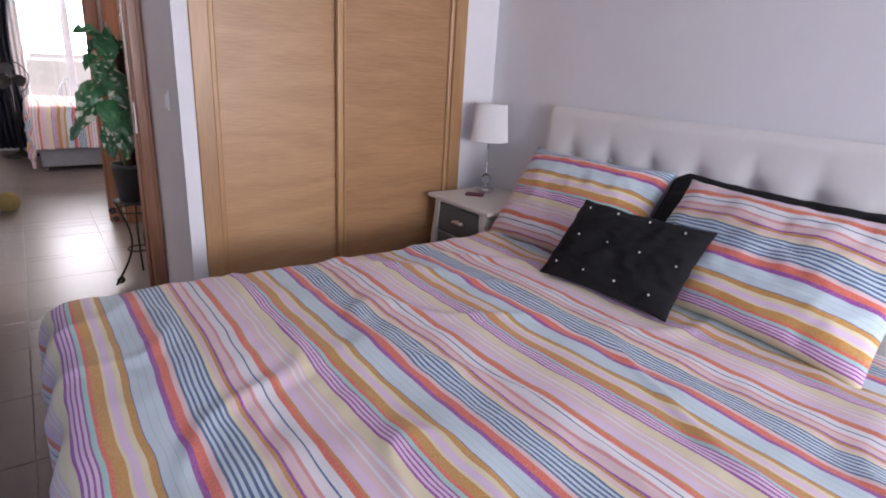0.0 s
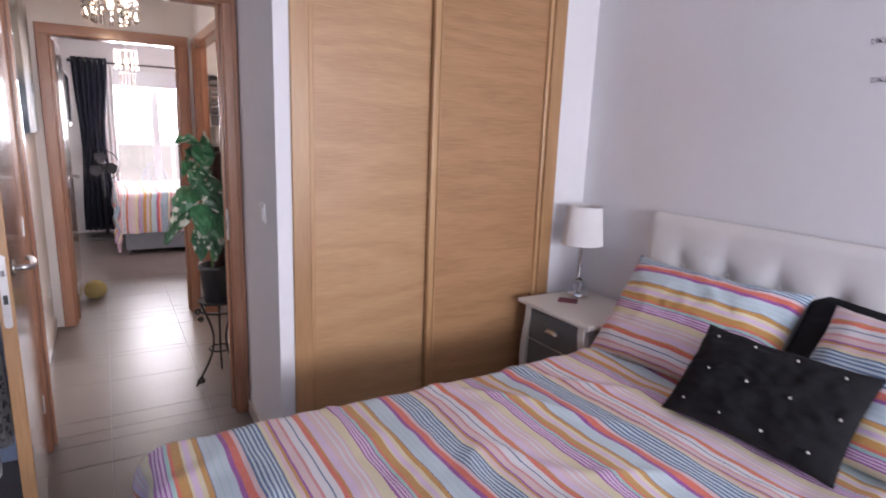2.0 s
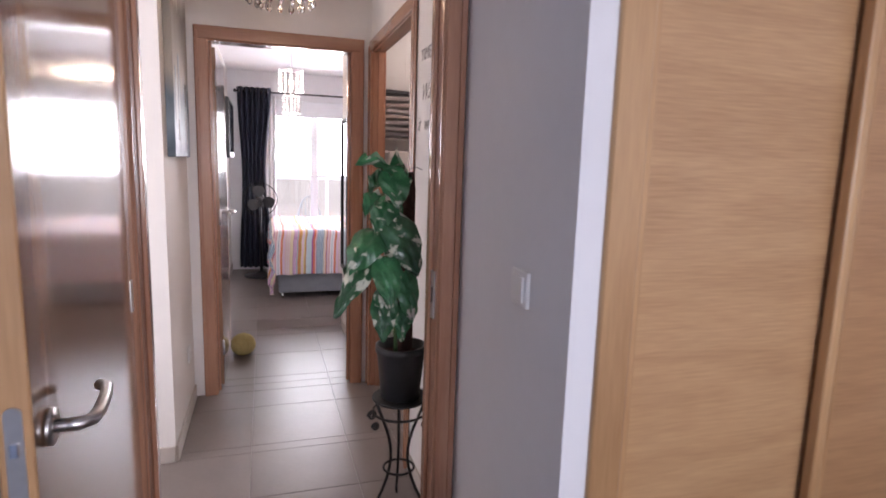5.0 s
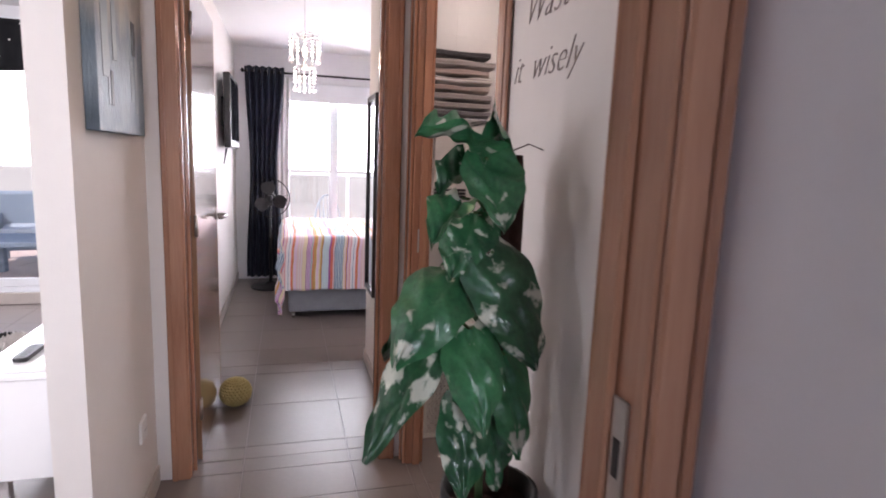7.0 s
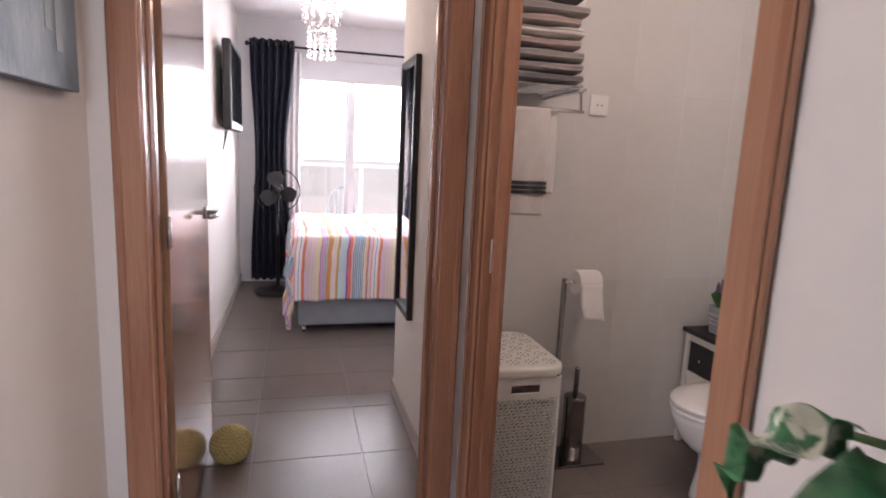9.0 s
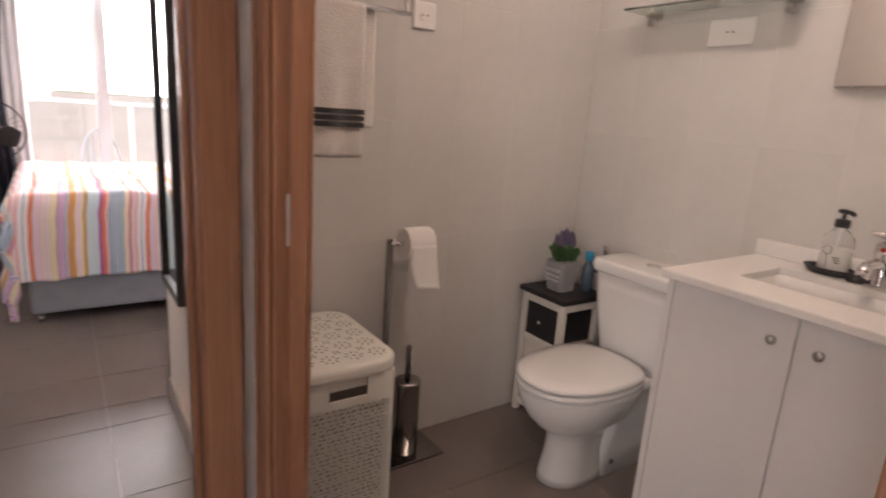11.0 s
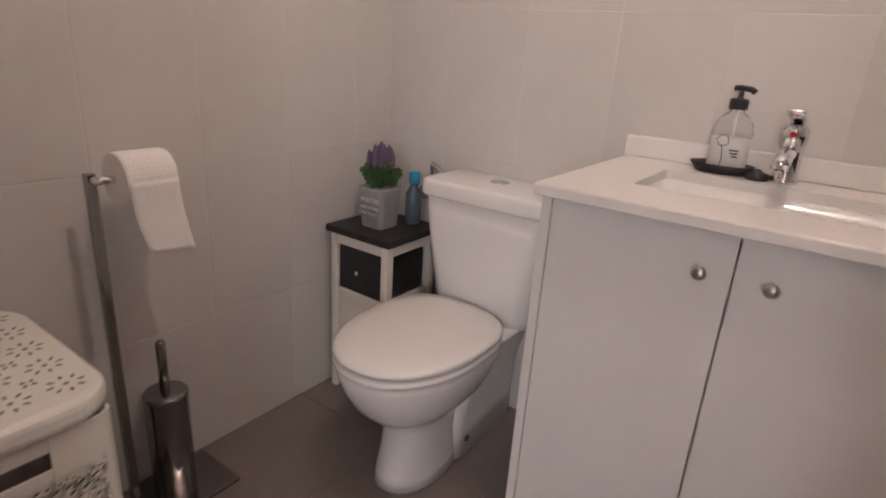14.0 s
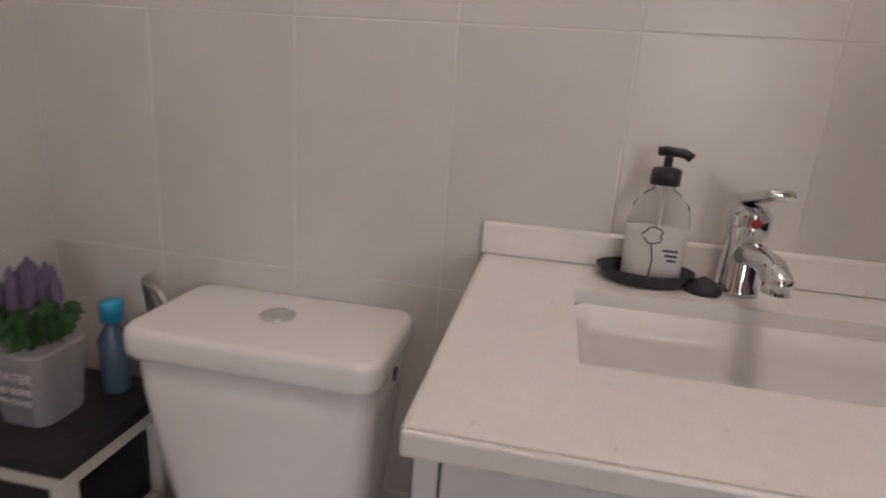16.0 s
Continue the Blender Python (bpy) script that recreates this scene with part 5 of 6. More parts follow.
for k in range(9000):
    x, y = rg.uniform(0.0, 1.06), rg.uniform(-0.92, 0.92)
    a, s = rg.uniform(0, 6.28), rg.uniform(0.010, 0.018)
    dx, dy = rg.uniform(-0.02, 0.02), rg.uniform(-0.02, 0.02)
    v = [pile.verts.new(p) for p in ((x + s * math.cos(a), y + s * math.sin(a), 0.015), (x + s * math.cos(a + 2.1), y + s * math.sin(a + 2.1), 0.015), (x + s * math.cos(a + 4.2), y + s * math.sin(a + 4.2), 0.015), (x + dx, y + dy, rg.uniform(0.032, 0.05)))]
    for q in ((0, 1, 3), (1, 2, 3), (2, 0, 3)):
        pile.faces.new([v[i] for i in q])
tagged(part("pile", pile, SHAG, rug), kind="stuff")

# ================= terrace =================
RATTAN = surface("grey_blue_rattan", (0.22, 0.27, 0.33), (0.14, 0.18, 0.23), 40, 0.8, bump=0.5, bump_scale=140)
CUSHG = surface("grey_outdoor_cushion", (0.32, 0.36, 0.41), (0.26, 0.30, 0.35), 10, 0.9)


def terrace_chair(x, y, turn):
    c = thing("terrace_armchair", (x, y, -0.03), "grey woven armchair with seat cushion on the terrace", "armchair", "terrace seats", turn)
    part("seat", box(-0.33, 0.33, -0.33, 0.33, 0.18, 0.34, 0.02, 2), RATTAN, c)
    part("cushion", box(-0.27, 0.27, -0.32, 0.26, 0.341, 0.44, 0.03, 2), CUSHG, c)
    bk2 = part("backrest", box(-0.33, 0.33, 0.27, 0.37, 0.341, 0.80, 0.03, 2), RATTAN, c)
    bk2.data.transform(Matrix.Shear("XZ", 4, (0, 0.12)) @ Matrix.Translation((0, -0.05, 0)))
    for s in (-1, 1):
        part("armrest", box(s * 0.34 - 0.05, s * 0.34 + 0.05, -0.33, 0.28, 0.36, 0.58, 0.03, 2), RATTAN, c)
        for yy in (-0.28, 0.28):
            part("leg", box(s * 0.29 - 0.03, s * 0.29 + 0.03, yy - 0.03, yy + 0.03, 0, 0.1795, 0.005, 1), RATTAN, c)


terrace_chair(-3.05, 10.3, 15)
terrace_chair(-2.45, 10.9, -20)
terrace_chair(-2.0, 11.6, -40)
tb = thing("terrace_table", (-2.75, 9.35, -0.03), "low grey woven table on the terrace", "table")
part("top", box(-0.42, 0.42, -0.35, 0.35, 0.36, 0.42, 0.01, 2), RATTAN, tb)
for x in (-0.36, 0.36):
    for y in (-0.29, 0.29):
        part("leg", box(x - 0.05, x + 0.05, y - 0.05, y + 0.05, 0, 0.3595, 0.005, 1), RATTAN, tb)
    part("apron", box(x - 0.03, x + 0.03, -0.239, 0.239, 0.26, 0.359, 0.004, 1), RATTAN, tb)
rl = thing("balcony_railing", (0, 12.9, -0.03), "white metal balcony railing with glass panels", "railing")
for k in range(8):
    part("post", box(-6.03 + 1.4 * k, -5.97 + 1.4 * k, -0.03, 0.03, 0, 1.045, 0.004, 1), ALU, rl)
part("handrail", box(-6.1, 3.9, -0.035, 0.035, 1.046, 1.10, 0.01, 2), ALU, rl)
part("low_rail", box(-6.1, 3.9, -0.0295, 0.0295, 0.08, 0.12, 0.006, 1), ALU, rl)
bc = thing("bistro_chair", (0.55, 10.3, -0.03), "pale metal bistro chair on the balcony", "chair", turn=25)
WIRE = surface("pale_grey_metal", (0.42, 0.45, 0.48), (0.36, 0.39, 0.42), 10, 0.4, 0.3)
part("seat", lathe([(0.19, 0.44), (0.20, 0.445), (0.20, 0.46), (0.19, 0.465)], 24), WIRE, bc)
for sx in (-1, 1):
    for sy in (-1, 1):
        part("leg", tube([(sx * 0.15, sy * 0.15, 0.44), (sx * 0.20, sy * 0.20, 0)], 0.011, 8), WIRE, bc)
part("back_hoop", tube([(0.20 * math.cos(a * math.pi / 12), 0.17 + 0.03 * math.sin(a * math.pi / 12), 0.45 + 0.42 * math.sin(a * math.pi / 12)) for a in range(13)], 0.011, 8), WIRE, bc)
for k in range(5):
    x = -0.12 + 0.06 * k
    part("back_slat", tube([(x, 0.18, 0.46), (x, 0.20, 0.45 + 0.42 * (1 - (x / 0.2) ** 2) ** 0.5)], 0.006, 6), WIRE, bc)

# ================= bathroom =================
# laundry hamper
hp = thing("laundry_hamper", (0.695, 5.19, 0), "white pierced plastic laundry hamper with a lid", "laundry basket")


HW, HD, HH = 0.29, 0.40, 0.535
LACE = surface("ivory_plastic", (0.76, 0.75, 0.70), (0.72, 0.71, 0.66), 10, 0.42)


def lattice(w, h, across, up, t=0.003):
    """A pierced sheet, w wide and h high: wavy level bands with bridges between them, in x and z."""
    bm = bmesh.new()
    rows = int(h / up)
    cols = int(w / across)
    rg = random.Random(11)
    for r in range(rows + 1):
        z = r * up
        pts = []
        for c in range(cols * 3 + 1):
            x = -w / 2 + w * c / (cols * 3)
            pts.append((x, z + up * 0.24 * math.sin(c * 2.1 + r * 1.9)))
        half = up * 0.30
        for a, b2 in zip(pts, pts[1:]):
            v = [bm.verts.new((p[0], y, p[1] + s)) for p, s in ((a, -half), (b2, -half), (b2, half), (a, half)) for y in (0, t)]
            lo, hi = v[0::2], v[1::2]
            bm.faces.new(lo)
            bm.faces.new(hi[::-1])
            bm.faces.new((lo[0], hi[0], hi[1], lo[1]))
            bm.faces.new((lo[2], hi[2], hi[3], lo[3]))
        if r < rows:
            for c in range(cols):
                x = -w / 2 + w * (c + 0.5) / cols + rg.uniform(-0.3, 0.3) * across
                bw = across * rg.uniform(0.10, 0.22)
                v = [bm.verts.new((x + s * bw, y, zz)) for s, zz in ((-1, z), (1, z), (1, z + up), (-1, z + up)) for y in (0, t)]
                bm.faces.new(v[0::2])
                bm.faces.new(v[1::2][::-1])
    return bm


def hang(bm, m):
    bmesh.ops.transform(bm, matrix=m, verts=bm.verts[:])
    return bm


part("front", hang(lattice(HW - 0.036, HH - 0.09, 0.018, 0.0125), pose(0, -HD / 2, 0.02)), LACE, hp)
part("back", hang(lattice(HW - 0.036, HH - 0.09, 0.018, 0.0125), pose(0, HD / 2 - 0.003, 0.02)), LACE, hp)
part("side", hang(lattice(HD - 0.036, HH - 0.04, 0.018, 0.0125), pose(HW / 2, 0, 0.02, 0, 0, 90)), LACE, hp)
part("side", hang(lattice(HD - 0.036, HH - 0.04, 0.018, 0.0125), pose(-HW / 2 + 0.003, 0, 0.02, 0, 0, 90)), LACE, hp)
for sx in (-1, 1):
    for sy in (-1, 1):
        c = bmesh.new()
        pts = [(sx * (HW / 2 - 0.02 + 0.02 * math.cos(k * math.pi / 12)), sy * (HD / 2 - 0.02 + 0.02 * math.sin(k * math.pi / 12))) for k in range(7)]
        inner = [(x - sx * 0.004, y - sy * 0.004) for x, y in pts][::-1]
        part("corner", slab(pts + inner, 0.0, HH), LACE, hp)
part("bottom", slab(rounded(-HW / 2, HW / 2, -HD / 2, HD / 2, 0.028), 0.0, 0.018, 0.003), LACE, hp)
fl = part("handle_band", box(-HW / 2 + 0.02, -0.055, -HD / 2, -HD / 2 + 0.004, HH - 0.075, HH), LACE, hp)
part("handle_band", box(0.055, HW / 2 - 0.02, -HD / 2, -HD / 2 + 0.004, HH - 0.075, HH), LACE, hp)
part("handle_band", box(-0.0545, 0.0545, -HD / 2, -HD / 2 + 0.004, HH - 0.025, HH), LACE, hp)
part("handle_band", box(-0.0545, 0.0545, -HD / 2, -HD / 2 + 0.004, HH - 0.075, HH - 0.055), LACE, hp)
part("liner", slab(rounded(-HW / 2 + 0.02, HW / 2 - 0.02, -HD / 2 + 0.02, HD / 2 - 0.02, 0.02), 0.02, HH - 0.02), surface("dark_laundry", (0.26, 0.22, 0.20), (0.18, 0.15, 0.14), 12, 0.95, bump=0.5), hp, "dark laundry inside")
lid = part("lid", slab(rounded(-HW / 2 - 0.012, HW / 2 + 0.012, -HD / 2 - 0.012, HD / 2 + 0.012, 0.075, 10), HH + 0.001, HH + 0.042, 0.014, segs=3), LACE, hp)
# dark colour laid on the unpierced lid as the shade inside its holes
LACED = surface("hole_shade_colour", (0.22, 0.20, 0.185), (0.16, 0.145, 0.135), 10, 0.6)


def lid_hole_shade(x, y, long, wide, turn):
    """A thin dark disc on the lid for a slot's inner shade, long along its turn."""
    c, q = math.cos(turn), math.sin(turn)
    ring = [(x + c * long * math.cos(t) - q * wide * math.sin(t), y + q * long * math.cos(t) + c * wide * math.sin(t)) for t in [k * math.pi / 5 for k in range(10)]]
    part("lid_hole_shade", slab(ring, HH + 0.0421, HH + 0.0426), LACED, lid)


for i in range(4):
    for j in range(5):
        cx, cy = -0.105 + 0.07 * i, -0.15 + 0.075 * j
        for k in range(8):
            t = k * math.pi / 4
            lid_hole_shade(cx + 0.021 * math.cos(t), cy + 0.021 * math.sin(t), 0.0055, 0.0026, t)
        lid_hole_shade(cx, cy, 0.004, 0.004, 0)
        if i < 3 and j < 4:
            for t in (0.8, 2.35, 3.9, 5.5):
                lid_hole_shade(cx + 0.035 + 0.008 * math.cos(t), cy + 0.0375 + 0.008 * math.sin(t), 0.0042, 0.003, t)

# paper and brush stand
# chrome darkened so that its colour carries the stand's dark reflections
DCHROME = surface("chrome_dark_reflections", (0.34, 0.32, 0.31), (0.28, 0.265, 0.255), 8, 0.12, 1.0)
st = thing("toilet_stand", (1.065, 5.335, 0), "chrome stand holding toilet paper and brush", "toilet stand")
part("base_plate", box(-0.09, 0.145, -0.085, 0.08, 0, 0.012, 0.002, 1), DCHROME, st)
part("pole", box(-0.079, -0.061, 0.0, 0.018, 0.0125, 0.815, 0.002, 1), DCHROME, st)
part("arm", tube([(-0.07, 0.0, 0.805), (-0.07, -0.02, 0.805), (-0.055, -0.022, 0.805), (0.085, -0.022, 0.805)], 0.008, 10), CHROME, st, smooth=True)
part("brush_holder", lathe([(0.046, 0.0125), (0.048, 0.015), (0.048, 0.285), (0.05, 0.29), (0.046, 0.295), (0.012, 0.298)], 32, (0.02, -0.005, 0)), DCHROME, st, "chrome brush holder", True)
part("brush_handle", lathe([(0.011, 0.2985), (0.011, 0.42), (0.008, 0.425)], 16, (0.02, -0.005, 0)), DCHROME, st, smooth=True)
PAPER = surface("soft_paper", (0.84, 0.82, 0.81), (0.80, 0.78, 0.77), 20, 0.95, bump=0.25, bump_scale=220)
ro = thing("toilet_roll", (1.052, 5.313, 0.805), "white toilet paper roll hanging on the stand", "toilet paper")
rr = bmesh.new()
prof = [(0.009, -0.05), (0.050, -0.05), (0.052, -0.045), (0.052, 0.045), (0.050, 0.05), (0.009, 0.05)]
part("roll", hang(lathe(prof, 36), pose(0.025, 0, 0, 0, 90, 0)), PAPER, ro, smooth=False)
flp = part("loose_sheet", grid(lambda u, v: (0.025 - 0.048 + 0.096 * u + 0.02 * v * v, -0.0535 - 0.01 * v * v + 0.006 * math.sin(u * 3 + v * 4) * v, 0.0 - 0.138 * v - 0.015 * u * v), 8, 14), PAPER, ro, smooth=True)
flp.modifiers.new("thick", "SOLIDIFY").thickness = 0.001


# toilet
def oval(cx, cy, front, back, half, n=40, flat=0.0):
    """An outline round at the front and squarer at the back; it points along -x."""
    out = []
    for k in range(n):
        a = 2 * math.pi * k / n
        c, s = math.cos(a), math.sin(a)
        ln = back if c > 0 else front
        p = 0.62 if c > 0 else 0.95
        out.append((cx + ln * math.copysign(abs(c) ** p, c), cy + half * math.copysign(abs(s) ** (0.8 if c > 0 else 0.95), s)))
    return out


def loft(rings, bm=None):
    one = bmesh.new()
    vs = [[one.verts.new((x, y, z)) for x, y in ring] for ring, z in rings]
    n = len(vs[0])
    for a, b2 in zip(vs, vs[1:]):
        for k in range(n):
            one.faces.new((a[k], a[(k + 1) % n], b2[(k + 1) % n], b2[k]))
    one.faces.new(vs[0][::-1])
    one.faces.new(vs[-1])
    return join(bm, one)


wc = thing("toilet", (0, 0, 0), "white ceramic close-coupled toilet with its lid down", "toilet")
CY, TY = 4.95, 4.935
part("pedestal", loft([(oval(1.55, CY, 0.128, 0.13, 0.086), 0), (oval(1.55, CY, 0.124, 0.13, 0.082), 0.03), (oval(1.55, CY, 0.108, 0.13, 0.072), 0.11), (oval(1.55, CY, 0.106, 0.14, 0.072), 0.165), (oval(1.55, CY, 0.118, 0.15, 0.082), 0.195),
                       (oval(1.555, CY, 0.17, 0.17, 0.115), 0.225), (oval(1.56, CY, 0.21, 0.18, 0.142), 0.265), (oval(1.56, CY, 0.235, 0.19, 0.159), 0.31), (oval(1.56, CY, 0.248, 0.21, 0.170), 0.352), (oval(1.56, CY, 0.246, 0.21, 0.168), 0.368)]), CERAMIC, wc, smooth=True)
part("waste_pipe_shroud", loft([(rounded(1.62, 1.955, CY - 0.085, CY + 0.085, 0.04), 0), (rounded(1.625, 1.955, CY - 0.082, CY + 0.082, 0.04), 0.10), (rounded(1.65, 1.955, CY - 0.088, CY + 0.088, 0.04), 0.22), (rounded(1.70, 1.955, CY - 0.12, CY + 0.12, 0.04), 0.33), (rounded(1.72, 1.955, CY - 0.15, CY + 0.15, 0.04), 0.367)]), CERAMIC, wc, smooth=True)
seat = part("seat", loft([(oval(1.56, CY, 0.250, 0.195, 0.170), 0.374), (oval(1.56, CY, 0.258, 0.20, 0.177), 0.378), (oval(1.56, CY, 0.258, 0.20, 0.177), 0.390), (oval(1.56, CY, 0.250, 0.195, 0.170), 0.394)]), CERAMIC, wc, smooth=True)
part("lid", loft([(oval(1.56, CY, 0.250, 0.195, 0.170), 0.3995), (oval(1.56, CY, 0.259, 0.20, 0.178), 0.404), (oval(1.56, CY, 0.259, 0.20, 0.178), 0.413), (oval(1.56, CY, 0.248, 0.192, 0.168), 0.419), (oval(1.56, CY, 0.20, 0.16, 0.13), 0.424), (oval(1.56, CY, 0.12, 0.10, 0.08), 0.427), (oval(1.56, CY, 0.02, 0.02, 0.02), 0.428)]), CERAMIC, wc, smooth=True)
for s in (-1, 1):
    part("hinge", tube([(1.755, CY + s * 0.075 - 0.02, 0.395), (1.755, CY + s * 0.075 + 0.02, 0.395)], 0.012, 12), CHROME, wc, smooth=True)


def tank_ring(grow, r):
    return rounded(1.785 - 0.035 * grow, 1.955, TY - 0.155 - 0.03 * grow, TY + 0.155 + 0.03 * grow, r, 8)


part("cistern", loft([(tank_ring(0, 0.05), 0.3685), (tank_ring(0.15, 0.05), 0.395), (tank_ring(0.55, 0.045), 0.50), (tank_ring(0.9, 0.035), 0.64), (tank_ring(0.95, 0.035), 0.697)]), CERAMIC, wc, smooth=True)
lidc = part("cistern_lid", slab(rounded(1.738, 1.96, TY - 0.196, TY + 0.196, 0.035, 8), 0.698, 0.747, 0.013, segs=4), CERAMIC, wc, smooth=True)
fb = part("flush_button", lathe([(0.026, 0.7472), (0.027, 0.751), (0.022, 0.7535), (0.002, 0.754)], 24, (1.852, TY, 0)), CHROME, lidc, "chrome dual flush button", True)
part("button_split", box(1.851, 1.853, TY - 0.024, TY + 0.024, 0.7502, 0.7508), GREYP, fb)
part("side_cap", tube([(1.875, TY - 0.1825, 0.67), (1.875, TY - 0.1865, 0.67)], 0.011, 14), GREYP, wc)
for s in (-1, 1):
    part("fixing_cap", lathe([(0.010, 0), (0.009, 0.006), (0.002, 0.008)], 10), GREYP, wc).matrix_world = pose(1.68, CY + s * 0.083, 0.05, -90 * s, 0, 0)

vl = thing("water_valve", (1.93, 5.215, 0.665), "chrome angle valve with a braided hose by the cistern", "valve")
part("body", tube([(0.03, 0, 0), (-0.03, 0, 0)], 0.014, 12), CHROME, vl, smooth=True)
part("wheel", tube([(-0.031, 0, 0), (-0.05, 0, 0)], 0.022, 12), GREYP, vl)
part("hose", tube([(0, 0, 0.014), (0.0, 0.01, 0.06), (-0.02, -0.005, 0.085), (-0.03, -0.04, 0.07), (-0.03, -0.07, 0.0)], 0.007, 8), STEEL, vl, smooth=True)

# small drawer unit
su = thing("drawer_unit", (1.675, 5.178, 0), "narrow cream drawer unit with black fronts and top", "drawer unit")
for x in (0, 0.20):
    for y in (0, 0.205):
        part("post", box(x, x + 0.03, y, y + 0.025, 0, 0.540, 0.003, 1), CREAMP, su)
for z in (0.035, 0.17, 0.33, 0.505):
    part("rail", box(0.004, 0.026, 0.0255, 0.2045, z, z + 0.03, 0.002, 1), CREAMP, su)
    part("side_rail", box(0.0305, 0.1995, 0.002, 0.022, z, z + 0.03, 0.002, 1), CREAMP, su)
part("back_panel", box(0.031, 0.20, 0.2055, 0.222, 0.04, 0.535), CREAMP, su)
BLACKW = surface("black_stained_wood", (0.014, 0.013, 0.015), (0.026, 0.025, 0.028), 14, 0.5, bump=0.1)
part("top", box(-0.012, 0.242, -0.014, 0.242, 0.5405, 0.561, 0.003, 1), BLACKW, su, "black top")
for z0, z1 in ((0.066, 0.169), (0.201, 0.329), (0.361, 0.504)):
    dr = part("drawer", box(0.010, 0.20, 0.028, 0.202, z0, z1, 0.002, 1), BLACKW if z0 != 0.201 else CREAMP, su)
    part("knob", hang(lathe([(0.003, 0), (0.004, 0.006), (0.008, 0.012), (0.007, 0.018), (0.001, 0.02)], 10), pose(0.0098, 0.115, (z0 + z1) / 2, 0, -90, 0)), CHROME, dr, smooth=True)

fp = thing("lavender_pot", (1.775, 5.30, 0.5613), "grey pot of artificial lavender on the drawer unit", "plant")
GREYC = surface("grey_concrete_pot", (0.33, 0.33, 0.34), (0.27, 0.27, 0.28), 14, 0.8, bump=0.2)
pt = part("pot", loft([(rounded(-0.042, 0.042, -0.042, 0.042, 0.02), 0), (rounded(-0.044, 0.044, -0.044, 0.044, 0.02), 0.01), (rounded(-0.052, 0.052, -0.052, 0.052, 0.022), 0.118), (rounded(-0.05, 0.05, -0.05, 0.05, 0.021), 0.122)]), GREYC, fp, smooth=False)
LABW = surface("white_print", (0.74, 0.74, 0.74), (0.66, 0.66, 0.66), 30, 0.7)
rg = random.Random(8)
for text, size, z, y in (("WATER", 0.021, 0.080, 0.031), ("AND SOME", 0.0145, 0.060, 0.034), ("LOVE PLEASE", 0.0125, 0.043, 0.036)):
    words("print", text, size, pose(0, 0, 0) @ Matrix(((0, 0, -1, -0.0526), (-1, 0, 0, y), (0, 1, 0, z), (0, 0, 0, 1))), LABW, pt)
LAV = surface("lavender_flower", (0.17, 0.135, 0.215), (0.12, 0.09, 0.16), 40, 0.9, bump=0.4)
GRN = surface("faded_green_leaf", (0.07, 0.16, 0.06), (0.04, 0.09, 0.035), 30, 0.7)
for k in range(26):
    a, r = rg.uniform(0, 6.28), rg.uniform(0.004, 0.036)
    x, y = r * math.cos(a), r * math.sin(a)
    h = rg.uniform(0.06, 0.095)
    part("stem", tube([(x, y, 0.115), (x * 1.1, y * 1.1, 0.12 + h)], 0.0016, 5), GRN, fp)
    part("flower_spike", lathe([(0.003, 0), (0.0075, 0.006), (0.008, 0.02), (0.006, 0.035), (0.002, 0.045)], 7, (x * 1.1, y * 1.1, 0.115 + h)), LAV, fp)
for k in range(46):
    a, r = rg.uniform(0, 6.28), rg.uniform(0.0, 0.04)
    x, y, z = r * math.cos(a), r * math.sin(a), 0.118 + rg.uniform(0, 0.03)
    b3 = a + rg.uniform(-0.6, 0.6)
    part("leaf", leaf_bm((x, y, z), (x + 0.018 * math.cos(b3), y + 0.018 * math.sin(b3), z + rg.uniform(0.02, 0.05)), 0.010, 0.1, 0.2, (-math.cos(b3), -math.sin(b3), 0.6), k), GRN, fp)
bb = thing("blue_bottle", (1.868, 5.245, 0.5613), "clear bottle with a bright blue cap on the drawer unit", "bottle")
bb.scale = (0.9, 0.9, 0.86)
part("bottle", lathe([(0.024, 0), (0.027, 0.004), (0.027, 0.11), (0.012, 0.14), (0.012, 0.15)], 20), surface("dull_blue_plastic", (0.09, 0.14, 0.18), (0.07, 0.11, 0.15), 8, 0.25), bb, smooth=True)
part("cap", lathe([(0.02, 0.1502), (0.02, 0.185), (0.017, 0.19)], 18), surface("cyan_plastic", (0.02, 0.36, 0.58), (0.02, 0.30, 0.50), 8, 0.3), bb, "bright blue cap", True)

# vanity
va = thing("vanity_unit", (1.482, 3.93, 0), "white vanity cabinet with two doors and steel knobs", "cabinet")
part("side_panel", box(0.0, 0.485, 0.682, 0.702, 0, 0.840, 0.001, 1), MDFW, va)
part("side_panel", box(0.0, 0.485, 0.0, 0.02, 0, 0.840, 0.001, 1), MDFW, va)
part("bottom_panel", box(0.02, 0.485, 0.0205, 0.6815, 0.105, 0.12), MDFW, va)
part("back_panel", box(0.47, 0.485, 0.0205, 0.6815, 0.121, 0.840), MDFW, va)
part("plinth", box(0.045, 0.06, 0.0205, 0.6815, 0, 0.104), MDFW, va)
for y0, y1, ky in ((0.0225, 0.3565, 0.30), (0.3595, 0.6795, 0.405)):
    dr = part("door", box(0.0, 0.018, y0, y1, 0.11, 0.836, 0.0015, 1), MDFW, va)
    part("knob", hang(lathe([(0.006, 0), (0.005, 0.006), (0.011, 0.014), (0.012, 0.019), (0.008, 0.024), (0.001, 0.025)], 20), pose(-0.0002, ky, 0.765, 0, -90, 0)), STEEL, dr, "round steel knob", True)

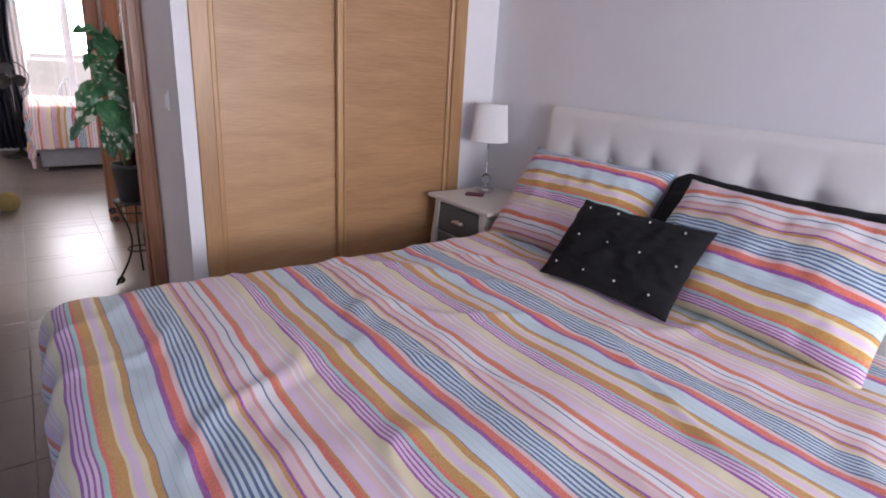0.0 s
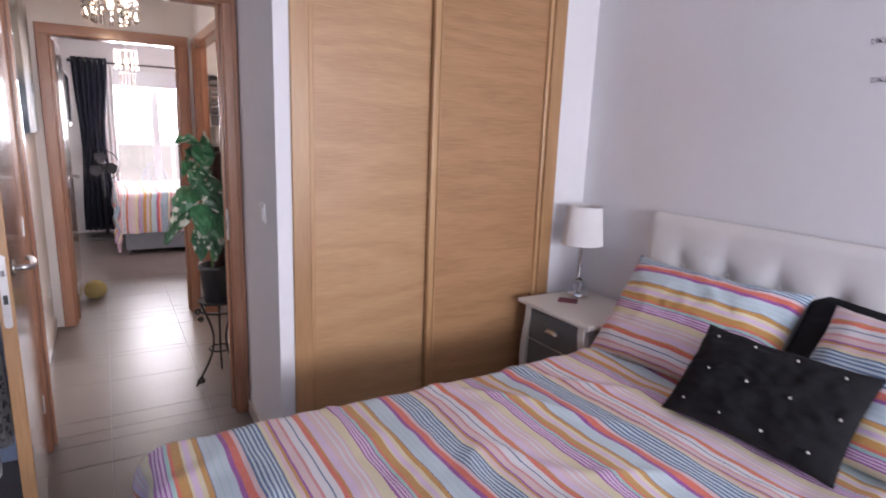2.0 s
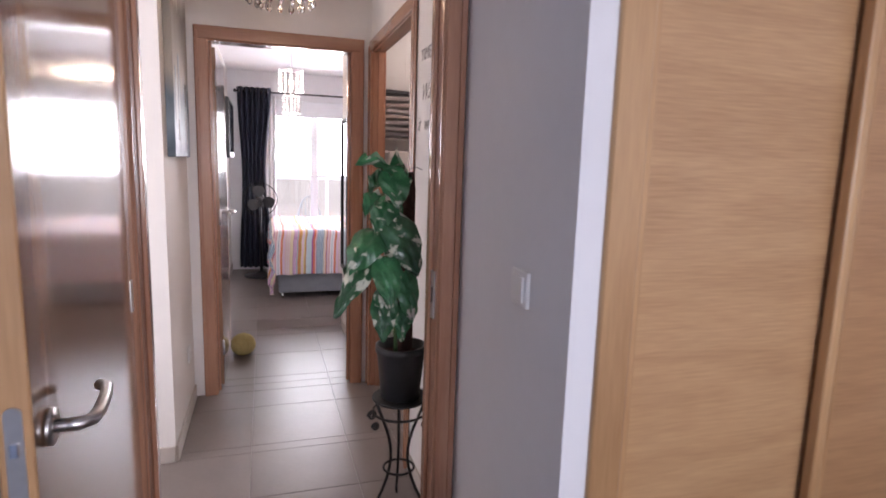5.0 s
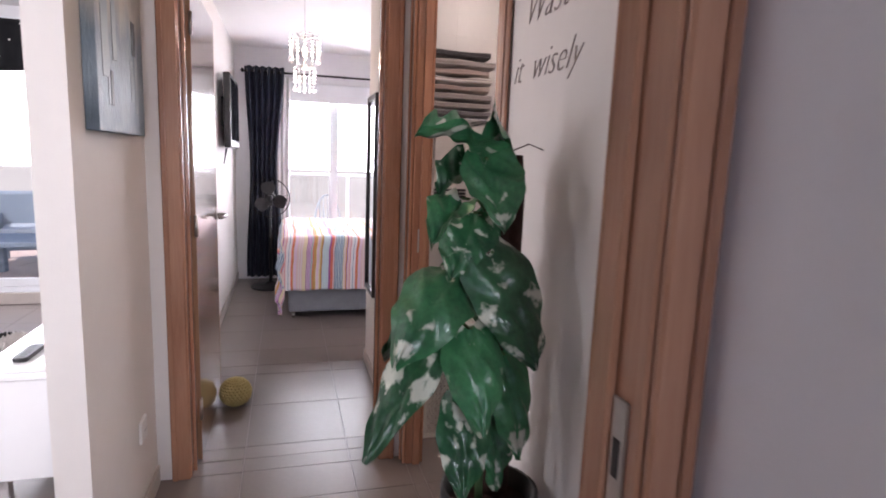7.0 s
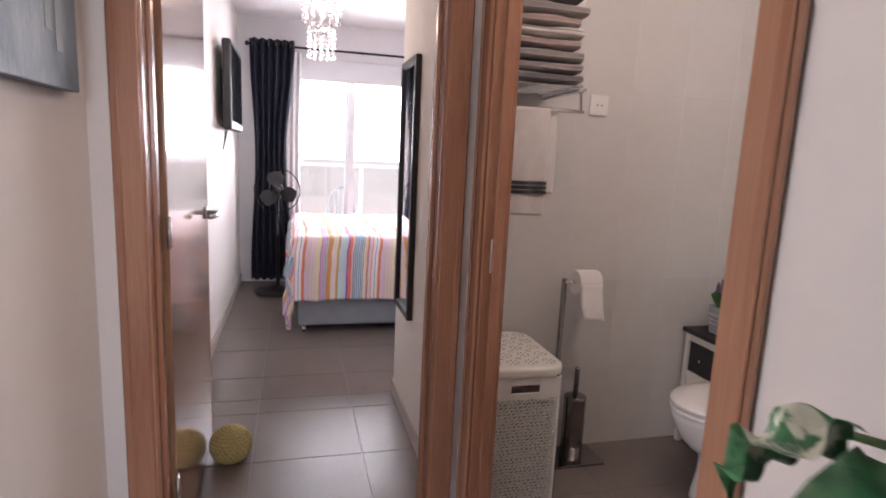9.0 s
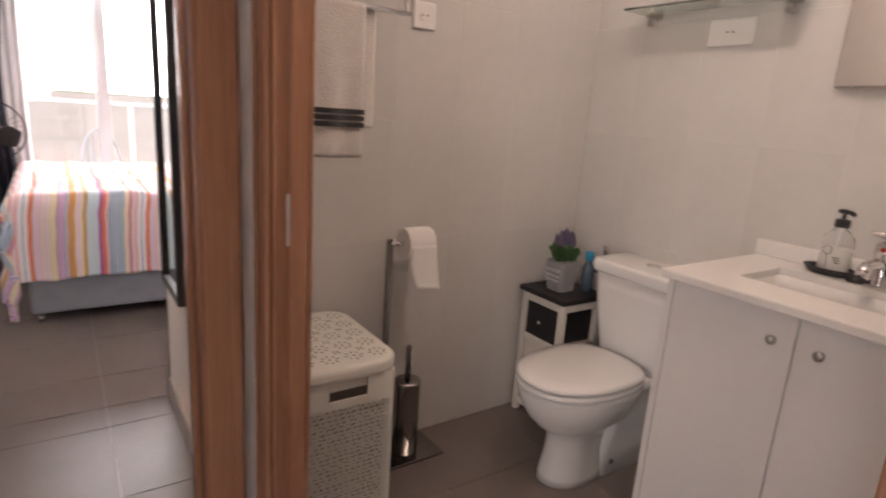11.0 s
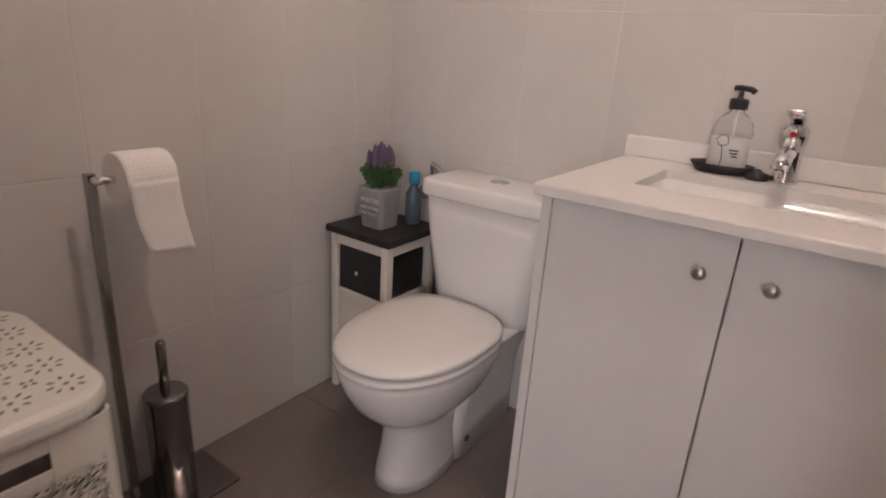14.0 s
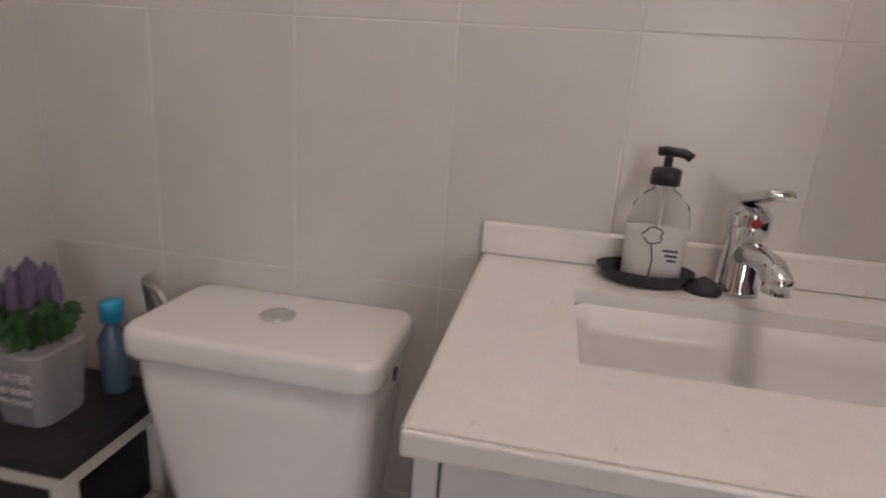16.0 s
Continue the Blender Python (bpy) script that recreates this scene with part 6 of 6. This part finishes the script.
QUARTZ = surface("white_quartz", (0.80, 0.78, 0.76), (0.73, 0.71, 0.69), 55, 0.3, fine=0.6)
wt = thing("worktop", (0, 0, 0), "white stone vanity top with an undermounted basin", "worktop")
X0, X1, Y0, Y1 = 1.452, 1.958, 3.90, 4.632
BX0, BX1, BY0, BY1 = 1.60, 1.828, 4.06, 4.504
for nm, a, c, e, g in (("top_slab", X0, BX0, Y0, Y1), ("top_slab", BX1, X1, Y0, Y1), ("top_slab", BX0, BX1, Y0, BY0), ("top_slab", BX0, BX1, BY1, Y1)):
    part(nm, box(a, c, e, g, 0.841, 0.862), QUARTZ, wt)
part("front_edge", box(X0 - 0.006, X0 - 0.0002, Y0 - 0.004, Y1 + 0.004, 0.840, 0.862, 0.003, 2), QUARTZ, wt)
part("side_edge", box(X0, X1, Y1 + 0.0002, Y1 + 0.005, 0.840, 0.862, 0.002, 2), QUARTZ, wt)
part("backsplash", box(1.940, 1.959, Y0, Y1 + 0.01, 0.8625, 0.912, 0.003, 1), QUARTZ, wt)
rings = []
for z, ins in ((0.8405, -0.008), (0.80, -0.002), (0.74, 0.01), (0.71, 0.035), (0.705, 0.08)):
    rings.append((rounded(BX0 + ins, BX1 - ins, BY0 + ins, BY1 - ins, 0.04), z))
bs = bmesh.new()
vs = [[bs.verts.new((x, y, z)) for x, y in ring] for ring, z in rings]
for a, c in zip(vs, vs[1:]):
    for k in range(len(a)):
        bs.faces.new((a[k], c[k], c[(k + 1) % len(a)], a[(k + 1) % len(a)]))
bs.faces.new(vs[-1])
basin = part("basin", bs, CERAMIC, wt, "white ceramic basin", True)
bmod = basin.modifiers.new("thick", "SOLIDIFY")
bmod.thickness, bmod.offset = 0.008, -1
part("drain", lathe([(0.03, 0.7055), (0.03, 0.708), (0.012, 0.709)], 20, ((BX0 + BX1) / 2, (BY0 + BY1) / 2, 0)), CHROME, basin, smooth=True)

fa = thing("basin_tap", (1.898, 4.286, 0.8625), "chrome single-lever basin tap on the vanity top", "tap")
part("body", lathe([(0.026, 0), (0.026, 0.006), (0.022, 0.012), (0.021, 0.07), (0.024, 0.09), (0.024, 0.108), (0.018, 0.118), (0.004, 0.121)], 28), CHROME, fa, smooth=True)
part("spout", tube([(-0.012, 0, 0.055), (-0.05, 0, 0.066), (-0.095, 0, 0.064), (-0.118, 0, 0.054), (-0.118, 0, 0.042)], 0.0145, 16), CHROME, fa, smooth=True)
lv = part("lever", box(-0.085, 0.02, -0.014, 0.014, 0.122, 0.134, 0.005, 3), CHROME, fa, "chrome lever", True)
lv.data.transform(Matrix.Translation((0, 0, 0.122)) @ Matrix.Rotation(radians(14), 4, "Y") @ Matrix.Translation((0, 0, -0.122)))
part("temperature_dot", tube([(-0.0235, 0, 0.10), (-0.0252, 0, 0.10)], 0.006, 12), surface("red_dot", (0.5, 0.02, 0.02), (0.45, 0.02, 0.02), 8, 0.3), fa)
fa.scale = (1.12, 1.12, 1.0)
pl = thing("basin_plug", (1.874, 4.332, 0.8625), "black rubber basin plug lying beside the tap", "plug")
part("stopper", lathe([(0.022, 0), (0.024, 0.004), (0.024, 0.012), (0.012, 0.016), (0.004, 0.022)], 20), BLACKP, pl, smooth=True)

tr = thing("soap_tray", (1.893, 4.407, 0.8625), "black oval plastic soap tray on the vanity top", "tray")
tm = bmesh.new()
trg = []
for r, z in ((0.7, 0), (0.78, 0.002), (1.0, 0.02), (0.97, 0.021), (0.75, 0.006), (0.02, 0.005)):
    trg.append([tm.verts.new((0.046 * r * math.cos(2 * math.pi * k / 36), 0.067 * r * math.sin(2 * math.pi * k / 36), z)) for k in range(36)])
for a, c in zip(trg, trg[1:]):
    for k in range(36):
        tm.faces.new((a[k], a[(k + 1) % 36], c[(k + 1) % 36], c[k]))
tm.faces.new(trg[0][::-1])
tm.faces.new(trg[-1])
part("dish", tm, BLACKP, tr, smooth=True)
so = thing("soap_dispenser", (1.893, 4.40, 0.8687), "clear pump bottle of white soap on a black tray", "soap dispenser")
so.scale = (1, 1, 0.93)
SOAPC = glass("clear_plastic", 0.05, (0.97, 0.975, 0.975), 1.12)
SOAP = surface("white_liquid_soap", (0.86, 0.85, 0.83), (0.83, 0.82, 0.80), 6, 0.4)
bt = part("bottle", lathe([(0.037, 0), (0.040, 0.004), (0.040, 0.093), (0.036, 0.112), (0.022, 0.129), (0.014, 0.134), (0.014, 0.140)], 32, scale=(0.8, 1)), SOAPC, so, "clear bottle", True)
part("soap", lathe([(0.035, 0.003), (0.0375, 0.006), (0.0382, 0.076), (0.036, 0.0765)], 32, scale=(0.8, 1)), SOAP, so, "white soap", True)
part("dip_tube", tube([(0, 0, 0.02), (0.002, 0, 0.138)], 0.003, 8), PLASTW, so)
pump = part("pump_collar", lathe([(0.019, 0.1405), (0.019, 0.161), (0.016, 0.164), (0.006, 0.166)], 24), BLACKP, so, "black pump", True)
part("pump_stem", lathe([(0.0055, 0.1662), (0.0055, 0.181)], 12), BLACKP, pump)
part("pump_head", tube([(0.003, 0.014, 0.186), (0.0, 0.003, 0.188), (-0.004, -0.018, 0.186), (-0.006, -0.027, 0.180)], 0.0066, 10), BLACKP, pump, smooth=True)
part("flower_print", tube([Vector((-0.0318 - 0.0014, 0.01 + 0.012 * math.cos(t) * (1 + 0.2 * math.cos(5 * t)), 0.072 + 0.012 * math.sin(t))) for t in [k * 0.3 for k in range(21)]], 0.0009, 5), INK, bt)
part("stem_print", tube([(-0.0332, 0.01, 0.06), (-0.0334, 0.006, 0.035), (-0.0334, 0.008, 0.012)], 0.0009, 5), INK, bt)
for k in range(3):
    part("label_bar", box(-0.0332, -0.0322, -0.024, -0.006 - 0.003 * k, 0.05 - 0.007 * k, 0.053 - 0.007 * k), INK, bt)

# dark navy sheet that fills the dark strip beyond the vanity
tw = thing("towel", (0, 0, 0), "dark navy sheet hanging beside the vanity", "towel")
tc = part("cloth", grid(lambda u, v: (1.50 + 0.44 * u, 3.865 + 0.008 * math.sin(u * 22) + 0.006 * math.sin(u * 9 + v * 3), 0.98 - 0.93 * v), 40, 12), NAVYF, tw, smooth=True)
tc.modifiers.new("thick", "SOLIDIFY").thickness = 0.012

# mirror cabinet, cup, shelf, sockets on the long wall
mc = thing("bathroom_mirror", (1.958, 3.70, 1.375), "frameless bathroom mirror over the vanity", "mirror")
part("backing", box(-0.018, 0, 0, 0.82, 0, 0.9, 0.002, 1), STEEL, mc)
part("mirror_glass", box(-0.0215, -0.0183, 0.004, 0.816, 0.006, 0.896), MIRROR, mc)
cu2 = thing("wall_cup", (1.958, 4.08, 1.13), "clear plastic dispenser with a white lid on the tiled wall", "dispenser")
part("holder", lathe([(0.045, 0.075), (0.052, 0.08), (0.052, 0.10), (0.04, 0.108), (0.002, 0.11)], 24, (-0.055, 0, 0)), PLASTW, cu2, "white lid", True)
part("cup", lathe([(0.028, 0), (0.034, 0.005), (0.045, 0.0745)], 24, (-0.055, 0, 0)), SOAPC, cu2, smooth=True)
part("wall_plate", box(-0.01, -0.0005, -0.03, 0.03, 0.03, 0.10, 0.004, 2), PLASTW, cu2)
gs = thing("glass_shelf", (1.958, 4.605, 1.63), "green glass shelf on steel brackets", "shelf")
GGLASS = glass("green_glass", 0.05, (0.80, 0.92, 0.86))
part("shelf_glass", box(-0.13, -0.004, 0, 0.60, 0, 0.008, 0.001, 1), GGLASS, gs)
for y in (0.06, 0.54):
    bk3 = part("bracket", box(-0.07, 0, y - 0.012, y + 0.012, -0.014, -0.0005, 0.003, 1), STEEL, gs)
    part("bracket_cap", tube([(-0.045, y, -0.0145), (-0.045, y, -0.045)], 0.014, 14), STEEL, bk3, smooth=True)
for k, (y, h, r) in enumerate(((0.40, 0.12, 0.02), (0.30, 0.09, 0.025), (0.16, 0.14, 0.018))):
    bo = thing("toiletry_bottle", (1.89, 4.605 + y, 1.6385), "small pale toiletry bottle on the glass shelf", "bottle", "shelf bottles")
    part("bottle", lathe([(r * 0.9, 0), (r, 0.005), (r, h * 0.75), (r * 0.5, h * 0.85)], 20), (PLASTW, surface("peach_plastic", (0.62, 0.46, 0.36), (0.56, 0.40, 0.31), 6, 0.35), PLASTW)[k], bo, smooth=True)
    part("cap", lathe([(r * 0.55, h * 0.852), (r * 0.55, h), (r * 0.4, h * 1.01)], 16), CHROME, bo, smooth=True)
wall_switch("socket", pose(1.9605, 4.86, 1.55, 0, 0, 180), "white double socket on the tiled wall", w=0.155, sock=True)
wall_switch("socket", pose(1.13, 5.4345, 1.535, 0, 0, -90), "white socket on the tiled wall", sock=True)

# towel rack with folded towels
rk = thing("towel_rack", (0.72, 5.4345, 1.562), "chrome hotel towel rack on the tiled wall", "towel rack")
for k in range(6):
    part("bar", tube([(-0.17, -0.03 - 0.055 * k, 0.0), (0.17, -0.03 - 0.055 * k, 0.0)], 0.006, 8), CHROME, rk, smooth=True)
for x in (-0.16, 0.16):
    part("side_arm", tube([(x, 0, -0.014), (x, -0.34, -0.014)], 0.008, 8), CHROME, rk, smooth=True)
    part("drop", tube([(x, -0.32, -0.022), (x, -0.33, -0.085)], 0.006, 8), CHROME, rk)
part("hanging_bar", tube([(-0.17, -0.33, -0.088), (0.17, -0.33, -0.088)], 0.007, 8), CHROME, rk, smooth=True)
TW = [surface("towel_" + nm, c, tuple(v * 0.85 for v in c), 25, 0.97, bump=0.6, bump_scale=230, sheen=0.4) for nm, c in
      (("grey", (0.34, 0.31, 0.30)), ("taupe", (0.42, 0.34, 0.31)), ("white", (0.72, 0.69, 0.66)), ("dark_grey", (0.16, 0.15, 0.16)), ("charcoal", (0.04, 0.04, 0.045)))]
rg = random.Random(21)
z = 1.569
for k, mi in enumerate((3, 0, 0, 1, 2, 1, 0, 4)):
    t = rg.uniform(0.031, 0.043)
    wv2, dx = rg.uniform(0.145, 0.165), rg.uniform(-0.012, 0.012)

    def fold(u, v, t=t, wv2=wv2, dx=dx, z=z, k=k):
        a = 2 * math.pi * u
        cx, sx = math.cos(a), math.sin(a)
        y = 0.155 * math.copysign(abs(cx) ** 0.5, cx)
        zz = t / 2 * math.copysign(abs(sx) ** 0.6, sx)
        return (0.72 + dx + (2 * v - 1) * wv2, 5.265 + y + 0.004 * math.sin(v * 9 + k), z + t / 2 + zz * (1 + 0.12 * math.sin(v * 5 + k)) + 0.003 * math.sin(v * 7 + k * 2))
    tq = thing("folded_towel", (0, 0, 0), "folded %s bath towel in a stack on the rack" % ("grey", "taupe", "white", "dark grey", "charcoal")[mi], "towel", "towels on the rack")
    tp2 = part("cloth", grid(fold, 24, 16), TW[mi], tq, smooth=True)
    for s in (0, 1):
        cap = [fold(q / 24, s) for q in range(24)]
        cb = bmesh.new()
        cb.faces.new([cb.verts.new(c) for c in cap])
        part("folded_edge", cb, TW[mi], tq)
    for f2 in (0.33, 0.66):
        zz = z + t * f2
        part("fold_line", tube([(0.72 + dx + (2 * q / 10 - 1) * wv2 * 0.99, 5.265 - 0.153 + 0.004 * math.sin(q / 10 * 9 + k), zz) for q in range(11)], 0.0035, 5), TW[(mi + 3) % 5 if mi == 2 else mi], tq, smooth=True)
    z += t + 0.0015


def hung(x0, x1, y, z0, z1, seed):
    return grid(lambda u, v: (x0 + (x1 - x0) * u, y + 0.006 * math.sin(u * 11 + seed) * v - 0.008 * math.sin(u * 3), z1 - (z1 - z0) * v), 24, 30)


ht = thing("hand_towel", (0, 0, 0), "white hand towel with black bands hanging from the rack", "towel")
cl = part("cloth", hung(0.595, 0.752, 5.095, 1.105, 1.477, 0), TW[2], ht, smooth=True)
cl.modifiers.new("thick", "SOLIDIFY").thickness = 0.008
for z0 in (1.181, 1.197, 1.213):
    part("black_band", grid(lambda u, v, z0=z0: (0.594 + 0.159 * u, 5.0795 + 0.006 * math.sin(u * 11) * (1.475 - z0) / 0.385 - 0.008 * math.sin(u * 3) - 0.0, z0 + 0.0125 * v), 24, 1), TW[4], ht, "black woven band")
ht2 = thing("hand_towel", (0, 0, 0), "plain pale towel hanging from the rack", "towel")
cl = part("cloth", hung(0.63, 0.797, 5.125, 1.18, 1.477, 2), TW[2], ht2, smooth=True)
cl.modifiers.new("thick", "SOLIDIFY").thickness = 0.008
wl2 = thing("ceiling_light", (1.15, 4.32, H), "round white bathroom ceiling light, lit", "ceiling light")
part("rim", lathe([(0.09, -0.0005), (0.09, -0.02), (0.075, -0.024), (0.075, -0.003)], 32), PLASTW, wl2, smooth=True)
part("diffuser", lathe([(0.073, -0.004), (0.073, -0.012), (0.05, -0.018), (0.002, -0.02)], 32), glowing("light_diffuser", (1.0, 0.88, 0.76), 3), wl2, "lit diffuser", True)

# ---- the pieces of floors and walls ----
def pieces(parent, name, sizes, material, axis):
    """Flat tiles with worn edges, alike ones on one mesh."""
    store = {}
    for cx, cy, cz, w, h in sizes:
        key = (round(w, 3), round(h, 3))
        if key not in store:
            t = 0.005
            g = 0.0011 if axis == "z" else 0.0011
            d = {"z": (w, h, t), "x": (t, w, h), "y": (w, t, h)}[axis]
            bm = box(-d[0] / 2 + g, d[0] / 2 - g, -d[1] / 2 + g, d[1] / 2 - g, -d[2] / 2, d[2] / 2) if axis == "z" else \
                box(-d[0] / 2, d[0] / 2, -d[1] / 2 + g, d[1] / 2 - g, -d[2] / 2 + g, d[2] / 2 - g) if axis == "x" else \
                box(-d[0] / 2 + g, d[0] / 2 - g, -d[1] / 2, d[1] / 2, -d[2] / 2 + g, d[2] / 2 - g)
            bmesh.ops.bevel(bm, geom=bm.edges[:], offset=0.001, segments=1, affect="EDGES")
            me = bpy.data.meshes.new(name)
            bm.to_mesh(me)
            bm.free()
            me.materials.append(material)
            store[key] = me
        ob = new(name, store[key])
        ob.location = (cx, cy, cz)
        ob.parent = parent


def tiled(a0, a1, step, start):
    """Cuts a stretch into tile lengths on a fixed joint."""
    first = start + step * math.ceil((a0 - start) / step - 1e-6)
    cuts = [a0] + [first + step * k for k in range(200) if a0 + 0.01 < first + step * k < a1 - 0.01] + [a1]
    return list(zip(cuts, cuts[1:]))


floor_ob = bpy.data.objects["floor"]
T = 0.46
areas = [(-0.95, 0.37, 0.6, 2.98), (-0.52, 0.31, 2.98, 3.09), (-2.2, 0.43, 3.09, 4.08), (-0.60, 0.43, 4.08, 4.85), (0.43, 0.487, 3.80, 4.79), (-0.49, 0.33, 4.85, 4.96),
         (-0.60, 0.43, 4.96, 6.15), (-0.60, 1.9, 6.15, 8.9), (0.487, 1.966, 3.09, 5.44), (-3.4, -0.69, 4.08, 8.0)]
sizes = []
for x0, x1, y0, y1 in areas:
    for a, b2 in tiled(x0, x1, T, 0.19):
        for c, d in tiled(y0, y1, T, 5.53):
            sizes.append(((a + b2) / 2, (c + d) / 2, -0.0025, b2 - a, d - c))
pieces(floor_ob, "floor_tile", sizes, TILE, "z")
rest = bmesh.new()
for x0, x1, y0, y1 in [(-0.95, 2.04, -3.6, 0.6), (0.37, 2.04, 0.6, 2.32), (-5.0, -2.2, 3.09, 4.08), (-5.0, -3.4, 4.08, 8.0), (1.9, 3.3, 6.15, 8.9)]:
    for a, b2 in tiled(x0, x1, T, 0.19):
        for c, d in tiled(y0, y1, T, 5.53):
            box(a + 0.0011, b2 - 0.0011, c + 0.0011, d - 0.0011, -0.005, 0, bm=rest)
tagged(part("floor_tiles_under_furniture", rest, TILE, floor_ob), kind="stuff")

R = 0.405
north, east = bpy.data.objects["wall_bathroom_north"], bpy.data.objects["wall_bathroom_east"]
pieces(north, "wall_tile", [((a + b2) / 2, 5.4375, (c + d) / 2, b2 - a, d - c) for a, b2 in tiled(0.487, 1.966, 0.255, 1.545) for c, d in tiled(0, H, R, 0.79)], WTILE, "y")
pieces(east, "wall_tile", [(1.9635, (a + b2) / 2, (c + d) / 2, b2 - a, d - c) for a, b2 in tiled(3.09, 5.435, 0.253, 4.705) for c, d in tiled(0, H, R, 0.79)], WTILE, "x")
